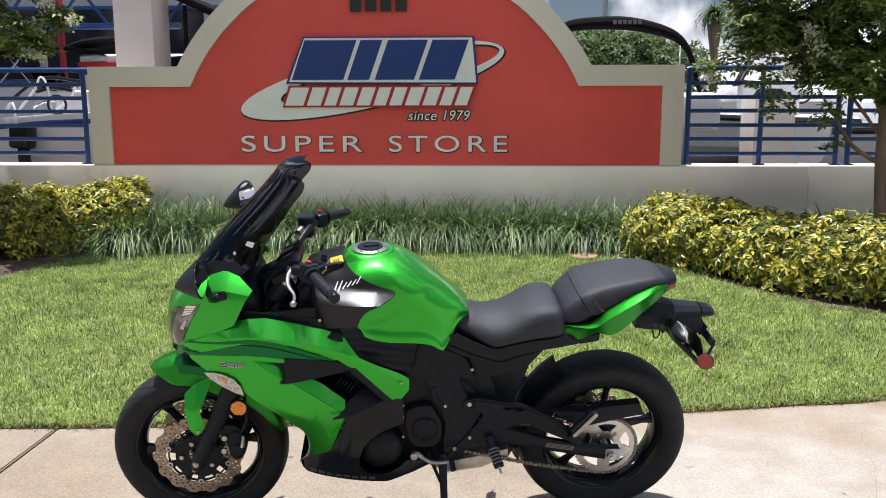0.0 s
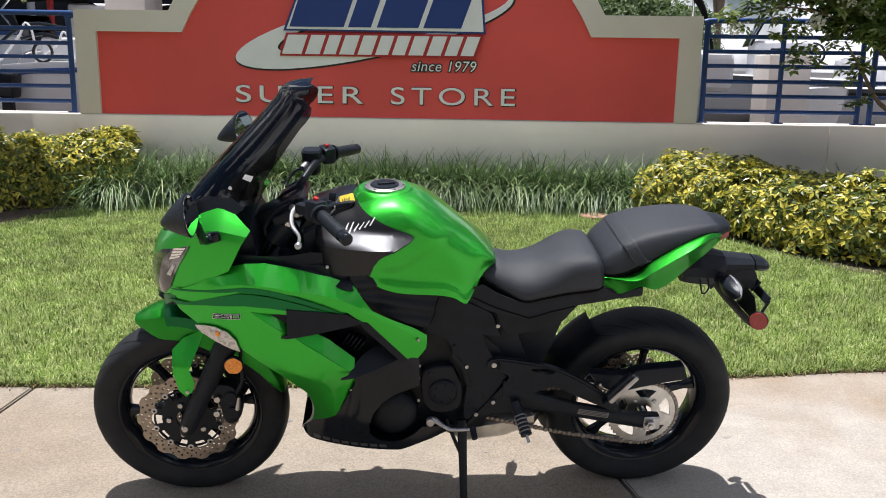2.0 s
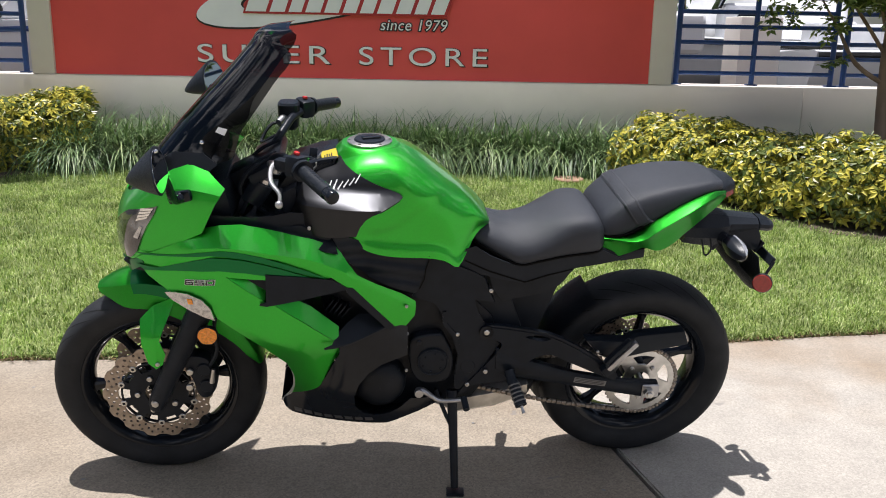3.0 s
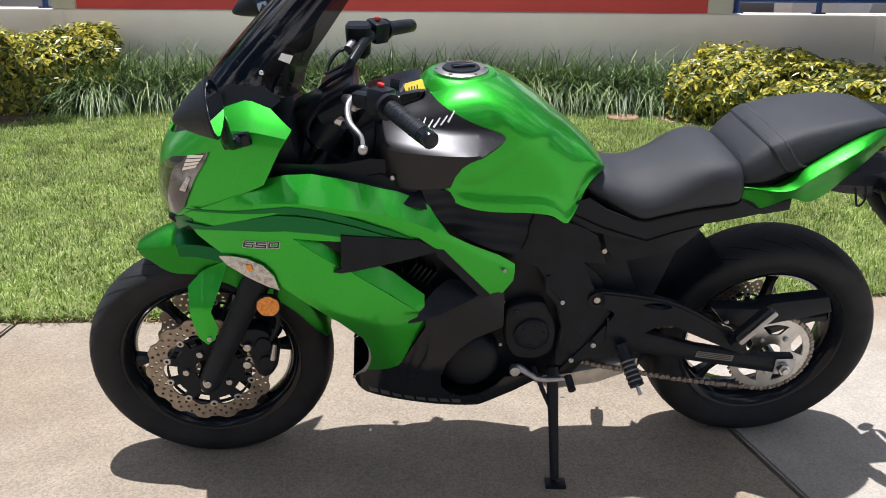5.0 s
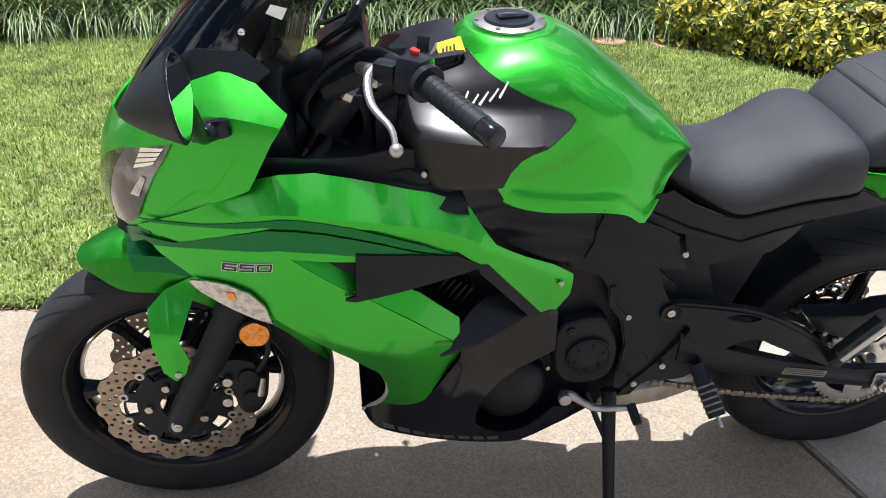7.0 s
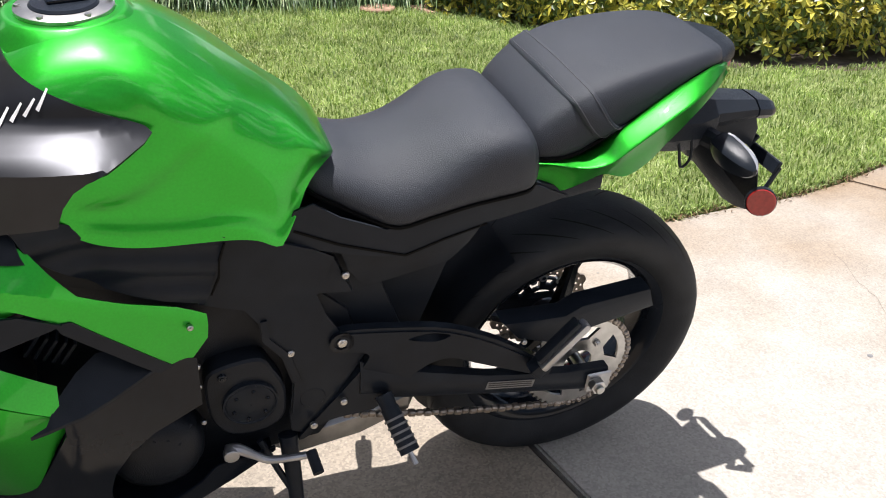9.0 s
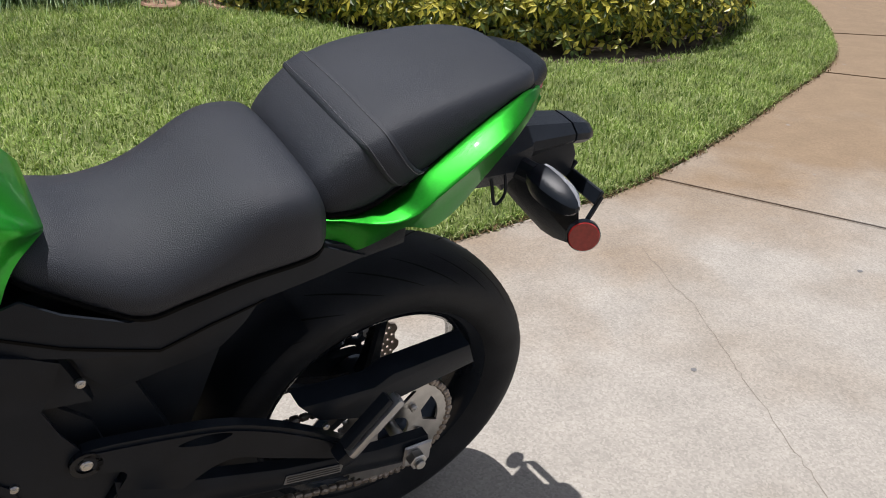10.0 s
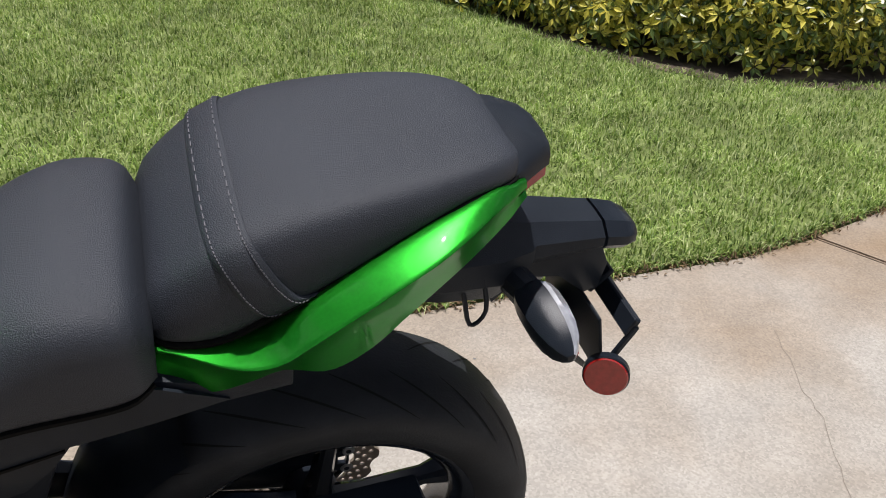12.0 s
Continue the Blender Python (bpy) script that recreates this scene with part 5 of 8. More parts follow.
    for i in range(56):
        x = 0.40 + 0.525 * i / 55
        lo, hi = curve_at(TANK_LOW, x), curve_at(TANK_TOP, x)
        half = []
        for k in range(30):
            f = math.sin(math.pi / 2 * k / 29) if k > 14 else (k / 14) ** 1.5 * math.sin(math.pi / 2 * 14 / 29)
            z = lo + (hi - lo) * f
            half.append((tank_half(x, z) if k < 29 else 0.0, z))
        rings.append([Vector((x, -y, z)) for y, z in half] + [Vector((x, y, z)) for y, z in reversed(half[:-1])])
    bm = bmesh.new()
    loft(bm, rings)
    tank = part("fuel_tank", bm, GREEN, bike, "glossy green fuel tank", 50)
    tank.data.materials.append(BLACK_MATT)
    for face in tank.data.polygons:
        if face.center.x < 0.485:
            face.material_index = 1
    both("tank_panel", TANK_BLACK, tank, "satin black tank side panel", [(0.405, 0.890), (0.430, 0.955), (0.468, 0.990), (0.514, 1.012), (0.538, 1.000), (0.604, 0.970), (0.655, 0.949), (0.674, 0.940), (0.681, 0.932), (0.671, 0.926), (0.634, 0.916), (0.604, 0.907), (0.588, 0.896), (0.574, 0.876), (0.564, 0.850), (0.50, 0.840), (0.44, 0.840), (0.405, 0.850)], tank_flare, step=0.007, lift=0.005, thick=0.005, sharp=28, crease=SPLIT)
    bm = bmesh.new()
    prism(bm, [(0.36, 0.93), (0.40, 0.985), (0.47, 1.008), (0.505, 1.014), (0.518, 1.014), (0.505, 0.985), (0.42, 0.92)], -0.085, 0.085, 0.012)
    part("tank_front_cover", bm, BLACK_SATIN, tank)
    bm = bmesh.new()
    half = tank_half(0.402, 0.88) + 0.004
    prism(bm, [(0.375, 0.81), (0.375, 0.93), (0.412, 0.95), (0.412, 0.81)], -half, half, 0.01)
    part("tank_front_shroud", bm, BLACK_MATT, tank)
    script = [((0.486 + 0.0145 * k, 0.915 + 0.0062 * k), (0.500 + 0.0145 * k, 0.915 + 0.0062 * k + h), 0.0019) for k, h in enumerate((0.030, 0.028, 0.020, 0.019, 0.018, 0.021))]
    for a, b, w in script:
        d = (Vector(b) - Vector(a)).normalized()
        nn = Vector((-d.y, d.x)) * w
        q = [tuple(Vector(a) - nn), tuple(Vector(b) - nn * 0.6), tuple(Vector(b) + nn * 0.6), tuple(Vector(a) + nn)]
        for s in (False, True):
            bm = bmesh.new()
            panel(bm, [(p[0] + 0.004, p[1] + 0.020) for p in q], tank_flare, step=0.01, lift=0.0062, thick=0.001, mirror=s)
            part("script_stroke", bm, WHITE_PAINT, tank)
    cap_m = Matrix.Translation((0.602, 0.004, 1.0305)) @ pose(0, 0, 0, 0, -1.0, 0)
    bm = bmesh.new()
    lathe(bm, [(0.0005, -0.05), (0.125, -0.05), (0.105, -0.030), (0.086, -0.010), (0.076, -0.001), (0.072, 0.0008), (0.066, -0.0005), (0.0005, -0.0005)], (0, 0, 0), 48, "z")
    bm.transform(cap_m)
    part("filler_boss", bm, GREEN, tank, "", 60)
    for rad, h, material, nm in ((0.060, 0.006, STEEL, "filler_ring"), (0.042, 0.010, BLACK_SATIN, "filler_cap")):
        bm = bmesh.new()
        lathe(bm, [(0.0005, 0), (rad, 0), (rad, h * 0.7), (rad - 0.003, h), (0.0005, h)], (0, 0, 0), 40, "z")
        bm.transform(cap_m)
        ring = part(nm, bm, material, tank, "bare metal filler ring" if material is STEEL else "")
        if material is STEEL:
            for k in range(6):
                bm = bmesh.new()
                a = 2 * math.pi * k / 6
                lathe(bm, [(0.0003, 0.005), (0.004, 0.005), (0.004, 0.0085), (0.0003, 0.0085)], (0.054 * math.cos(a), 0.054 * math.sin(a), 0), 10, "z")
                bm.transform(cap_m)
                part("screw", bm, STEEL, ring)
        else:
            bm = bmesh.new()
            box(bm, (0.050, 0.022, 0.006), cap_m @ pose(0.004, 0, 0.0115, 0, 0, 12), 0.002)
            part("key_flap", bm, BLACK_GLOSS, ring)

    # seats
    def pad(name, top, low, width, label, x0, x1, form):
        rings = []
        for i in range(46):
            f = i / 45
            x = x0 + (x1 - x0) * (f + 0.12 * math.sin(2 * math.pi * f) * -0.6)
            row = [cushion(x, -1 + 2 * k / 32, top, low, width, form) for k in range(33)]
            row += [Vector((x, row[-1].y * 0.9, row[-1].z - 0.012)), Vector((x, row[0].y * 0.9, row[0].z - 0.012))]
            rings.append(row)
        bm = bmesh.new()
        loft(bm, rings)
        bmesh.ops.bevel(bm, geom=[e for e in bm.edges if len(e.link_faces) == 2 and e.calc_face_angle(0) > radians(60)], offset=0.008, segments=2, affect="EDGES")
        return part(name, bm, SEAT, bike, label, 60)

    rider = pad("rider_seat", SEAT_TOP, SEAT_LOW, SEAT_W, "grained black vinyl rider seat", 0.868, 1.238, seat_shape)
    pil = pad("passenger_seat", PILL_TOP, PILL_LOW, PILL_W, "grained black vinyl passenger seat with strap", 1.232, 1.598, pill_shape)
    for seat, top, low, width, form, x0, x1 in ((rider, SEAT_TOP, SEAT_LOW, SEAT_W, seat_shape, 0.872, 1.234), (pil, PILL_TOP, PILL_LOW, PILL_W, pill_shape, 1.235, 1.590)):
        bm = bmesh.new()
        for s in (-1, 1):
            tube(bm, [cushion(x0 + (x1 - x0) * k / 24, s, top, low, width, form) + Vector((0, 0.002 * s, -0.002)) for k in range(25)], 0.0035, 6, 2)
        part("piping", bm, GAP, seat, "dark piping along the lower edge")

    def strap_line(u, shift, up):
        x = 1.300 + 0.066 * abs(u) ** 2.2 + shift
        p = cushion(x, u, PILL_TOP, PILL_LOW, PILL_W, pill_shape)
        q = p - Vector((x, 0, 0.84))
        return p + Vector((0, q.y, q.z)).normalized() * up

    bm = bmesh.new()
    rows = [[strap_line(-0.97 + 1.94 * k / 60, sh, h) for sh, h in ((-0.0175, -0.004), (-0.0165, 0.0040), (-0.013, 0.0055), (0.013, 0.0055), (0.0165, 0.0040), (0.0175, -0.004))] for k in range(61)]
    loft(bm, rows)
    strap = part("seat_strap", bm, SEAT, pil, "stitched black seat strap", 60)
    for sh in (-0.0125, 0.0115):
        bm = bmesh.new()
        for k in range(70):
            a = -0.94 + 1.88 * k / 69
            tube(bm, [strap_line(a, sh, 0.0061), strap_line(a + 0.017, sh, 0.0061)], 0.0007, 4)
        part("stitching", bm, SEAM, strap, "grey thread stitching")

    # tail
    for s in (-1, 1):
        rows = []
        for i in range(40):
            x = 1.225 + 0.367 * i / 39
            w, top, crease, low = (curve_at(k, x) for k in (TAIL_W, TAIL_TOP, TAIL_CREASE, TAIL_LOW))
            out = 0.035 * step_up(x, 1.225, 1.33) * (1 - step_up(x, 1.46, 1.61)) + 0.003
            low = min(low, crease - 0.004)
            band = [(w - 0.03, top - 0.012), (w - 0.010, top - 0.002), (w - 0.002, top)]
            band += [(w + out * f, top + (crease - top) * (f ** 1.35)) for f in (0.15, 0.3, 0.45, 0.6, 0.75, 0.87, 0.96)]
            band += [(w + out, crease - 0.001), (w + out - 0.004, crease - 0.007), (w + 0.6 * out, (crease + low) / 2), (w + 0.008, low), (w - 0.02, low)]
            rows.append([Vector((x, s * y, z)) for y, z in band])
        bm = bmesh.new()
        loft(bm, rows, closed=False)
        bmesh.ops.solidify(bm, geom=bm.faces[:], thickness=0.0035)
        part("tail_fairing", bm, GREEN, bike, "glossy green tail fairing", 38)
    rings = []
    for x, t, b, w in ((1.520, 0.920, 0.895, 0.112), (1.560, 0.930, 0.900, 0.094), (1.598, 0.934, 0.902, 0.070), (1.624, 0.931, 0.903, 0.050), (1.632, 0.926, 0.903, 0.044)):
        rings.append([Vector((x, w * c, b + (t - b) * s)) for c, s in ((-1, 0), (-0.97, 0.5), (-0.8, 0.85), (-0.4, 1), (0.4, 1), (0.8, 0.85), (0.97, 0.5), (1, 0))])
    bm = bmesh.new()
    loft(bm, rings)
    part("tail_cover", bm, BLACK_MATT, bike, "dark grey plastic tail cover")
    rings = []
    for x, t, b, w in ((1.560, 0.900, 0.865, 0.060), (1.605, 0.903, 0.878, 0.054), (1.634, 0.906, 0.886, 0.038)):
        rings.append([Vector((x, w * c, b + (t - b) * s)) for c, s in ((-1, 0), (-0.9, 0.8), (0, 1), (0.9, 0.8), (1, 0))])
    bm = bmesh.new()
    loft(bm, rings)
    part("tail_light", bm, RED, bike, "red tail light lens")
    bm = bmesh.new()
    prism(bm, [(1.14, 0.752), (1.15, 0.795), (1.25, 0.80), (1.42, 0.86), (1.53, 0.885), (1.56, 0.86), (1.48, 0.80), (1.40, 0.755), (1.30, 0.745)], -0.105, 0.105, 0.012)
    part("under_tail", bm, BLACK_MATT, bike)
    bm = bmesh.new()
    prism(bm, [(1.14, 0.735), (1.16, 0.775), (1.24, 0.765), (1.29, 0.750), (1.36, 0.765), (1.36, 0.735), (1.30, 0.725)], -0.116, 0.116, 0.008)
    part("tail_side_infill", bm, BLACK_MATT, bike)

    # rear fender, number plate bracket, indicators
    hull = ((-0.80, 0.0), (-1.0, 0.30), (-0.96, 0.62), (-0.55, 0.97), (0.0, 1.0), (0.55, 0.97), (0.96, 0.62), (1.0, 0.30), (0.80, 0.0))

    def shell(rows):
        bm = bmesh.new()
        loft(bm, [[Vector((x, w * c, b + (t - b) * h)) for c, h in hull] for x, t, b, w in rows])
        return bm

    rf = part("rear_fender", shell(((1.50, 0.814, 0.742, 0.076), (1.535, 0.824, 0.734, 0.074), (1.60, 0.822, 0.726, 0.066), (1.640, 0.812, 0.742, 0.052), (1.645, 0.810, 0.758, 0.048), (1.735, 0.800, 0.766, 0.041))), BLACK_MATT, bike, "black plastic rear fender", 24)
    part("plate_lamp", shell(((1.739, 0.800, 0.765, 0.041), (1.768, 0.795, 0.762, 0.038), (1.784, 0.788, 0.762, 0.030), (1.792, 0.779, 0.765, 0.018))), BLACK_SATIN, rf, "black number plate lamp", 30)
    bm = bmesh.new()
    rows = []
    for x, z, w in ((1.575, 0.760, 0.046), (1.615, 0.715, 0.052), (1.665, 0.655, 0.064), (1.715, 0.605, 0.074), (1.748, 0.572, 0.078)):
        rows.append([Vector((x + 0.020 * abs(c) ** 2, w * c, z + 0.014 * abs(c) ** 2)) for c in (-1, -0.75, -0.4, 0, 0.4, 0.75, 1)])
    loft(bm, rows, closed=False)
    bmesh.ops.solidify(bm, geom=bm.faces[:], thickness=0.005)
    part("splash_flap", bm, BLACK_MATT, rf, "black plastic splash flap")
    bm = bmesh.new()
    prism(bm, [(1.600, 0.780), (1.680, 0.784), (1.735, 0.778), (1.752, 0.745), (1.748, 0.708), (1.730, 0.700), (1.690, 0.730), (1.640, 0.735), (1.610, 0.700), (1.592, 0.730)], -0.036, 0.036, 0.006)
    part("plate_mount", bm, BLACK_SATIN, rf)
    bm = bmesh.new()
    box(bm, (0.010, 0.19, 0.026), pose(1.770, 0, 0.690, 0, 22, 0), 0.002, 1)
    box(bm, (0.008, 0.050, 0.040), pose(1.758, 0, 0.706, 0, 40, 0), 0.002, 1)
    for s in (-1, 1):
        box(bm, (0.009, 0.007, 0.062), pose(1.762, 0.094 * s, 0.664, 0, 24, 0), 0.002, 1)
    part("plate_bracket", bm, BLACK_SATIN, rf, "black steel number plate bracket")
    bm = bmesh.new()
    box(bm, (0.004, 0.176, 0.110), pose(1.741, 0, 0.652, 0, -15.6, 0), 0.0015, 1)
    part("plate_backing", bm, BLACK_MATT, rf, "blank dark plate backing")
    for s in (-1, 1):
        for dz in (-0.004, 0.004):
            bolt(rf, 1.776, 0.030 * s, 0.692 + dz, 0.004)
        bm = bmesh.new()
        disc(bm, (0, 0, 0), 0.0285, 0.012, 32)
        turn = Matrix.Translation((1.746, 0.104 * s, 0.628)) @ Matrix.Rotation(radians(32 * s), 4, "Z") @ Matrix.Rotation(radians(8 * s), 4, "X")
        bm.transform(turn)
        rr = part("rear_reflector", bm, BLACK_SATIN, rf, "round red reflector")
        bm = bmesh.new()
        disc(bm, (0, 0.007 * s, 0), 0.0268, 0.003, 32)
        bm.transform(turn)
        part("reflector_lens", bm, RED, rr, "red faceted lens")
        # indicator pod: a faceted drop that points outwards, its rear flank the lens
        foot, tip = Vector((1.628, 0.078 * s, 0.758)), Vector((1.640, 0.176 * s, 0.746))

        def pod(shape, lo):
            bm = bmesh.new()
            loft(bm, [[foot.lerp(tip, f) + Vector((x * k, 0, z * k)) for x, z in shape] for f, k in ((0.0, 0.70), (0.10, 0.90), (0.22, 1.0), (0.45, 1.0), (0.65, 0.90), (0.82, 0.70), (0.94, 0.44), (1.0, 0.20)) if f >= lo])
            return bm

        ind = part("indicator", pod([(-0.024, 0.002), (-0.021, -0.014), (-0.012, -0.030), (0.004, -0.035), (0.018, -0.026), (0.025, -0.006), (0.021, 0.013), (0.010, 0.019), (-0.006, 0.015), (-0.019, 0.008)], 0.0), BLACK_SATIN, rf, "black indicator with clear lens", 22)
        part("indicator_lens", pod([(0.007, 0.0195), (0.012, 0.0205), (0.022, 0.0145), (0.0265, -0.006), (0.019, -0.0275), (0.012, -0.020), (0.016, 0.008)], 0.10), CLEAR_SMOOTH, ind, "clear smooth lens", 40)
        bm = bmesh.new()
        tube(bm, [(1.615, 0.030 * s, 0.752), (1.628, 0.082 * s, 0.754)], [0.020, 0.018], 10)
        part("indicator_stalk", bm, BLACK_MATT, ind)
    for s in (-1, 1):
        bm = bmesh.new()
        tube(bm, [(1.535, 0.05 * s, 0.785), (1.556, 0.055 * s, 0.755), (1.571, 0.058 * s, 0.704), (1.588, 0.058 * s, 0.722), (1.578, 0.055 * s, 0.770)], 0.0028, 6)
        part("luggage_hook", bm, BLACK_SATIN, bike)

    # front indicators let into the fairing
    both("front_indicator", CLEAR_LENS, bike, "clear faceted front indicator lens", [(0.078, 0.690), (0.110, 0.697), (0.142, 0.698), (0.174, 0.688), (0.195, 0.665), (0.206, 0.630), (0.181, 0.636), (0.136, 0.654), (0.096, 0.673)], cowl, lift=0.009, step=0.008)
    both("indicator_bulb", ORANGE, bike, "", [(0.138, 0.684), (0.150, 0.687), (0.153, 0.672), (0.141, 0.670)], cowl, lift=0.0105, thick=0.001, step=0.008)
    bars = {"top": (0, 1, 0.80, 1), "left_up": (0, 0.16, 0.5, 1), "left_low": (0, 0.16, 0, 0.5), "middle": (0, 1, 0.42, 0.60), "right_up": (0.84, 1, 0.5, 1), "right_low": (0.84, 1, 0, 0.5), "bottom": (0, 1, 0, 0.20)}
    digits = {"6": ("top", "left_up", "left_low", "middle", "right_low", "bottom"), "5": ("top", "left_up", "middle", "right_low", "bottom"), "0": ("top", "left_up", "left_low", "right_up", "right_low", "bottom")}
    for flip in (False, True):
        for k, ch in enumerate("650"):
            for nm, material, grow, lift in (("numeral_outline", WHITE_PAINT, 0.0011, 0.0026), ("model_number", BLACK_SIGN, 0.0, 0.0034)):
                bm = bmesh.new()
                for seg in digits[ch]:
                    x0, x1, z0, z1 = bars[seg]
                    q = [(x0 * 0.0225 - grow, z0 * 0.0145 - grow), (x1 * 0.0225 + grow, z0 * 0.0145 - grow), (x1 * 0.0225 + grow, z1 * 0.0145 + grow), (x0 * 0.0225 - grow, z1 * 0.0145 + grow)]
                    panel(bm, [(0.1325 + 0.0268 * k + x + 0.18 * z, 0.7215 + 0.12 * (0.0268 * k + x) + z) for x, z in q], cowl, step=0.012, thick=0.0008, lift=lift, mirror=flip)
                part(nm, bm, material, bike, "black numeral edged in white" if grow == 0 else "", 62)

    # windscreen
    centre = [(0.0, -0.028, 0.905), (0.12, 0.012, 0.965), (0.3, 0.082, 1.052), (0.5, 0.165, 1.143), (0.7, 0.245, 1.226), (0.84, 0.302, 1.290), (0.93, 0.333, 1.325), (1.0, 0.402, 1.332)]
    edge = [(0.0, 0.050, 0.955, 0.130), (0.12, 0.130, 1.000, 0.148), (0.25, 0.215, 1.022, 0.158), (0.34, 0.262, 1.038, 0.158), (0.45, 0.284, 1.098, 0.152), (0.58, 0.324, 1.155, 0.146), (0.70, 0.377, 1.229, 0.135), (0.78, 0.404, 1.261, 0.130), (0.84, 0.410, 1.289, 0.120), (0.885, 0.388, 1.305, 0.105), (0.93, 0.385, 1.318, 0.090), (1.0, 0.414, 1.334, 0.070)]

    def sheet(u, v):
        cx, cz = curve_at([(k[0], k[1]) for k in centre], v), curve_at([(k[0], k[2]) for k in centre], v)
        ex, ez, ew = (curve_at([(k[0], k[i]) for k in edge], v) for i in (1, 2, 3))
        f = abs(u) ** 2.4
        return Vector((cx + (ex - cx) * f, ew * math.sin(u * math.pi / 2 * 0.86) / math.sin(math.pi / 2 * 0.86), cz + (ez - cz) * f))

    bm = bmesh.new()
    rows = [[sheet(-1 + 2 * k / 28, i / 36) for k in range(29)] for i in range(37)]
    loft(bm, rows, closed=False)
    scr = part("windscreen", bm, SCREEN, bike, "tall smoked double-bubble windscreen", 60)
    for s in (-1, 1):
        for u, v in ((0.64, 0.22), (0.74, 0.37)):
            p = sheet(u * s, v)
            bm = bmesh.new()
            bmesh.ops.create_uvsphere(bm, u_segments=10, v_segments=6, radius=0.0065, matrix=Matrix.Translation(p))
            part("screen_bolt", bm, CHROME, scr)
    bm = bmesh.new()
    q = [sheet(-0.90, 0.425), sheet(-0.90, 0.455), sheet(-0.82, 0.455), sheet(-0.82, 0.43)]
    loft(bm, [[p + Vector((-0.001, -0.003, 0.001)) for p in q], [p + Vector((-0.002, -0.004, 0.002)) for p in q]])
    part("screen_badge", bm, WHITE_PAINT, scr, "small white and red badge")
    both("screen_trim", BLACK_MATT, bike, "matt black trim below the windscreen", [chart(-0.012, 0.925), chart(0.054, 0.960), (0.116, 1.004), (0.160, 1.017), (0.205, 1.006), (0.225, 1.022), (0.190, 1.048), (0.120, 1.045), chart(0.05, 0.985)], lambda u, v: tuple(Vector(cowl(u, min(v, 1.0))) + Vector((0, 0.35 * max(0.0, v - 0.96), max(0.0, v - 1.0)))), lift=-0.002)
    bm = bmesh.new()
    rows = []
    for x, z, w, h in ((0.12, 1.00, 0.09, 0.04), (0.16, 1.03, 0.10, 0.04), (0.20, 1.04, 0.10, 0.032), (0.225, 1.03, 0.085, 0.025)):
        rows.append([Vector((x, w * c, z + h * s)) for c, s in ((-1, -0.6), (-0.6, -1), (0.6, -1), (1, -0.6), (1, 0.6), (0.6, 1), (-0.6, 1), (-1, 0.6))])
    loft(bm, rows)
    part("instrument_pod", bm, BLACK_MATT, bike, "black instrument housing")
    bm = bmesh.new()
    box(bm, (0.16, 0.30, 0.10), pose(0.17, 0, 0.90, 0, -12, 0), 0.03)
    box(bm, (0.20, 0.20, 0.16), pose(0.16, 0, 0.80, 0, -10, 0), 0.03)
    part("fairing_stay", bm, BLACK_MATT, bike)

    # mirrors
    for s, dx, dz, yaw in ((-1, 0.0, 0.0, 0.02), (1, 0.018, 0.030, 0.26)):
        rim_line = [tuple(p) for p in rounded([(0.292, 1.056), (0.345, 1.036), (0.402, 1.032), (0.434, 1.050), (0.438, 1.085), (0.410, 1.120), (0.356, 1.130), (0.304, 1.105)], 4)]
        glass = [Vector((0.118 + dx + (1.138 - z) * 0.20 + yaw * (y - 0.36), y * s, z + dz)) for y, z in rim_line]
        mid = sum(glass, Vector()) / len(glass)
        tip = Vector((0.050 + dx, 0.345 * s, 1.046 + dz))
        bm = bmesh.new()
        loft(bm, [[tip.lerp(mid, f) + (p - mid) * f**0.72 for p in glass] for f in (0.04, 0.14, 0.32, 0.62, 0.92, 1.0)] + [[p.lerp(sum(glass, Vector()) / len(glass), 0.05) + Vector((0.002, 0, 0)) for p in glass]])
        mir = part("mirror", bm, BLACK_MATT, bike, "angular black fairing mirror", 50)
        bm = bmesh.new()
        loft(bm, [[p.lerp(mid, 0.11) + Vector((0.0015, 0, 0)) for p in glass], [p.lerp(mid, 0.115) + Vector((0.0024, 0, 0)) for p in glass]])
        part("mirror_glass", bm, MIRROR, mir)
        bm = bmesh.new()
        tube(bm, [(0.140, 0.212 * s, 0.955), (0.128, 0.240 * s, 0.962), (0.128 + dx, 0.300 * s, 1.030 + dz), (0.120 + dx, 0.335 * s, 1.060 + dz)], [0.016, 0.011, 0.012, 0.013], 10)
        part("mirror_stalk", bm, BLACK_GLOSS, mir)
        bm = bmesh.new()
        box(bm, (0.062, 0.020, 0.030), pose(0.138, 0.209 * s, 0.955, 0, -15, 14 * s), 0.009)
        part("mirror_foot", bm, BLACK_GLOSS, mir)

    # handlebars
    for s in (-1, 1):
        up = 0.0 if s < 0 else 0.018
        bm = bmesh.new()
        tube(bm, [(0.345, 0.075 * s, 1.000), (0.368, 0.120 * s, 1.028), (0.395, 0.180 * s, 1.042 + up * 0.5), (0.440, 0.262 * s, 1.036 + up), (0.505, 0.372 * s, 1.017 + up)], 0.0115, 12)
        bar = part("handlebar", bm, BLACK_SATIN, bike, "black handlebar")
        bm = bmesh.new()
        a, b = Vector((0.437, 0.256 * s, 1.038 + up)), Vector((0.497, 0.359 * s, 1.021 + up))
        tube(bm, [a, b], 0.0172, 18)
        grip = part("grip", bm, BLACK_MATT, bar, "ribbed black rubber grip")
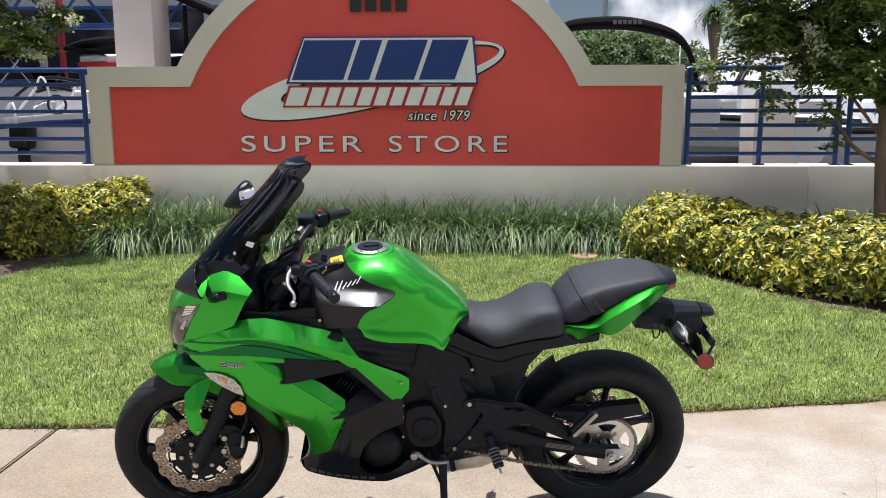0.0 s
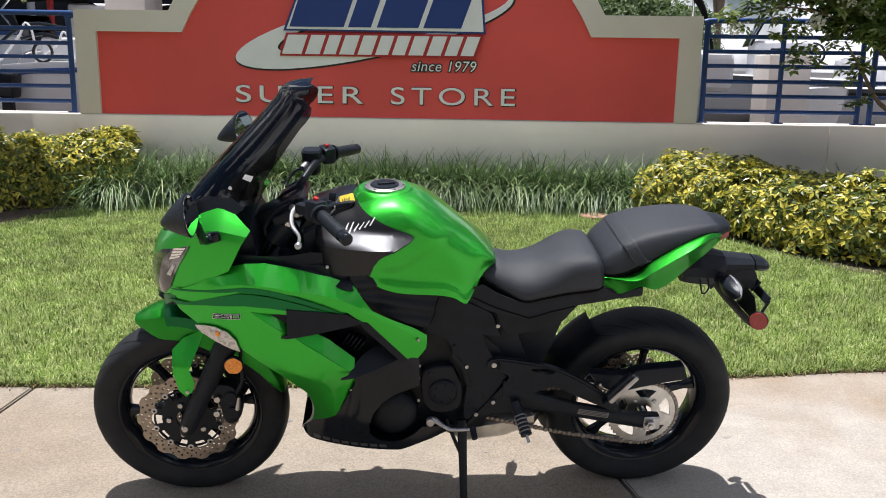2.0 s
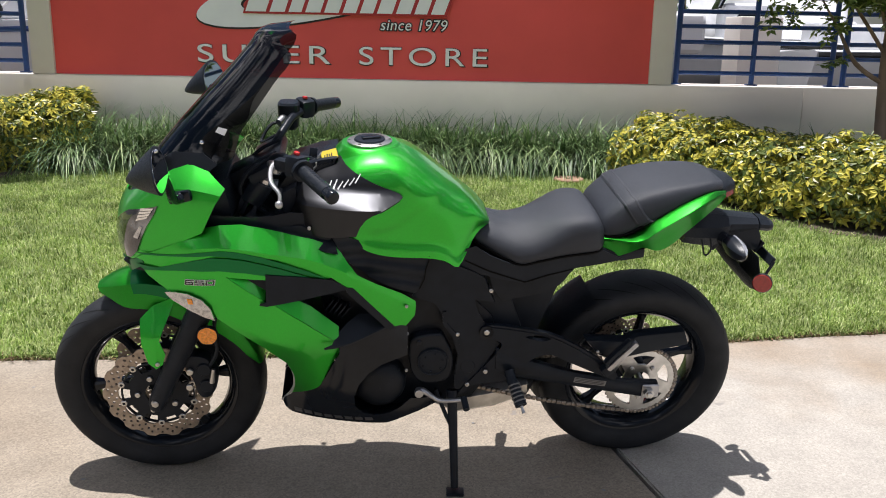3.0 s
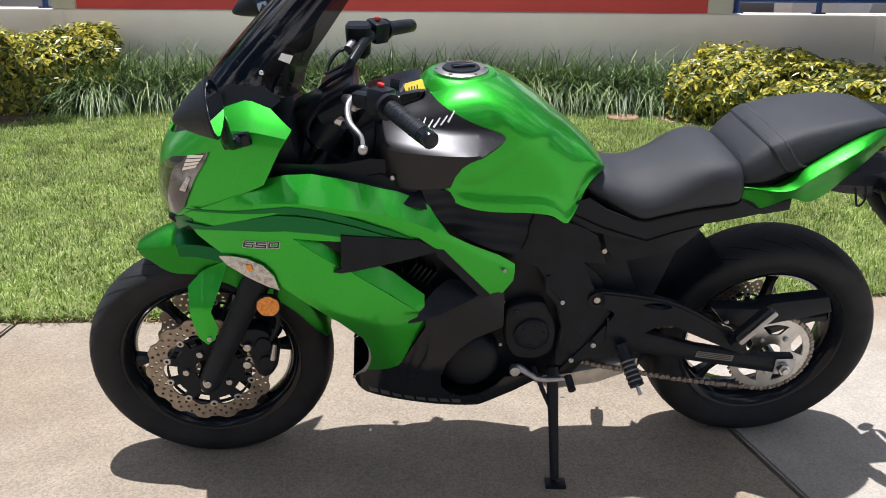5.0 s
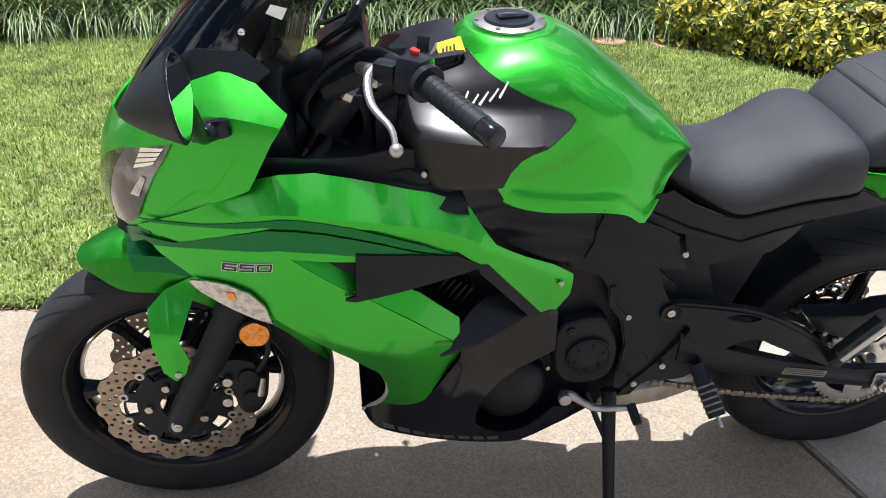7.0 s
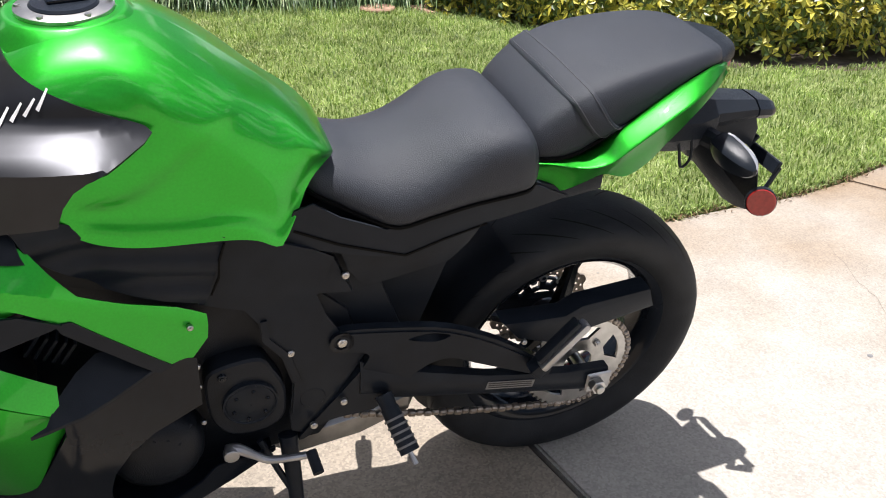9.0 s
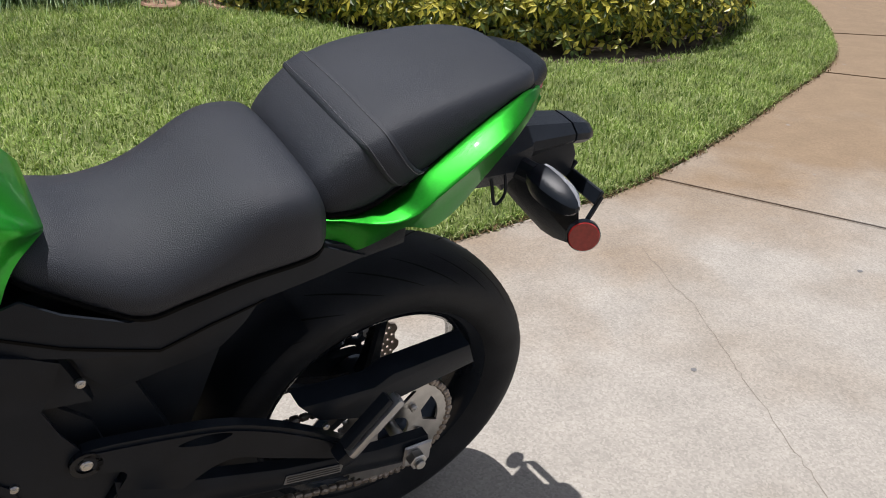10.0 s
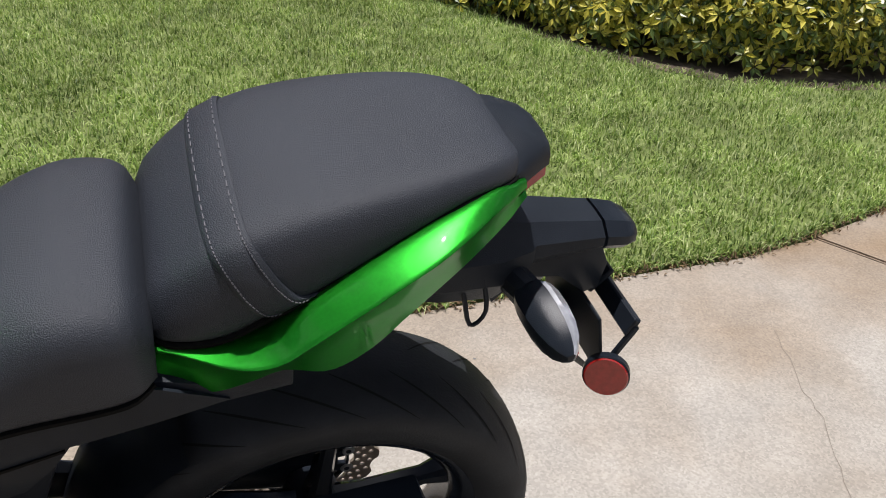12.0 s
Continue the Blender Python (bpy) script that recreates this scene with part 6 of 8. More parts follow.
        for k in range(8):
            bm = bmesh.new()
            p = a.lerp(b, 0.14 + 0.09 * k)
            tube(bm, [p - (b - a) * 0.012, p + (b - a) * 0.012], 0.0177, 16)
            part("rib", bm, BLACK_MATT, grip)
        bm = bmesh.new()
        tube(bm, [a.lerp(b, -0.05), a.lerp(b, 0.03)], 0.027, 20)
        part("flange", bm, BLACK_SATIN, grip)
        bm = bmesh.new()
        d = (b - a).normalized()
        tube(bm, [b, b + d * 0.026, b + d * 0.030], [0.0165, 0.0165, 0.012], 18, 2)
        part("bar_end", bm, BLACK_GLOSS, bar)
        bm = bmesh.new()
        box(bm, (0.042, 0.050, 0.052), Matrix.Translation(a.lerp(b, -0.24)) @ pose(0, 0, 0, 8 * s, 0, -32 * -s), 0.010)
        sw = part("switch_box", bm, BLACK_SATIN, bar, "black switch housing")
        bm = bmesh.new()
        box(bm, (0.013, 0.011, 0.008), Matrix.Translation(a.lerp(b, -0.30) + Vector((0.004, 0, 0.029))) @ pose(0, 0, 0, 0, 10, 30 * s), 0.003)
        part("red_switch", bm, RED_PLASTIC, sw, "red switch")
        bm = bmesh.new()
        tube(bm, [(0.376, 0.190 * s, 1.038 + up), (0.360, 0.212 * s, 1.028 + up), (0.362, 0.258 * s, 1.010 + up), (0.384, 0.305 * s, 0.998 + up), (0.387, 0.352 * s, 0.994 + up)], [0.0078, 0.0070, 0.0060, 0.0046, 0.0042], 10)
        lev = part("lever", bm, ALU, bar, "silver hand lever")
        bm = bmesh.new()
        bmesh.ops.create_uvsphere(bm, u_segments=14, v_segments=8, radius=0.0095, matrix=Matrix.Translation((0.387, 0.360 * s, 0.993 + up)))
        part("lever_ball", bm, ALU, lev)
        bm = bmesh.new()
        box(bm, (0.034, 0.028, 0.030), Matrix.Translation((0.386, 0.205 * s, 1.036 + up)) @ pose(0, 0, 0, 0, 0, 30 * s), 0.006)
        part("lever_clamp", bm, BLACK_SATIN, bar)
        bm = bmesh.new()
        tube(bm, [(0.352, 0.150 * s, 1.020 + up), (0.372, 0.196 * s, 1.030 + up)], [0.009, 0.012], 12)
        box(bm, (0.020, 0.030, 0.016), Matrix.Translation((0.373, 0.196 * s, 1.022 + up)) @ pose(0, 0, 0, 0, 12, 34 * s), 0.004)
        part("lever_perch", bm, ALU, lev, "bare aluminium lever perch")
    rings = []
    for z, r in ((1.005, 0.020), (1.015, 0.028), (1.060, 0.031), (1.078, 0.031), (1.084, 0.026)):
        rings.append([Vector((0.378 + r * math.copysign(abs(math.cos(a)) ** 0.6, math.cos(a)), 0.205 + r * math.copysign(abs(math.sin(a)) ** 0.6, math.sin(a)), z)) for a in (2 * math.pi * k / 20 for k in range(20))])
    bm = bmesh.new()
    loft(bm, rings)
    part("brake_reservoir", bm, BLACK_SATIN, bike, "black brake fluid reservoir")
    bm = bmesh.new()
    tag_m = pose(0.496, -0.066, 1.016, -42, -14, 6)
    box(bm, (0.042, 0.002, 0.027), tag_m, 0.0008, 1)
    tag = part("key_tag", bm, YELLOW, bike, "yellow key tag with a scrawl")
    for k in range(4):
        bm = bmesh.new()
        box(bm, (0.0028, 0.0006, 0.006 + 0.003 * (k % 2)), tag_m @ pose(-0.012 + 0.006 * k, -0.0014, -0.001, 0, 15, 0), 0.0)
        part("scrawl", bm, BLACK_SIGN, tag)
    bm = bmesh.new()
    lathe(bm, [(0.0005, 0), (0.017, 0), (0.017, 0.010), (0.013, 0.014), (0.0005, 0.014)], (0.452, -0.045, 0.992), 24, "z")
    lock = part("ignition_lock", bm, BLACK_SATIN, bike)
    for k, (dx, dz, turn) in enumerate(((0.0, 0.006, 8), (0.020, -0.004, 50), (0.013, -0.018, 75))):
        bm = bmesh.new()
        box(bm, (0.020, 0.003, 0.022), pose(0.455 + dx, -0.052 - 0.012 * k, 1.012 + dz, -20, turn, 20 * k), 0.0012)
        box(bm, (0.006, 0.002, 0.026), pose(0.455 + dx, -0.052 - 0.012 * k, 1.012 + dz, -20, turn, 20 * k) @ pose(0, 0, -0.022), 0.0006, 1)
        part("key", bm, STEEL if k else BLACK_SATIN, lock, "bare metal key" if k else "")
    for y0 in (-0.09, -0.06, 0.05):
        bm = bmesh.new()
        tube(bm, [(0.36, y0, 1.02), (0.30, y0 - 0.02, 0.99), (0.27, y0 - 0.02, 0.93), (0.34, y0, 0.86), (0.46, y0 * 0.8, 0.80)], 0.0055, 6)
        part("control_cable", bm, BLACK_MATT, bike)
    bm = bmesh.new()
    tube(bm, [(0.345, 0.12, 1.01), (0.30, 0.17, 0.975), (0.33, 0.20, 1.02), (0.39, 0.22, 1.02)], 0.005, 6)
    part("control_cable", bm, BLACK_MATT, bike)
    # the rear bodywork sits a little to the right of the middle
    for ob in bike.children:
        if ob.name.split(".")[0] in ("passenger_seat", "tail_fairing", "tail_cover", "tail_light", "under_tail", "rear_fender", "luggage_hook"):
            ob.location.y += 0.036 if ob.name.startswith("rear_fender") else 0.026
    return bike


motorcycle()


# ---- ground, driveway, lawn and bed ----
EDGE = [(-14, 0.15), (-9, 0.42), (-5, 0.72), (-2.6, 0.90), (-1.27, 0.995), (-0.85, 1.02), (0.19, 1.10), (1.2, 1.22), (1.96, 1.345), (2.5, 1.455), (3.01, 1.565), (3.93, 1.975), (4.77, 2.42), (5.3, 2.69), (5.77, 3.0), (6.25, 3.455), (6.7, 3.95), (7.03, 4.35), (8.3, 6.1), (10.5, 9.5)]
EDGE_LINE = [tuple(p) for p in rounded(EDGE, 5, closed=False)]
BED = [(-14, 3.2), (-6, 3.35), (-4, 3.5), (-2.95, 3.87), (-2.78, 4.55), (-2.46, 5.03), (-1.99, 5.22), (-1.07, 5.38), (0.13, 5.42), (1.3, 5.42), (2.25, 5.30), (2.58, 4.95), (2.75, 4.35), (3.02, 3.80), (3.35, 3.42), (3.75, 3.18), (4.2, 3.12), (4.7, 3.20), (5.4, 3.60), (6.0, 4.2), (6.5, 5.2), (6.9, 6.6)]
BED_LINE = [tuple(p) for p in rounded(BED, 4, closed=False)]
WALL_Y = 5.73


def line_y(line, x):
    return float(np.interp(x, [p[0] for p in line], [p[1] for p in line]))


def lawn_z(x, y):
    return 0.018 + 0.085 * step_up(y - line_y(EDGE_LINE, x), 0.0, 3.4) + 0.006 * noise.noise((x * 0.9, y * 0.9, 0))


bm = bmesh.new()
verts = []
N = 24
for i in range(N + 1):
    for j in range(N + 1):
        fx, fy = 2 * i / N - 1, 2 * j / N - 1
        verts.append(bm.verts.new((1500 * math.copysign(abs(fx) ** 3, fx), 1500 * math.copysign(abs(fy) ** 3, fy) + 2, -0.06)))
for i in range(N):
    for j in range(N):
        bm.faces.new((verts[i * (N + 1) + j], verts[(i + 1) * (N + 1) + j], verts[(i + 1) * (N + 1) + j + 1], verts[i * (N + 1) + j + 1]))
thing("ground", bm, ASPHALT, "grey asphalt yard all round the driveway", "ground", kind="structure")

# concrete slabs between radial joints
drive = holder("driveway", "pale weathered concrete driveway with dark joints", "driveway", kind="structure")
JOINTS = [((-7.5, 0.55), (-7.9, -8)), ((-5.3, 0.70), (-5.6, -8)), ((-3.15, 0.86), (-3.35, -8)), ((-1.0, 1.01), (-1.09, -8)), ((1.155, 1.21), (3.45, -8)), ((3.16, 1.64), (9.4, -7.6)), ((5.32, 2.70), (15.5, -7.0)), ((6.35, 3.56), (20, -4.0)), ((7.6, 5.1), (24, 2.5)), ((9.6, 8.1), (26, 8))]
bm = bmesh.new()
pts = [(x, y - 0.01) for x, y in EDGE_LINE if x > -7.4] + [(26, 8), (24, 2.5), (20, -4), (15.5, -7), (9.4, -7.6), (3.4, -8), (-7.9, -8)]
bm.faces.new([bm.verts.new((x, y, -0.030)) for x, y in pts])
part("joint_bed", bm, JOINT, drive, "dark dirt in the joints")
for (a, c), (b, d) in zip(JOINTS, JOINTS[1:]):
    g = 0.007
    top = [(x, y) for x, y in EDGE_LINE if a[0] + g < x < b[0] - g]
    top = [(a[0] + g, line_y(EDGE_LINE, a[0] + g))] + top + [(b[0] - g, line_y(EDGE_LINE, b[0] - g))]
    outline = [(c[0] + g, c[1]), *top, (d[0] - g, d[1])]
    bm = bmesh.new()
    lo = [bm.verts.new((x, y - 0.012 * (0 < i < len(outline) - 1), -0.05)) for i, (x, y) in enumerate(outline)]
    hi = [bm.verts.new((x, y - 0.012 * (0 < i < len(outline) - 1), 0.0)) for i, (x, y) in enumerate(outline)]
    f = bm.faces.new(hi)
    bm.faces.new(lo[::-1])
    for i in range(len(lo)):
        j = (i + 1) % len(lo)
        bm.faces.new((lo[i], lo[j], hi[j], hi[i]))
    bmesh.ops.bevel(bm, geom=list(f.edges), offset=0.006, segments=2, affect="EDGES")
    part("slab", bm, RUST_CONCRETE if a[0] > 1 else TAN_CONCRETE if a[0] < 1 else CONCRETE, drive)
rng = random.Random(4)
bm = bmesh.new()
line = [(2.70, 1.10), (2.62, 0.85), (2.60, 0.74), (2.50, 0.50), (2.46, 0.39), (2.36, 0.14), (2.32, 0.02), (2.20, -0.30), (2.17, -0.55)]
pts = []
for i in range(len(line) - 1):
    for k in range(6):
        p = Vector(line[i]).lerp(Vector(line[i + 1]), k / 6)
        pts.append((p.x + rng.uniform(-0.006, 0.006), p.y, rng.uniform(0.0005, 0.0013)))
rows = [[bm.verts.new((x - w, y, 0.0008)), bm.verts.new((x + w, y, 0.0008))] for x, y, w in pts]
for a, b in zip(rows, rows[1:]):
    bm.faces.new((a[0], a[1], b[1], b[0]))
part("crack", bm, CRACK, drive, "hairline crack")
for k in range(60):
    x, y = rng.uniform(-1.6, 4.2), rng.uniform(-1.2, 1.1)
    if y > line_y(EDGE_LINE, x) - 0.1:
        continue
    r = rng.uniform(0.003, 0.010) if k > 9 else rng.uniform(0.010, 0.020)
    bm = bmesh.new()
    bm.faces.new([bm.verts.new((x + r * rng.uniform(0.7, 1.2) * math.cos(a), y + r * rng.uniform(0.6, 1.0) * math.sin(a), 0.0010 + 0.0001 * (k % 5))) for a in (2 * math.pi * i / 9 for i in range(9))])
    part("stain", bm, LABEL, drive)

# lawn body and soil edge
bm = bmesh.new()
xs = [-9 + 0.15 * i for i in range(120)]
rows = []
for x in xs:
    y0, y1 = line_y(EDGE_LINE, x) + 0.005, max(line_y(BED_LINE, x), line_y(EDGE_LINE, x) + 0.02) if x < 6.9 else line_y(EDGE_LINE, x) + 2
    rows.append([Vector((x, y0, -0.05)), Vector((x, y0 + 0.012, 0.006))] + [Vector((x, y0 + 0.03 + (y1 - y0 - 0.03) * j / 22, lawn_z(x, y0 + 0.03 + (y1 - y0 - 0.03) * j / 22) - 0.004)) for j in range(23)])
loft(bm, rows, closed=False)
thing("lawn", bm, THATCH, "mown green lawn rising gently to the planting bed", "lawn", kind="structure")
bm = bmesh.new()
rows = []
for x in xs:
    y0 = line_y(BED_LINE, x) if x < 6.9 else 6.0
    rows.append([Vector((x, y0 - 0.04 + (7.2 - y0) * j / 12, lawn_z(x, y0) - 0.006 + 0.012 * noise.noise((x * 3, (y0 + j) * 3, 1)) + 0.01 * min(j, 2))) for j in range(13)])
loft(bm, rows, closed=False)
thing("planting_bed", bm, SOIL, "bare brown soil of the planting bed", "planting bed", kind="structure")


def blades(name, roots, length, width, lean, material, seg=2, droop=0.0, curl=1.0, seed=1):
    """Many thin leaves from their roots: each bends over in a direction of its own."""
    g = np.random.default_rng(seed)
    n = len(roots)
    roots = np.asarray(roots, float)
    ang = g.uniform(0, 2 * np.pi, n)
    L = length * g.uniform(0.55, 1.25, n)
    W = width * g.uniform(0.7, 1.3, n)
    T = lean * g.uniform(0.25, 1.3, n)
    d = np.stack([np.cos(ang), np.sin(ang), 0 * ang], 1)
    side = np.stack([-np.sin(ang), np.cos(ang), 0 * ang], 1)
    rows = []
    for s in range(seg + 1):
        f = s / seg
        bend = T * f**curl
        x = L * f * np.sin(bend)
        z = L * f * np.cos(bend) - droop * L * f**2
        c = roots + d * x[:, None] + np.array([0, 0, 1.0]) * z[:, None]
        w = W * (1 - f**1.6) if s else W * 0.8
        rows.append((c - side * (w / 2)[:, None], c + side * (w / 2)[:, None]))
    per = 2 * seg + 1
    v = np.empty((n, per, 3))
    for s in range(seg):
        v[:, 2 * s], v[:, 2 * s + 1] = rows[s]
    v[:, -1] = rows[seg][0]
    faces = []
    base = (np.arange(n) * per)[:, None]
    for s in range(seg - 1):
        faces.append(np.concatenate([base + 2 * s, base + 2 * s + 1, base + 2 * s + 3], 1))
        faces.append(np.concatenate([base + 2 * s, base + 2 * s + 3, base + 2 * s + 2], 1))
    faces.append(np.concatenate([base + 2 * seg - 2, base + 2 * seg - 1, base + 2 * seg], 1))
    return raw(name, v.reshape(-1, 3).tolist(), np.concatenate(faces).tolist(), material)


g = np.random.default_rng(11)
gx, gy = g.uniform(-5.2, 8.0, 620000), g.uniform(0.6, 6.0, 620000)
ge = np.interp(gx, [p[0] for p in EDGE_LINE], [p[1] for p in EDGE_LINE]) + 0.015
gb = np.where(gx < 6.9, np.interp(gx, [p[0] for p in BED_LINE], [p[1] for p in BED_LINE]) + 0.04, 9.0)
ok = (gy > ge) & (gy < gb)
roots = []
for x, y, b in zip(gx[ok], gy[ok], gb[ok]):
    if g.uniform() < 0.84 + 0.5 * noise.noise((x * 1.3, y * 2.6, 5)) + 0.25 * noise.noise((x * 6, y * 6, 2)) - 0.5 * (b - y < 0.18) * g.uniform():
        roots.append((x, y, lawn_z(x, y) - 0.006))
tagged(blades("grass", roots, 0.044, 0.0060, 1.05, GRASS, 2, 0.0, 0.8, 3), "short coarse green lawn grass", "grass", kind="stuff")
edge_roots = []
for x in g.uniform(-3.5, 8.0, 9000):
    edge_roots.append((x, line_y(EDGE_LINE, x) + g.uniform(0.0, 0.03), 0.004))
tagged(blades("edge_grass", edge_roots, 0.040, 0.006, 1.5, GRASS, 2, 0.0, 0.7, 5), "ragged grass along the trimmed lawn edge", "grass", kind="stuff")
litter = []
for x in g.uniform(-3.5, 8.0, 5000):
    litter.append((x, line_y(EDGE_LINE, x) + g.normal(0.0, 0.016), 0.006))
DRY = leaf_mat("dry_thatch", [(0.10, 0.06, 0.03), (0.20, 0.13, 0.06), (0.06, 0.04, 0.025)], 0.9, 0.1)
tagged(blades("edge_litter", litter, 0.022, 0.006, 1.9, DRY, 2, 0.0, 0.4, 6), "brown dead grass along the driveway edge", "leaf litter", kind="stuff")

for x, y in ((-2.257, 5.12), (1.883, 5.02)):
    bm = bmesh.new()
    lathe(bm, [(0.001, 0), (0.125, 0), (0.128, 0.012), (0.120, 0.022), (0.105, 0.024), (0.100, 0.020), (0.001, 0.020)], (x, y, lawn_z(x, y) + 0.004), 36, "z")
    thing("valve_cover", bm, TERRACOTTA, "round faded irrigation valve cover set in the lawn", "valve cover", "valve covers")
bm = bmesh.new()
box(bm, (0.42, 0.30, 0.05), pose(2.36, 5.02, 0.095, 0, 0, 20), 0.02)
thing("paver", bm, TERRACOTTA, "faded pink paver lying at the bed edge", "paver")

# unseen wall added behind the camera: bounces light and cuts off low sky
bm = bmesh.new()
box(bm, (70, 0.4, 4.6), pose(2, -17.0, 2.24), 0.02)
thing("wall_south", bm, UNSEEN_WALL, "plain grey wall, unseen, added across the yard to shape the light", "wall", kind="structure")

# ---- wall and sign ----
CX, CZ, R_IN, R_OUT = -0.01, 0.757, 2.080, 2.270


def arch(r, x0, z0, z1, zmin):
    """Outline of a stepped panel under a round arch: half width x0, shoulder z1, foot zmin."""
    a0 = math.asin((z1 - CZ) / r)
    pts = [(-x0, zmin), (-x0, z1)]
    pts += [(CX + r * math.cos(a), CZ + r * math.sin(a)) for a in (math.pi - a0 - (math.pi - 2 * a0) * k / 48 for k in range(49))]
    return pts + [(x0 - 0.03, z1), (x0 - 0.03, zmin)]


wall = holder("wall_sign", "beige stucco boundary wall with a red arched sign panel", "wall", kind="structure")
bm = bmesh.new()
ring_plate(bm, arch(R_OUT, 2.90, None, 1.832, 0.88), [arch(R_IN, 2.700, None, 1.638, 0.881)[::-1]], WALL_Y, WALL_Y + 0.30)
part("sign_frame", bm, STUCCO, wall, "beige stucco sign surround", 30)
bm = bmesh.new()
prism(bm, arch(R_IN + 0.01, 2.705, None, 1.643, 0.87), WALL_Y + 0.035, WALL_Y + 0.27, 0)
part("sign_panel", bm, RED_STUCCO, wall, "dull red painted sign panel", 30)
for x0, x1 in ((-9.0, 4.085), (4.095, 9.5)):
    bm = bmesh.new()
    box(bm, (x1 - x0, 0.34, 1.0), pose((x0 + x1) / 2, WALL_Y + 0.165 + (0.03 if x0 > 0 else 0), 0.378), 0.012)
    part("low_wall", bm, STUCCO, wall)


def on_wall(x, z, y=WALL_Y + 0.035):
    return Matrix.Translation((x, y, z)) @ pose(0, 0, 0, 90, 0, 0)


def shape(name, outline, y0, y1, material, parent, holes=(), label=""):
    bm = bmesh.new()
    ring_plate(bm, outline, holes, y0, y1)
    return part(name, bm, material, parent, label, 30)


FACE = WALL_Y + 0.035
logo = holder("sign_emblem", "blue, white and silver emblem mounted on the red panel", "sign")


def swoosh(cx_, cz_, rx, rz, n=72):
    t = radians(12.5)
    out = []
    for k in range(n):
        a = 2 * math.pi * k / n
        x, z = rx * math.cos(a), rz * math.sin(a)
        out.append((cx_ + x * math.cos(t) - z * math.sin(t), cz_ + x * math.sin(t) + z * math.cos(t)))
    return out


shape("swoosh", swoosh(-0.12, 1.69, 1.31, 0.250), FACE - 0.02, FACE - 0.004, GREY_SIGN, logo, [swoosh(0.055, 1.745, 1.085, 0.165)], "silver ring shape")
shape("swoosh_edge", swoosh(-0.115, 1.680, 1.325, 0.256), FACE - 0.004, FACE - 0.001, BLACK_SIGN, logo, [swoosh(0.06, 1.735, 1.07, 0.155)])


def slant(x0, x1, z0, z1, grow=0.0):
    s = (z1 - z0) * 0.36
    return [(x0 - grow, z0 - grow), (x1 + grow, z0 - grow), (x1 + s + grow, z1 + grow), (x0 + s - grow, z1 + grow)]


shape("backing", [(-0.945, 1.665), (0.915, 1.655), (0.875, 2.105), (-0.765, 2.105)], FACE - 0.034, FACE - 0.021, BLUE_SIGN, logo, label="dark blue backing board")
shape("white_board", [(-0.915, 1.680), (0.895, 1.672), (0.855, 2.092), (-0.755, 2.092)], FACE - 0.041, FACE - 0.034, WHITE_PAINT, logo, label="white board")
for x0, x1 in ((-0.885, -0.385), (-0.345, -0.135), (-0.080, 0.300), (0.345, 0.690)):
    shape("block", slant(x0, x1, 1.700, 2.072), FACE - 0.047, FACE - 0.041, BLUE_SIGN, logo, label="blue slanted block")
x0 = -0.972
for k, w in enumerate((0.21, 0.165, 0.145, 0.165, 0.16, 0.15, 0.15, 0.165, 0.16, 0.145, 0.15)):
    w *= 1.80 / 1.765
    shape("bar_edge", slant(x0 + 0.002, x0 + w - 0.012, 1.452, 1.632, 0.014), FACE - 0.036 - 0.0002 * k, FACE - 0.022, RED_SIGN, logo)
    shape("bar", slant(x0 + 0.012, x0 + w - 0.022, 1.456, 1.628), FACE - 0.044, FACE - 0.0385, WHITE_PAINT, logo, label="white slanted bar")
    x0 += w
words = holder("sign_lettering", "raised silver capital letters on the red panel", "sign lettering")


def fitted_word(name, text, x0, x1, z0, z1, y, material, parent, label, depth, space, bold=0.0, lean_=0.0):
    """Lettering stretched to fill a rectangle on the wall."""
    ob = lettering(name, text, 0.2, Matrix.Identity(4), material, parent, label, depth, lean_, space, bold)
    xs_, ys_ = [v.co.x for v in ob.data.vertices], [v.co.y for v in ob.data.vertices]
    sx, sy = (x1 - x0) / (max(xs_) - min(xs_)), (z1 - z0) / (max(ys_) - min(ys_))
    ob.matrix_basis = on_wall(x0 - min(xs_) * sx, z0 - min(ys_) * sy, y) @ Matrix.Diagonal((sx, sy, 1, 1))
    return ob


for txt, a, b in (("SUPER", -1.407, -0.216), ("STORE", 0.047, 1.199)):
    fitted_word("word", txt, a, b, 1.008, 1.166, FACE - 0.012, GREY_SIGN, words, "silver capital letters", 0.012, 1.30, 0.0)
    fitted_word("word_edge", txt, a - 0.006, b + 0.014, 0.998, 1.170, FACE - 0.004, BLACK_SIGN, words, "", 0.004, 1.30, 0.002)
since = holder("sign_date", "small white words with black edging on the red panel", "sign lettering")
lettering("word", "since 1979", 0.135, on_wall(0.53, 1.315, FACE - 0.014) @ Matrix.Diagonal((0.98, 1, 1, 1)), WHITE_PAINT, since, "white italic words", 0.003, 0.2, 1.05)
lettering("word_edge", "since 1979", 0.135, on_wall(0.53, 1.315, FACE - 0.006) @ Matrix.Diagonal((0.98, 1, 1, 1)), BLACK_SIGN, since, "", 0.005, 0.2, 1.05, 0.010)
numbers = holder("number_plaque", "black number bars on the red arch", "sign")
for k in range(4):
    shape("bar", [(-0.31 + 0.145 * k, 2.34), (-0.205 + 0.145 * k, 2.34), (-0.205 + 0.145 * k, 2.53), (-0.31 + 0.145 * k, 2.53)], FACE - 0.03, FACE - 0.004, BLACK_SIGN, numbers)

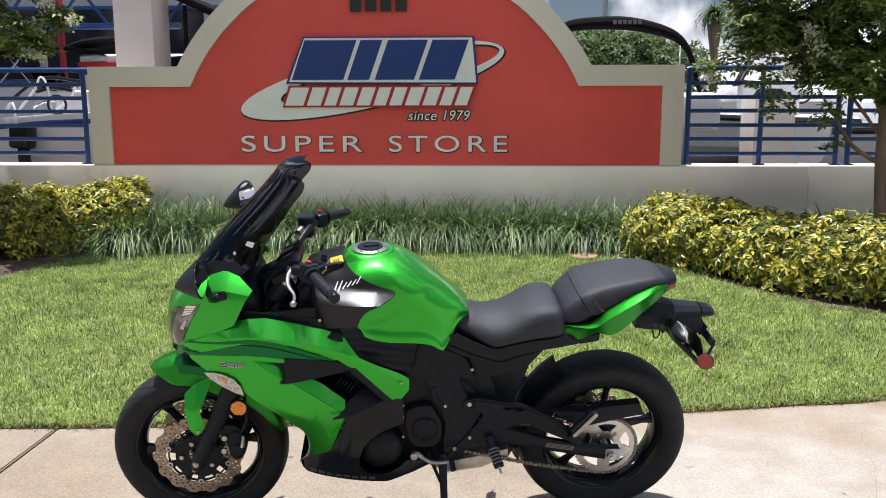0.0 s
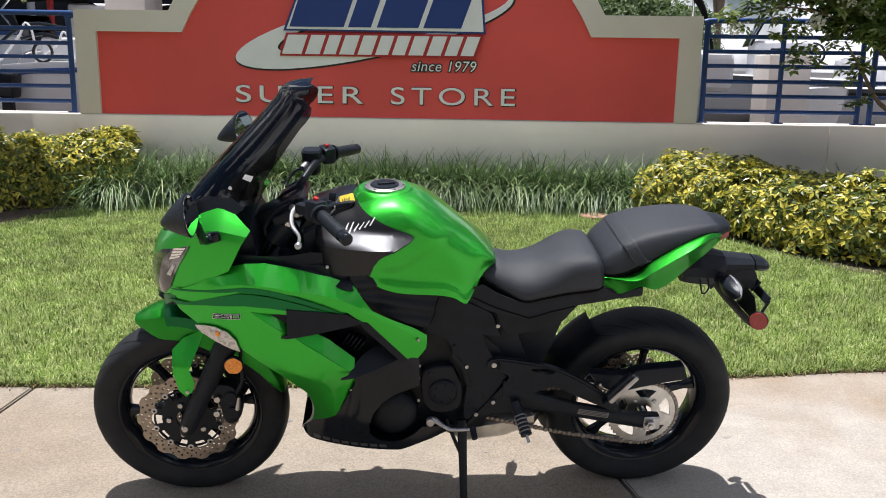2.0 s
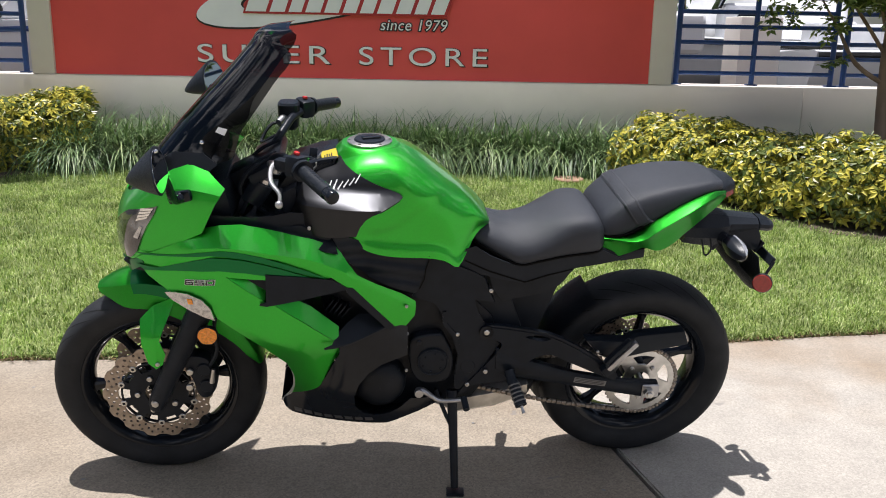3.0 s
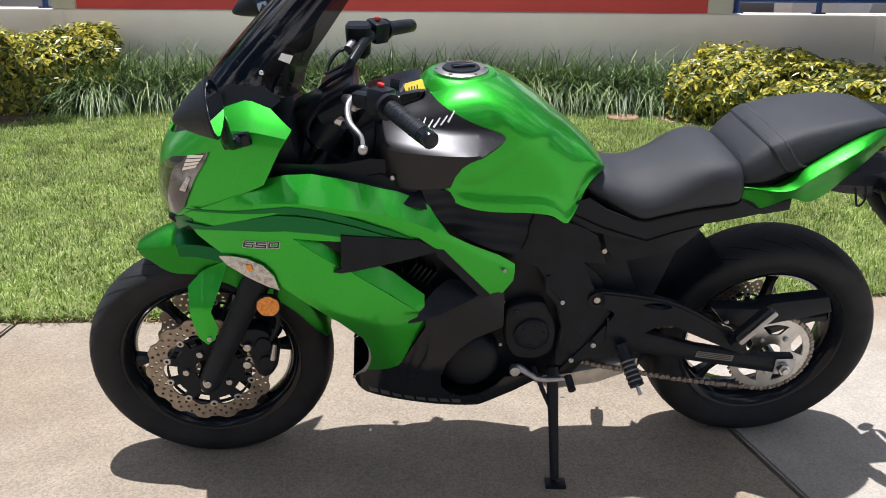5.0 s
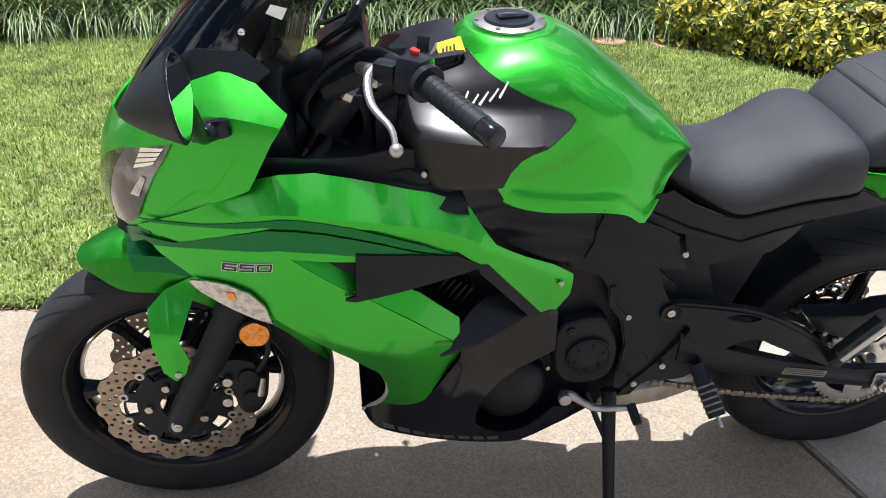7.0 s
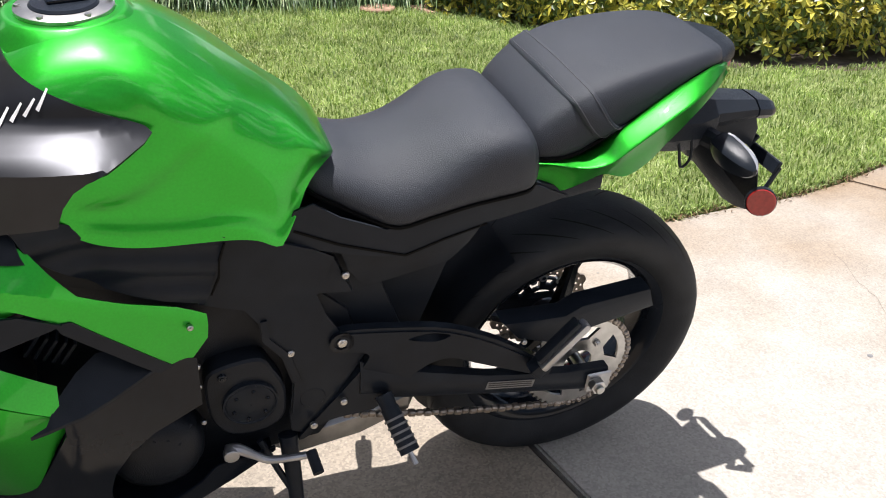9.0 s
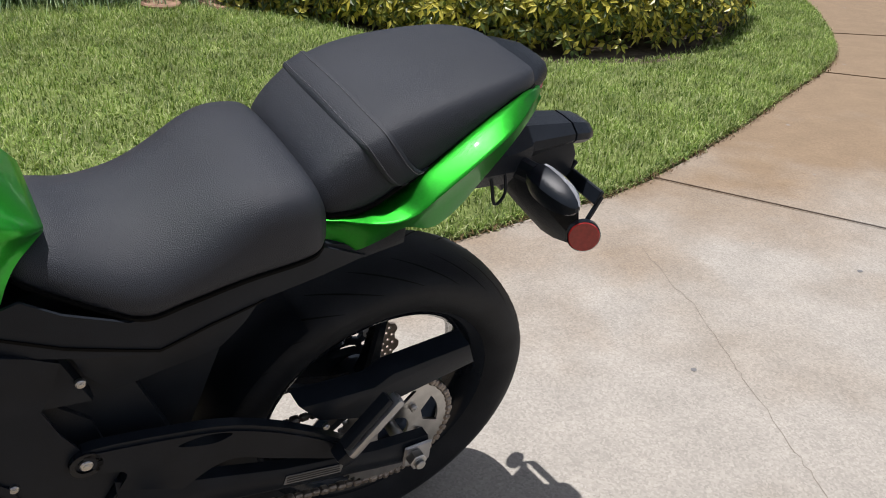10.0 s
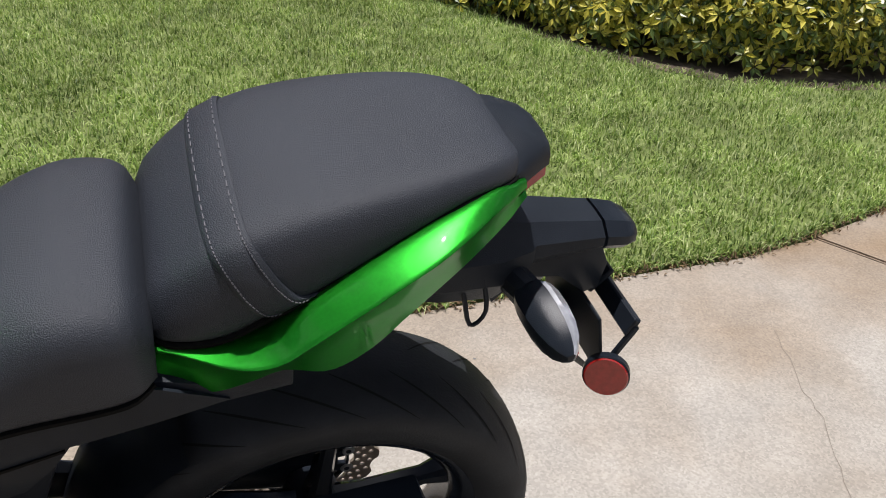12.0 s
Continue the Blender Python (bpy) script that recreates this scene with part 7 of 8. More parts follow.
# ---- blue railings on the wall ----
def railing(x_list, label, close_left, close_right):
    ob = holder("railing", label, "railing", group="railings on the wall")
    zs = [0.985, 1.127, 1.260, 1.400, 1.530, 1.665, 1.806]
    y = 5.90
    x0, x1 = x_list[0], x_list[-1]
    for i, z in enumerate(zs):
        bm = bmesh.new()
        top = i == len(zs) - 1
        if top:
            pts = ([(x0, y, 0.875), (x0, y, z - 0.10), (x0 + 0.03, y, z - 0.03), (x0 + 0.10, y, z)] if close_left else [(x0, y, z)]) + ([(x1 - 0.10, y, z), (x1 - 0.03, y, z - 0.03), (x1, y, z - 0.10), (x1, y, 0.875)] if close_right else [(x1, y, z)])
            tube(bm, pts, 0.026, 12, 5)
        else:
            tube(bm, [(x0, y, z), (x1, y, z)], 0.020, 12)
        part("rail", bm, BLUE_STEEL, ob)
    for x in x_list[(1 if close_left else 0):(-1 if close_right else None)]:
        bm = bmesh.new()
        tube(bm, [(x, y, 0.875), (x, y, 1.80)], 0.024, 12)
        part("post", bm, BLUE_STEEL, ob)
    for x in x_list:
        bm = bmesh.new()
        box(bm, (0.09, 0.09, 0.012), pose(x, y, 0.884), 0.003)
        part("base_plate", bm, BLUE_STEEL, ob)
    return ob


railing([-7.4, -6.0, -4.5, -3.03], "blue painted pipe railing on the low wall", False, True)
railing([2.955, 3.655, 4.385], "blue painted pipe railing with bent top rail", True, False)
railing([4.50, 5.4, 6.4, 7.4], "blue painted pipe railing behind the small tree", True, False)


# ---- plants ----
def strap_clump(seed_, places, name, label):
    gg = np.random.default_rng(seed_)
    roots_ = []
    for x, y in places:
        k = 34
        roots_ += [(x + gg.normal(0, 0.035), y + gg.normal(0, 0.035), 0.085) for _ in range(k)]
    return tagged(blades(name, roots_, 0.56, 0.014, 1.8, LIRIOPE, 6, 0.0, 1.25, seed_), label, "border grass", kind="stuff")


places = []
for k in range(480):
    x = g.uniform(-2.62, 2.50)
    lo = max(line_y(BED_LINE, x) + 0.02, 5.05)
    places.append((x, g.uniform(lo, max(lo + 0.05, 5.62))))
places += [(g.normal(-2.38, 0.12), g.normal(5.12, 0.08)) for _ in range(14)]
strap_clump(21, places, "liriope_border", "arching dark green strap-leaved border grass along the wall")


def leaf_cloud(name, centres, per, size, width, material, seed_, flat=0.6, leaflets=7):
    """Rosettes of pointed leaflets round the given places; each place has its own facing."""
    gg = np.random.default_rng(seed_)
    v, f = [], []
    for c, nrm in centres:
        nrm = Vector(nrm).normalized()
        for _ in range(per):
            up = (nrm + Vector(gg.normal(0, 0.35, 3))).normalized()
            t = up.orthogonal().normalized()
            b = up.cross(t)
            o = Vector(c) + Vector(gg.normal(0, size * 0.45, 3))
            spin = gg.uniform(0, 6.28)
            for k in range(leaflets):
                a = spin + 2 * math.pi * k / leaflets + gg.normal(0, 0.12)
                L = size * gg.uniform(0.75, 1.2)
                d = (t * math.cos(a) + b * math.sin(a))
                s = (-t * math.sin(a) + b * math.cos(a)) * (width * 0.5 * gg.uniform(0.8, 1.2))
                droop = up * (-flat * L * gg.uniform(0.2, 0.7))
                i = len(v)
                v += [tuple(o + d * L * 0.12), tuple(o + d * L * 0.5 + s + droop * 0.3 + up * 0.004), tuple(o + d * L * 0.5 - s + droop * 0.3 + up * 0.004), tuple(o + d * L + droop)]
                f += [(i, i + 1, i + 3), (i, i + 3, i + 2)]
    return raw(name, v, f, material)


def hedge(name, line, half, height, base, seed_, count, label):
    gg = np.random.default_rng(seed_)
    cs = []
    pts = rounded([(p[0], p[1], 0) for p in line], 8, closed=False)
    for _ in range(count):
        i = gg.integers(0, len(pts) - 1)
        p, q = pts[i], pts[i + 1]
        c = p.lerp(q, gg.uniform())
        d = (q - p).normalized()
        n = Vector((-d.y, d.x, 0))
        a = gg.uniform(-0.35, math.pi + 0.35)
        k = 1.0 + 0.16 * noise.noise((c.x * 2.2, c.y * 2.2, a)) - abs(gg.normal(0, 0.10))
        hx, hz = math.cos(a), max(math.sin(a), -0.15)
        out = n * hx * half * k
        z = base + (height - base) * (0.22 + 0.78 * max(0.0, hz) ** 0.7) * k if hz > 0.05 else base + (height - base) * gg.uniform(0.08, 0.55)
        cs.append((c + out + Vector((0, 0, z)), (n * hx * 1.0 + Vector((0, 0, 0.55 + hz)))))
    return tagged(leaf_cloud(name, cs, 1, 0.066, 0.027, SCHEFFLERA, seed_), label, "hedge", kind="stuff")


hedge("hedge", [(2.52, 5.24), (2.90, 4.85), (3.25, 4.30), (3.70, 3.88), (4.25, 3.68), (4.95, 3.78), (5.7, 4.35)], 0.46, 0.61, 0.08, 31, 5200, "low clipped hedge of yellow-variegated leaves on bare soil")
hedge("hedge", [(-2.30, 5.42), (-2.75, 5.28), (-3.2, 5.0), (-3.8, 4.75), (-5.2, 4.6)], 0.34, 0.74, 0.08, 32, 2500, "clipped hedge of yellow-variegated leaves below the railing")
# dark stems inside the hedges
for line in ([(2.6, 5.2), (3.3, 4.4), (4.3, 3.9), (5.4, 4.3)], [(-2.4, 5.38), (-3.3, 4.95), (-5.0, 4.65)]):
    bm = bmesh.new()
    for _ in range(120):
        i = rng.randrange(len(line) - 1)
        p = Vector(line[i]).lerp(Vector(line[i + 1]), rng.random())
        x, y = p.x + rng.gauss(0, 0.14), p.y + rng.gauss(0, 0.12)
        tube(bm, [(x, y, 0.06), (x + rng.gauss(0, 0.05), y + rng.gauss(0, 0.05), 0.28), (x + rng.gauss(0, 0.10), y + rng.gauss(0, 0.10), 0.52)], [0.008, 0.006, 0.004], 5, 2)
    thing("hedge_stems", bm, BARK, "thin brown woody stems inside the hedge", "hedge stems", kind="stuff")
fern = []
for k in range(46):
    x = g.uniform(3.3, 6.0)
    y = 5.35 + g.normal(0, 0.10)
    fern += [(x + g.normal(0, 0.02), y + g.normal(0, 0.02), 0.10) for _ in range(16)]
tagged(blades("fern", fern, 0.44, 0.032, 1.25, LIRIOPE, 5, 0.0, 1.3, 41), "dark green fern fronds between hedge and wall", "fern", kind="stuff")


def tree(name, label, trunks, limbs, leaf_spots, seed_, blossoms):
    ob = holder(name, label, "tree")
    for pts, rs in trunks:
        bm = bmesh.new()
        tube(bm, pts, rs, 12, 6)
        part("trunk", bm, BARK, ob)
    bm = bmesh.new()
    for pts, rs in limbs:
        tube(bm, pts, rs, 7, 4)
    part("branching", bm, BARK, ob)
    gg = np.random.default_rng(seed_)
    cs = []
    for c, r, k in leaf_spots:
        for _ in range(int(1.6 * k)):
            d = Vector(gg.normal(0, 1, 3)).normalized() * r * gg.uniform(0.2, 1.0) ** 0.6
            cs.append((Vector(c) + Vector((d.x, d.y, d.z * 0.75)), d + Vector((0, 0, 0.5))))
    crown = leaf_cloud("crown", cs, 1, 0.070, 0.036, MYRTLE, seed_, 0.4, 6)
    crown.parent = ob
    if blossoms:
        v, f = [], []
        for c in blossoms:
            for _ in range(70):
                o = Vector(c) + Vector(gg.normal(0, 0.034, 3))
                t = Vector(gg.normal(0, 1, 3)).normalized()
                b = t.orthogonal().normalized()
                q = t.cross(b)
                s = 0.014
                i = len(v)
                v += [tuple(o + b * s), tuple(o + q * s), tuple(o - b * s), tuple(o - q * s)]
                f += [(i, i + 1, i + 2, i + 3)]
        fl = raw("blossom", v, f, BLOSSOM)
        fl.parent = ob
        fl["label"] = "white flower clusters"
    return ob


gt = np.random.default_rng(8)
spots = []
for k in range(90):
    x, z = gt.uniform(3.05, 5.2), gt.uniform(1.45, 3.0)
    if z < 2.0 - 0.35 * (x - 3.0):
        continue
    spots.append(((x, 4.75 + gt.normal(0, 0.30), z), 0.25, 58))
spots += [((3.02, 4.7, 1.86), 0.14, 16), ((2.86, 4.7, 1.78), 0.10, 10), ((3.25, 4.7, 1.72), 0.16, 16), ((3.45, 4.75, 1.48), 0.13, 14), ((3.85, 4.75, 1.40), 0.12, 12), ((3.9, 4.75, 1.15), 0.06, 6)]
limbs = []
for k in range(26):
    z0 = gt.uniform(1.1, 2.2)
    end = (gt.uniform(3.2, 5.5), 4.75 + gt.normal(0, 0.3), gt.uniform(1.7, 3.2))
    mid = ((4.38 + end[0]) / 2, 4.78, (z0 + end[2]) / 2 + 0.15)
    limbs.append(([(4.38, 4.8, z0), mid, end], [0.018, 0.012, 0.004]))
limbs += [([(4.36, 4.8, 0.95), (4.08, 4.78, 1.12), (3.90, 4.76, 1.38), (3.75, 4.76, 1.6)], [0.022, 0.018, 0.012, 0.006]), ([(3.9, 4.75, 1.7), (3.3, 4.7, 1.85), (2.88, 4.7, 1.76)], [0.010, 0.007, 0.003])]
tree("small_tree", "multi-stemmed small tree with smooth bark and white blossom", [([(4.40, 4.8, 0.04), (4.36, 4.8, 0.6), (4.33, 4.8, 1.2), (4.36, 4.8, 1.9), (4.5, 4.85, 3.0)], [0.060, 0.050, 0.046, 0.034, 0.015]), ([(4.47, 4.86, 0.04), (4.50, 4.86, 0.7), (4.46, 4.86, 1.3), (4.62, 4.9, 2.4)], [0.045, 0.036, 0.030, 0.014]), ([(4.62, 4.8, 0.04), (4.72, 4.82, 0.8), (4.95, 4.9, 1.8)], [0.040, 0.032, 0.014])], limbs, spots, 51,
     [(3.55, 4.45, 2.02), (3.62, 4.45, 1.92), (3.78, 4.45, 1.82), (4.25, 4.40, 1.95), (4.32, 4.40, 1.80), (4.55, 4.4, 2.1), (4.05, 4.4, 2.25), (3.42, 4.5, 1.73), (2.84, 4.65, 1.70), (4.75, 4.4, 1.7)])
spots = [((gt.uniform(-4.6, -2.75), 4.75 + gt.normal(0, 0.15), gt.uniform(2.05, 3.0)), 0.20, 44) for k in range(30)] + [((-2.95, 4.7, 2.10), 0.13, 26), ((-2.80, 4.7, 2.02), 0.12, 24), ((-3.10, 4.7, 2.00), 0.12, 24), ((-2.72, 4.7, 2.22), 0.13, 26), ((-3.15, 4.7, 2.25), 0.13, 24), ((-2.86, 4.7, 1.92), 0.08, 14), ((-2.60, 4.7, 2.20), 0.10, 16)]
limbs = [([(-4.9, 4.8, 1.2 + 0.1 * k), (-4.0, 4.75, 1.8 + 0.12 * k), (-2.7 - 0.1 * k, 4.72, 1.98 + 0.14 * k)], [0.02, 0.012, 0.004]) for k in range(8)]
tree("small_tree", "small tree whose white-flowered branches hang over the railing", [([(-5.0, 4.9, 0.04), (-4.95, 4.9, 1.0), (-4.7, 4.85, 2.2), (-4.4, 4.8, 3.0)], [0.06, 0.05, 0.03, 0.012])], limbs, spots, 52, [(-2.82, 4.62, 2.12), (-2.78, 4.62, 2.10), (-2.84, 4.62, 2.08), (-2.52, 4.65, 2.17), (-2.88, 4.62, 1.91), (-2.80, 4.62, 1.90), (-2.70, 4.6, 2.30), (-3.05, 4.6, 2.16), (-2.98, 4.6, 2.04)])


# ---- the yard behind the wall ----
def pillar(x, y, w, h, label):
    ob = holder("pillar", label, "pillar", group="yard pillars", kind="structure")
    bm = bmesh.new()
    box(bm, (w, w * 1.2, h), pose(x, y, h / 2 - 0.06), 0.02)
    part("shaft", bm, STUCCO, ob)
    bm = bmesh.new()
    box(bm, (w + 0.10, w * 1.2 + 0.10, 0.25), pose(x, y, 0.065), 0.015)
    part("plinth", bm, STUCCO, ob)
    return ob


pillar(-3.60, 9.0, 0.52, 7.0, "tall beige stucco pillar of the yard building")
pillar(4.70, 9.0, 0.52, 1.62, "beige stucco pillar behind the railing")
pillar(-5.6, 8.2, 0.46, 7.0, "tall beige stucco pillar of the yard building")


def boat(label, m, length=6.0, beam=2.3, top=True, stripe=None):
    ob = holder("boat", label, "boat", m, group="boats in the yard")
    rings = []
    for i in range(15):
        f = i / 14
        x = (f - 0.5) * length
        w = beam / 2 * (1 - max(0.0, (f - 0.45) / 0.55) ** 2.6)
        w = max(w, 0.03)
        keel = 0.45 + 0.45 * max(0.0, (f - 0.6) / 0.4) ** 2
        deck = 1.22 + 0.22 * f**2
        rings.append([Vector((x, y * w, z)) for y, z in ((0, keel), (0.55, keel + 0.12), (0.88, keel + 0.36), (1.0, deck - 0.10), (1.02, deck), (0.92, deck + 0.02), (0, deck - 0.04), (-0.92, deck + 0.02), (-1.02, deck), (-1.0, deck - 0.10), (-0.88, keel + 0.36), (-0.55, keel + 0.12))])
    bm = bmesh.new()
    loft(bm, rings)
    part("hull", bm, HULL, ob, "white fibreglass hull")
    bm = bmesh.new()
    loft(bm, [[Vector((r[4].x, r[4].y * 1.015, r[4].z - 0.01)), Vector((r[4].x, r[4].y * 1.03, r[4].z - 0.05)), Vector((r[4].x, r[4].y * 1.01, r[4].z - 0.09))] for r in rings], closed=False)
    loft(bm, [[Vector((r[4].x, -r[4].y * 1.015, r[4].z - 0.01)), Vector((r[4].x, -r[4].y * 1.03, r[4].z - 0.05)), Vector((r[4].x, -r[4].y * 1.01, r[4].z - 0.09))] for r in rings], closed=False)
    bmesh.ops.solidify(bm, geom=bm.faces[:], thickness=0.01)
    part("rub_rail", bm, stripe or BLACK_SIGN, ob)
    bm = bmesh.new()
    box(bm, (0.85, 0.75, 0.62), pose(-0.3, 0, 1.50), 0.08, 3)
    box(bm, (0.55, 1.0, 0.38), pose(-1.5, 0, 1.38), 0.08, 3)
    con = part("console", bm, HULL, ob)
    bm = bmesh.new()
    box(bm, (0.03, 0.80, 0.42), pose(0.10, 0, 1.92, 0, -25, 0), 0.01)
    part("windshield", bm, SCREEN, con)
    bm = bmesh.new()
    lathe(bm, [(0.15, -0.012), (0.18, -0.012), (0.18, 0.012), (0.15, 0.012)], (-0.80, 0, 1.62), 24)
    part("steering_wheel", bm, BLACK_SIGN, con)
    bm = bmesh.new()
    tube(bm, [(length * 0.1, beam * 0.44, 1.24), (length * 0.12, beam * 0.44, 1.55), (length * 0.38, beam * 0.20, 1.66), (length * 0.47, 0, 1.68), (length * 0.38, -beam * 0.20, 1.66), (length * 0.12, -beam * 0.44, 1.55), (length * 0.1, -beam * 0.44, 1.24)], 0.014, 8)
    part("bow_rail", bm, CHROME, ob)
    rows = []
    for z, a, b in ((0.62, 0.10, 0.08), (0.95, 0.13, 0.10), (1.25, 0.22, 0.15), (1.62, 0.25, 0.17), (1.72, 0.17, 0.12)):
        rows.append([Vector((-length / 2 - 0.28 + a * math.cos(t), b * math.sin(t), z)) for t in (2 * math.pi * k / 12 for k in range(12))])
    bm = bmesh.new()
    loft(bm, rows)
    part("outboard_motor", bm, BLACK_GLOSS, ob, "black outboard motor")
    if top:
        bm = bmesh.new()
        rows = [[Vector((-1.6 + 2.2 * k / 8, y * beam * 0.42, 2.42 + 0.10 * math.sin(math.pi * k / 8) - 0.12 * abs(y) ** 2.5)) for y in (-1, -0.6, 0, 0.6, 1)] for k in range(9)]
        loft(bm, rows, closed=False)
        bmesh.ops.solidify(bm, geom=bm.faces[:], thickness=0.05)
        part("bimini_top", bm, CANVAS, ob, "black canvas sun top")
        for s in (-1, 1):
            for x0, x1 in ((-0.6, -1.5), (-0.6, 0.5)):
                bm = bmesh.new()
                tube(bm, [(x0, s * beam * 0.46, 1.25), (x1, s * beam * 0.42, 2.34)], 0.014, 8)
                part("bimini_pole", bm, CHROME, ob)
    bm = bmesh.new()
    for s in (-1, 1):
        box(bm, (length * 0.95, 0.08, 0.10), pose(0.2, s * 0.55, 0.42), 0.01, 1)
    for x in (-1.6, 0.0, 1.6):
        box(bm, (0.10, 1.4, 0.12), pose(x, 0, 0.36), 0.01, 1)
    tr = part("trailer", bm, TIN, ob, "galvanised boat trailer")
    for s in (-1, 1):
        for x in (-0.7, 0.1):
            bm = bmesh.new()
            lathe(bm, [(0.14, -0.09), (0.29, -0.09), (0.32, -0.05), (0.32, 0.05), (0.29, 0.09), (0.14, 0.09)], (x, s * 0.95, 0.26), 24)
            part("tyre", bm, RUBBER, tr)
    return ob


boat("white motor boat with a rolled black sun top on a trailer", pose(5.2, 11.6, 0.0, 0, 0, 172), 6.4, 2.4, False)
boat("white open motor boat on a trailer behind the railing", pose(8.2, 10.2, -0.06, 0, 0, 8), 6.0, 2.3, False)
boat("white motor boat under a black sun top in the yard", pose(-6.2, 11.4, -0.06, 0, 0, -12), 6.2, 2.3, True)
boat("white and red motor boat beside the yard building", pose(-2.8, 13.4, 0.55, 0, 0, 170), 6.2, 2.3, True, RED_SIGN)

# a black arch of folded canvas over the boat beyond the sign's shoulder
arch_top = holder("canvas_arch", "black folded canvas sun top on a bent frame", "sun top")
bm = bmesh.new()
tube(bm, [(1.72, 8.6, 1.55), (1.82, 8.6, 2.10), (1.92, 8.6, 2.34), (2.12, 8.6, 2.44), (2.70, 8.6, 2.46), (3.15, 8.6, 2.38), (3.42, 8.6, 2.26), (3.58, 8.6, 2.03), (3.72, 8.6, 1.55)], [0.025, 0.04, 0.055, 0.075, 0.085, 0.075, 0.055, 0.035, 0.02], 10, 5)
part("canvas_roll", bm, CANVAS, arch_top)
for k in range(6):
    bm = bmesh.new()
    box(bm, (0.045, 0.004, 0.05), pose(2.60 + 0.062 * k, 8.507, 2.465), 0.001, 1)
    part("mark", bm, LABEL, arch_top)
bm = bmesh.new()
tube(bm, [(3.46, 8.6, 1.3), (3.44, 8.6, 2.2)], 0.014, 8)
tube(bm, [(1.9, 8.6, 1.3), (1.96, 8.6, 2.2)], 0.014, 8)
part("strut", bm, CHROME, arch_top)
bm = bmesh.new()
box(bm, (2.4, 1.6, 0.5), pose(2.75, 9.2, 1.35), 0.12, 3)
part("boat_deck", bm, HULL, arch_top)

# yard building on the far side: dark glazed front, white band, red line, blue roof truss
shed = holder("yard_building", "yard building with dark glass, white fascia and blue roof truss", "building")
bm = bmesh.new()
box(bm, (14, 0.3, 6), pose(-9.5, 17.0, 2.95), 0.02)
part("wall", bm, TIN, shed)
for k in range(6):
    bm = bmesh.new()
    box(bm, (1.7, 0.06, 1.5), pose(-4.2 - 1.9 * k, 16.82, 2.75), 0.02)
    win = part("window", bm, BLACK_GLOSS, shed, "dark glass window")
    bm = bmesh.new()
    for z in (1.95, 3.55):
        box(bm, (1.84, 0.08, 0.08), pose(-4.2 - 1.9 * k, 16.80, z), 0.01, 1)
    part("frame", bm, BLUE_STEEL, win)
bm = bmesh.new()
box(bm, (14, 0.12, 0.5), pose(-9.5, 16.78, 1.55), 0.02)
part("fascia", bm, WHITE_PAINT, shed)
bm = bmesh.new()
box(bm, (14, 0.14, 0.16), pose(-9.5, 16.77, 1.30), 0.02)
part("red_band", bm, RED_SIGN, shed)
truss = holder("roof_truss", "blue painted steel roof truss spanning the yard", "truss")
for z in (2.62, 3.15):
    bm = bmesh.new()
    tube(bm, [(-9.5, 10.5, z), (-3.6, 10.5, z)], 0.05, 8)
    part("chord", bm, BLUE_STEEL, truss)
for k in range(14):
    bm = bmesh.new()
    x = -9.3 + 0.42 * k
    tube(bm, [(x, 10.5, 2.62 if k % 2 else 3.15), (x + 0.42, 10.5, 3.15 if k % 2 else 2.62)], 0.025, 8)
    part("web_bar", bm, BLUE_STEEL, truss)
for x in (-9.5, -4.35):
    bm = bmesh.new()
    tube(bm, [(x, 10.5, -0.06), (x, 10.5, 3.2)], 0.07, 10)
    part("column", bm, BLUE_STEEL if x < -5 else RED_SIGN, truss)
canopy = holder("dark_canopy", "black canvas canopy over stored boats beside the pillar", "canopy")
bm = bmesh.new()
box(bm, (1.5, 1.6, 0.10), pose(-2.55, 9.8, 2.62, 0, 24, 0), 0.03)
part("canvas", bm, CANVAS, canopy)
for x, z in ((-3.15, 2.8), (-2.0, 2.35)):
    bm = bmesh.new()
    tube(bm, [(x, 9.4, -0.06), (x, 9.4, z)], 0.03, 8)
    part("post", bm, BLACK_SATIN, canopy)
bm = bmesh.new()
box(bm, (1.9, 0.10, 0.30), pose(-2.6, 9.6, 2.08, 0, -8, 0), 0.03)
part("cover_edge", bm, CANVAS, canopy)

# far greenery, lamp post and palm against the sky
gf = np.random.default_rng(77)
for x, y, h in ((3.4, 21, 3.2), (4.1, 22, 3.45), (4.8, 21.2, 3.3), (5.5, 21.6, 3.2), (6.2, 21, 2.9)):
    ob = holder("far_tree", "bushy green tree beyond the yard", "tree", group="trees beyond the yard")
    bm = bmesh.new()
    tube(bm, [(x, y, -0.06), (x + 0.05, y, h * 0.5), (x, y, h * 0.8)], [0.10, 0.07, 0.03], 8)
    part("trunk", bm, BARK, ob)
    cs = []
    for _ in range(900):
        a, z = gf.uniform(0, 6.28), gf.uniform(0.15, 1.0)
        r = 1.05 * math.sqrt(max(0.02, 1 - ((z - 0.45) / 0.62) ** 2)) * gf.uniform(0.35, 1.0)
        cs.append((Vector((x + r * math.cos(a), y + r * math.sin(a), z * h)), Vector((math.cos(a), math.sin(a), 0.8))))
    crown = leaf_cloud("crown", cs, 1, 0.17, 0.06, FAR_LEAF, int(x * 10) + 300, 0.2, 6)
    crown.parent = ob
palm = holder("palm_tree", "tall palm with a ragged round crown", "palm")
bm = bmesh.new()
tube(bm, [(8.35, 26, -0.06), (8.32, 26, 2.5), (8.28, 26, 4.0)], [0.14, 0.11, 0.11], 10)
part("trunk", bm, BARK, palm)
bm = bmesh.new()
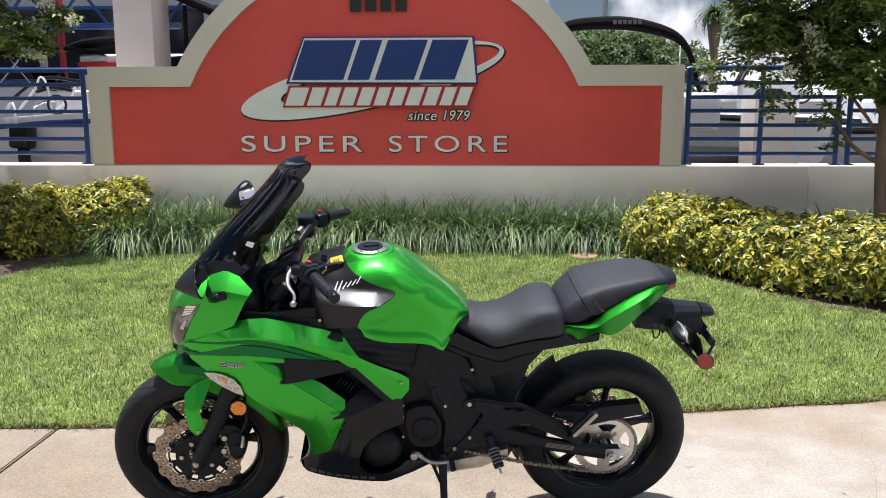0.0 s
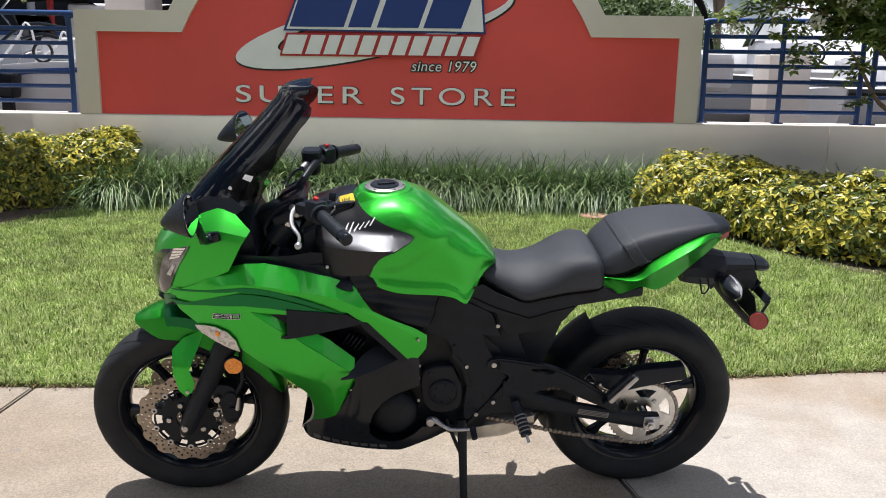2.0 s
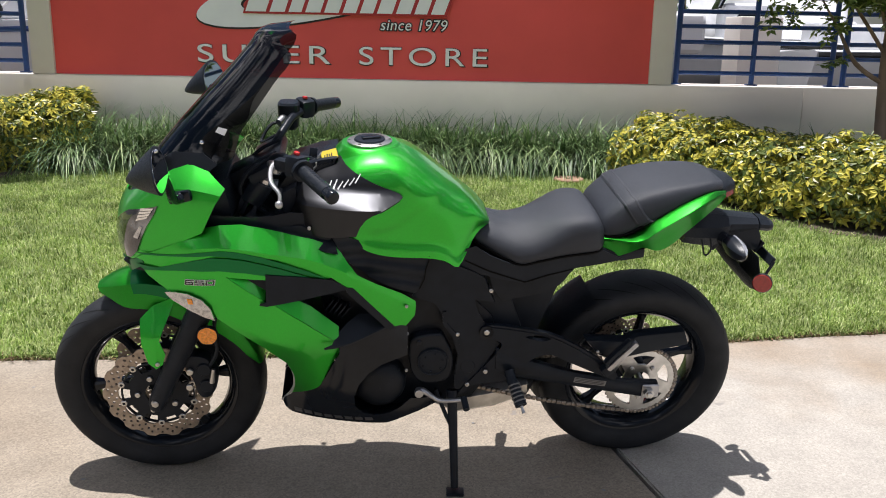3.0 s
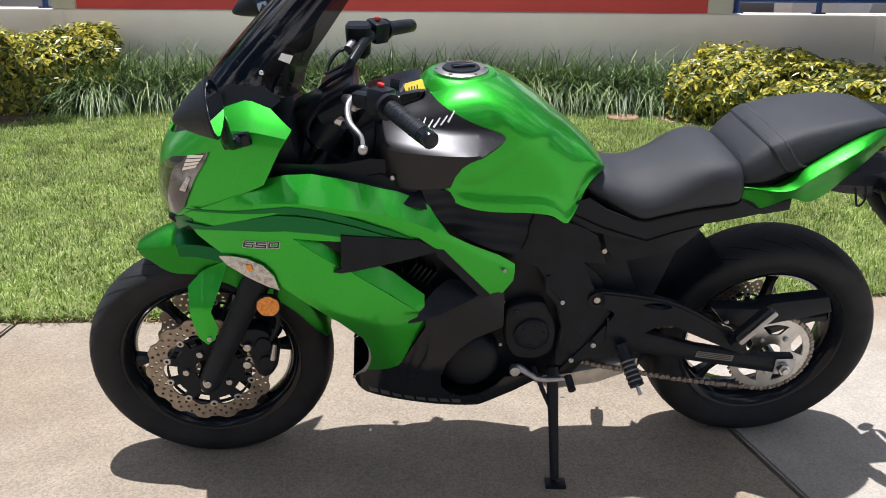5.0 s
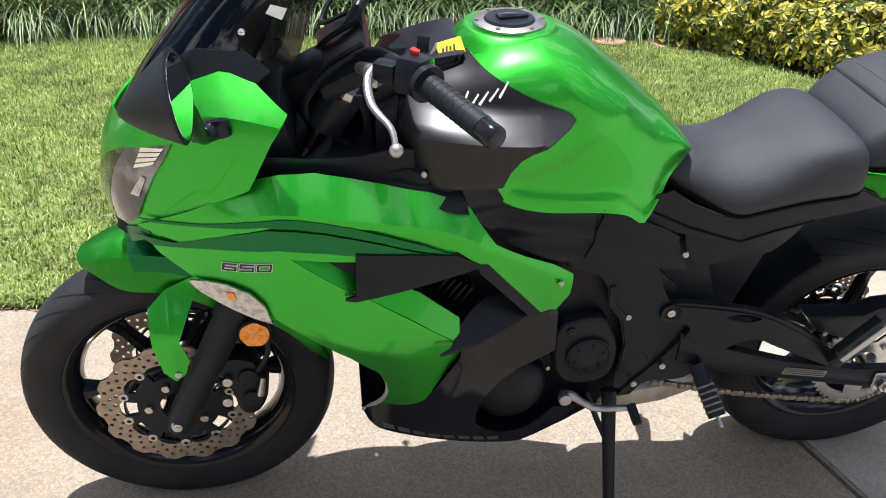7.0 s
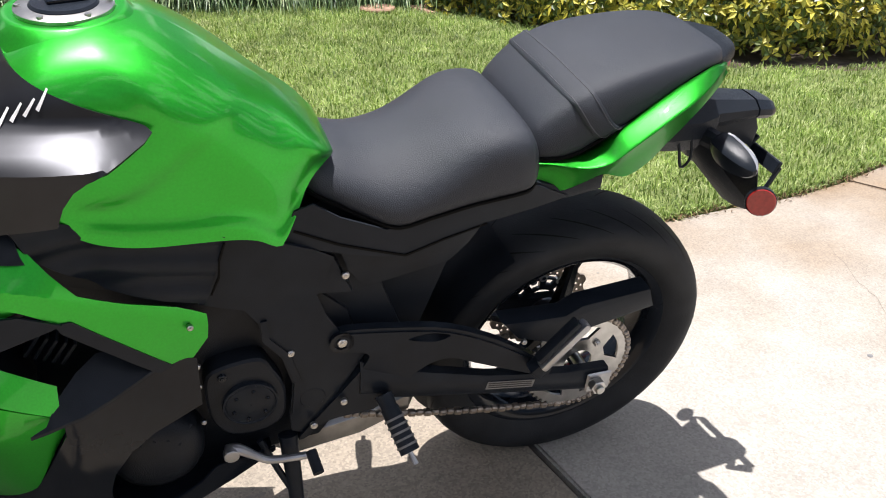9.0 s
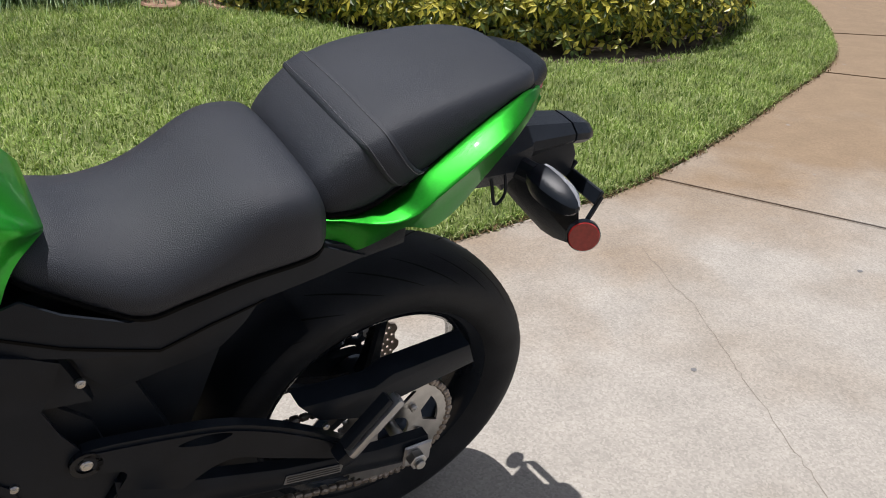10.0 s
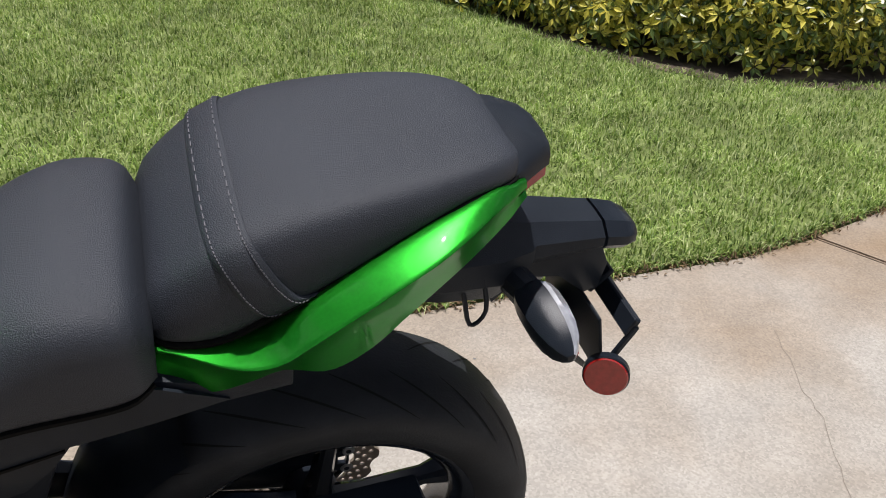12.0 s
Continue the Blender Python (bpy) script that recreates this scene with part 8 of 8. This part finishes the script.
tube(bm, [(8.30, 26, 2.9), (8.28, 26, 3.9)], [0.12, 0.24], 10)
part("dead_fronds", bm, BARK, palm)
fr = [(8.28 + gf.normal(0, 0.05), 26 + gf.normal(0, 0.05), 4.0 + gf.normal(0, 0.05)) for _ in range(420)]
crown = blades("crown", fr, 0.62, 0.055, 2.0, FAR_LEAF, 5, 0.0, 1.2, 78)
crown.parent = palm
bm = bmesh.new()
tube(bm, [(4.55, 24, -0.06), (4.55, 24, 8.0)], [0.09, 0.06], 10)
thing("lamp_post", bm, TIN, "grey steel lamp post behind the trees", "lamp post")

# stern of a white boat with bent hoops, close behind the railing
stern = holder("boat_stern", "white open boat with bent white hoops and a black outboard", "boat", group="boats in the yard")
bm = bmesh.new()
rows = []
for x, z0, z1 in ((-5.3, 0.40, 1.26), (-4.9, 0.36, 1.30), (-4.4, 0.36, 1.34), (-3.9, 0.40, 1.36), (-3.4, 0.50, 1.38)):
    rows.append([Vector((x, 8.15, z0)), Vector((x, 7.95, z0 + 0.25)), Vector((x, 7.85, z1 - 0.10)), Vector((x, 7.86, z1)), Vector((x, 8.05, z1 + 0.01)), Vector((x, 9.4, z1 - 0.05)), Vector((x, 9.5, z0))])
loft(bm, rows)
part("hull", bm, HULL, stern)
bm = bmesh.new()
loft(bm, [[Vector((x, 7.845, z)), Vector((x, 7.835, z - 0.03)), Vector((x, 7.845, z - 0.06))] for x, z in ((-5.3, 1.20), (-4.4, 1.27), (-3.4, 1.31))], closed=False)
bmesh.ops.solidify(bm, geom=bm.faces[:], thickness=0.01)
part("rub_rail", bm, BLUE_SIGN, stern)
for xa, xb, zt in ((-4.60, -4.45, 1.80), (-4.15, -4.00, 1.70)):
    bm = bmesh.new()
    tube(bm, [(xa - 0.22, 7.9, 1.36), (xa, 7.95, zt - 0.16), ((xa + xb) / 2, 7.98, zt), (xb, 8.0, zt - 0.16), (xb + 0.02, 8.0, 1.10)], 0.014, 8)
    part("hoop", bm, WHITE_PAINT, stern)
bm = bmesh.new()
tube(bm, [(-4.81, 7.80, 0.5), (-4.79, 7.80, 1.42), (-4.95, 7.9, 1.40)], 0.016, 8)
part("ladder_rail", bm, WHITE_PAINT, stern)
bm = bmesh.new()
box(bm, (0.26, 0.22, 0.30), pose(-4.67, 7.72, 1.08, 0, 6, 0), 0.05, 3)
box(bm, (0.12, 0.12, 0.40), pose(-4.68, 7.74, 0.80), 0.03)
part("outboard_motor", bm, BLACK_GLOSS, stern)
bm = bmesh.new()
lathe(bm, [(0.10, -0.012), (0.125, -0.012), (0.125, 0.012), (0.10, 0.012)], (-4.29, 7.88, 1.46), 24)
part("steering_wheel", bm, BLACK_SIGN, stern)
bm = bmesh.new()
box(bm, (0.55, 0.5, 0.28), pose(-4.15, 8.35, 1.50), 0.05, 3)
part("console", bm, HULL, stern)
for x0, z0, x1, z1 in ((-5.0, 1.55, -4.1, 1.74), (-4.7, 1.62, -3.95, 1.50)):
    bm = bmesh.new()
    tube(bm, [(x0, 8.2, z0), ((x0 + x1) / 2, 8.1, max(z0, z1) + 0.05), (x1, 8.2, z1)], 0.022, 8)
    part("folded_strut", bm, BLACK_SATIN, stern)
# white and red cabin side under a black cover, with a red post beside it
cabin = holder("cabin_boat", "white boat cabin with a red stripe under a black cover", "boat", group="boats in the yard")
bm = bmesh.new()
box(bm, (1.9, 1.6, 1.2), pose(-5.0, 12.9, 1.70), 0.08, 3)
part("cabin", bm, HULL, cabin)
bm = bmesh.new()
box(bm, (1.92, 0.03, 0.09), pose(-5.0, 12.09, 2.12), 0.008, 1)
part("stripe", bm, RED_SIGN, cabin)
bm = bmesh.new()
tube(bm, [(-6.15, 12.0, 2.36), (-5.8, 12.0, 2.46), (-5.2, 12.0, 2.50), (-4.4, 12.0, 2.46)], [0.04, 0.08, 0.10, 0.07], 10)
part("cover_roll", bm, CANVAS, cabin)
bm = bmesh.new()
tube(bm, [(-6.16, 12.0, -0.06), (-6.17, 12.0, 3.2)], 0.055, 12)
thing("red_post", bm, RED_SIGN, "red painted steel post in the yard", "post")
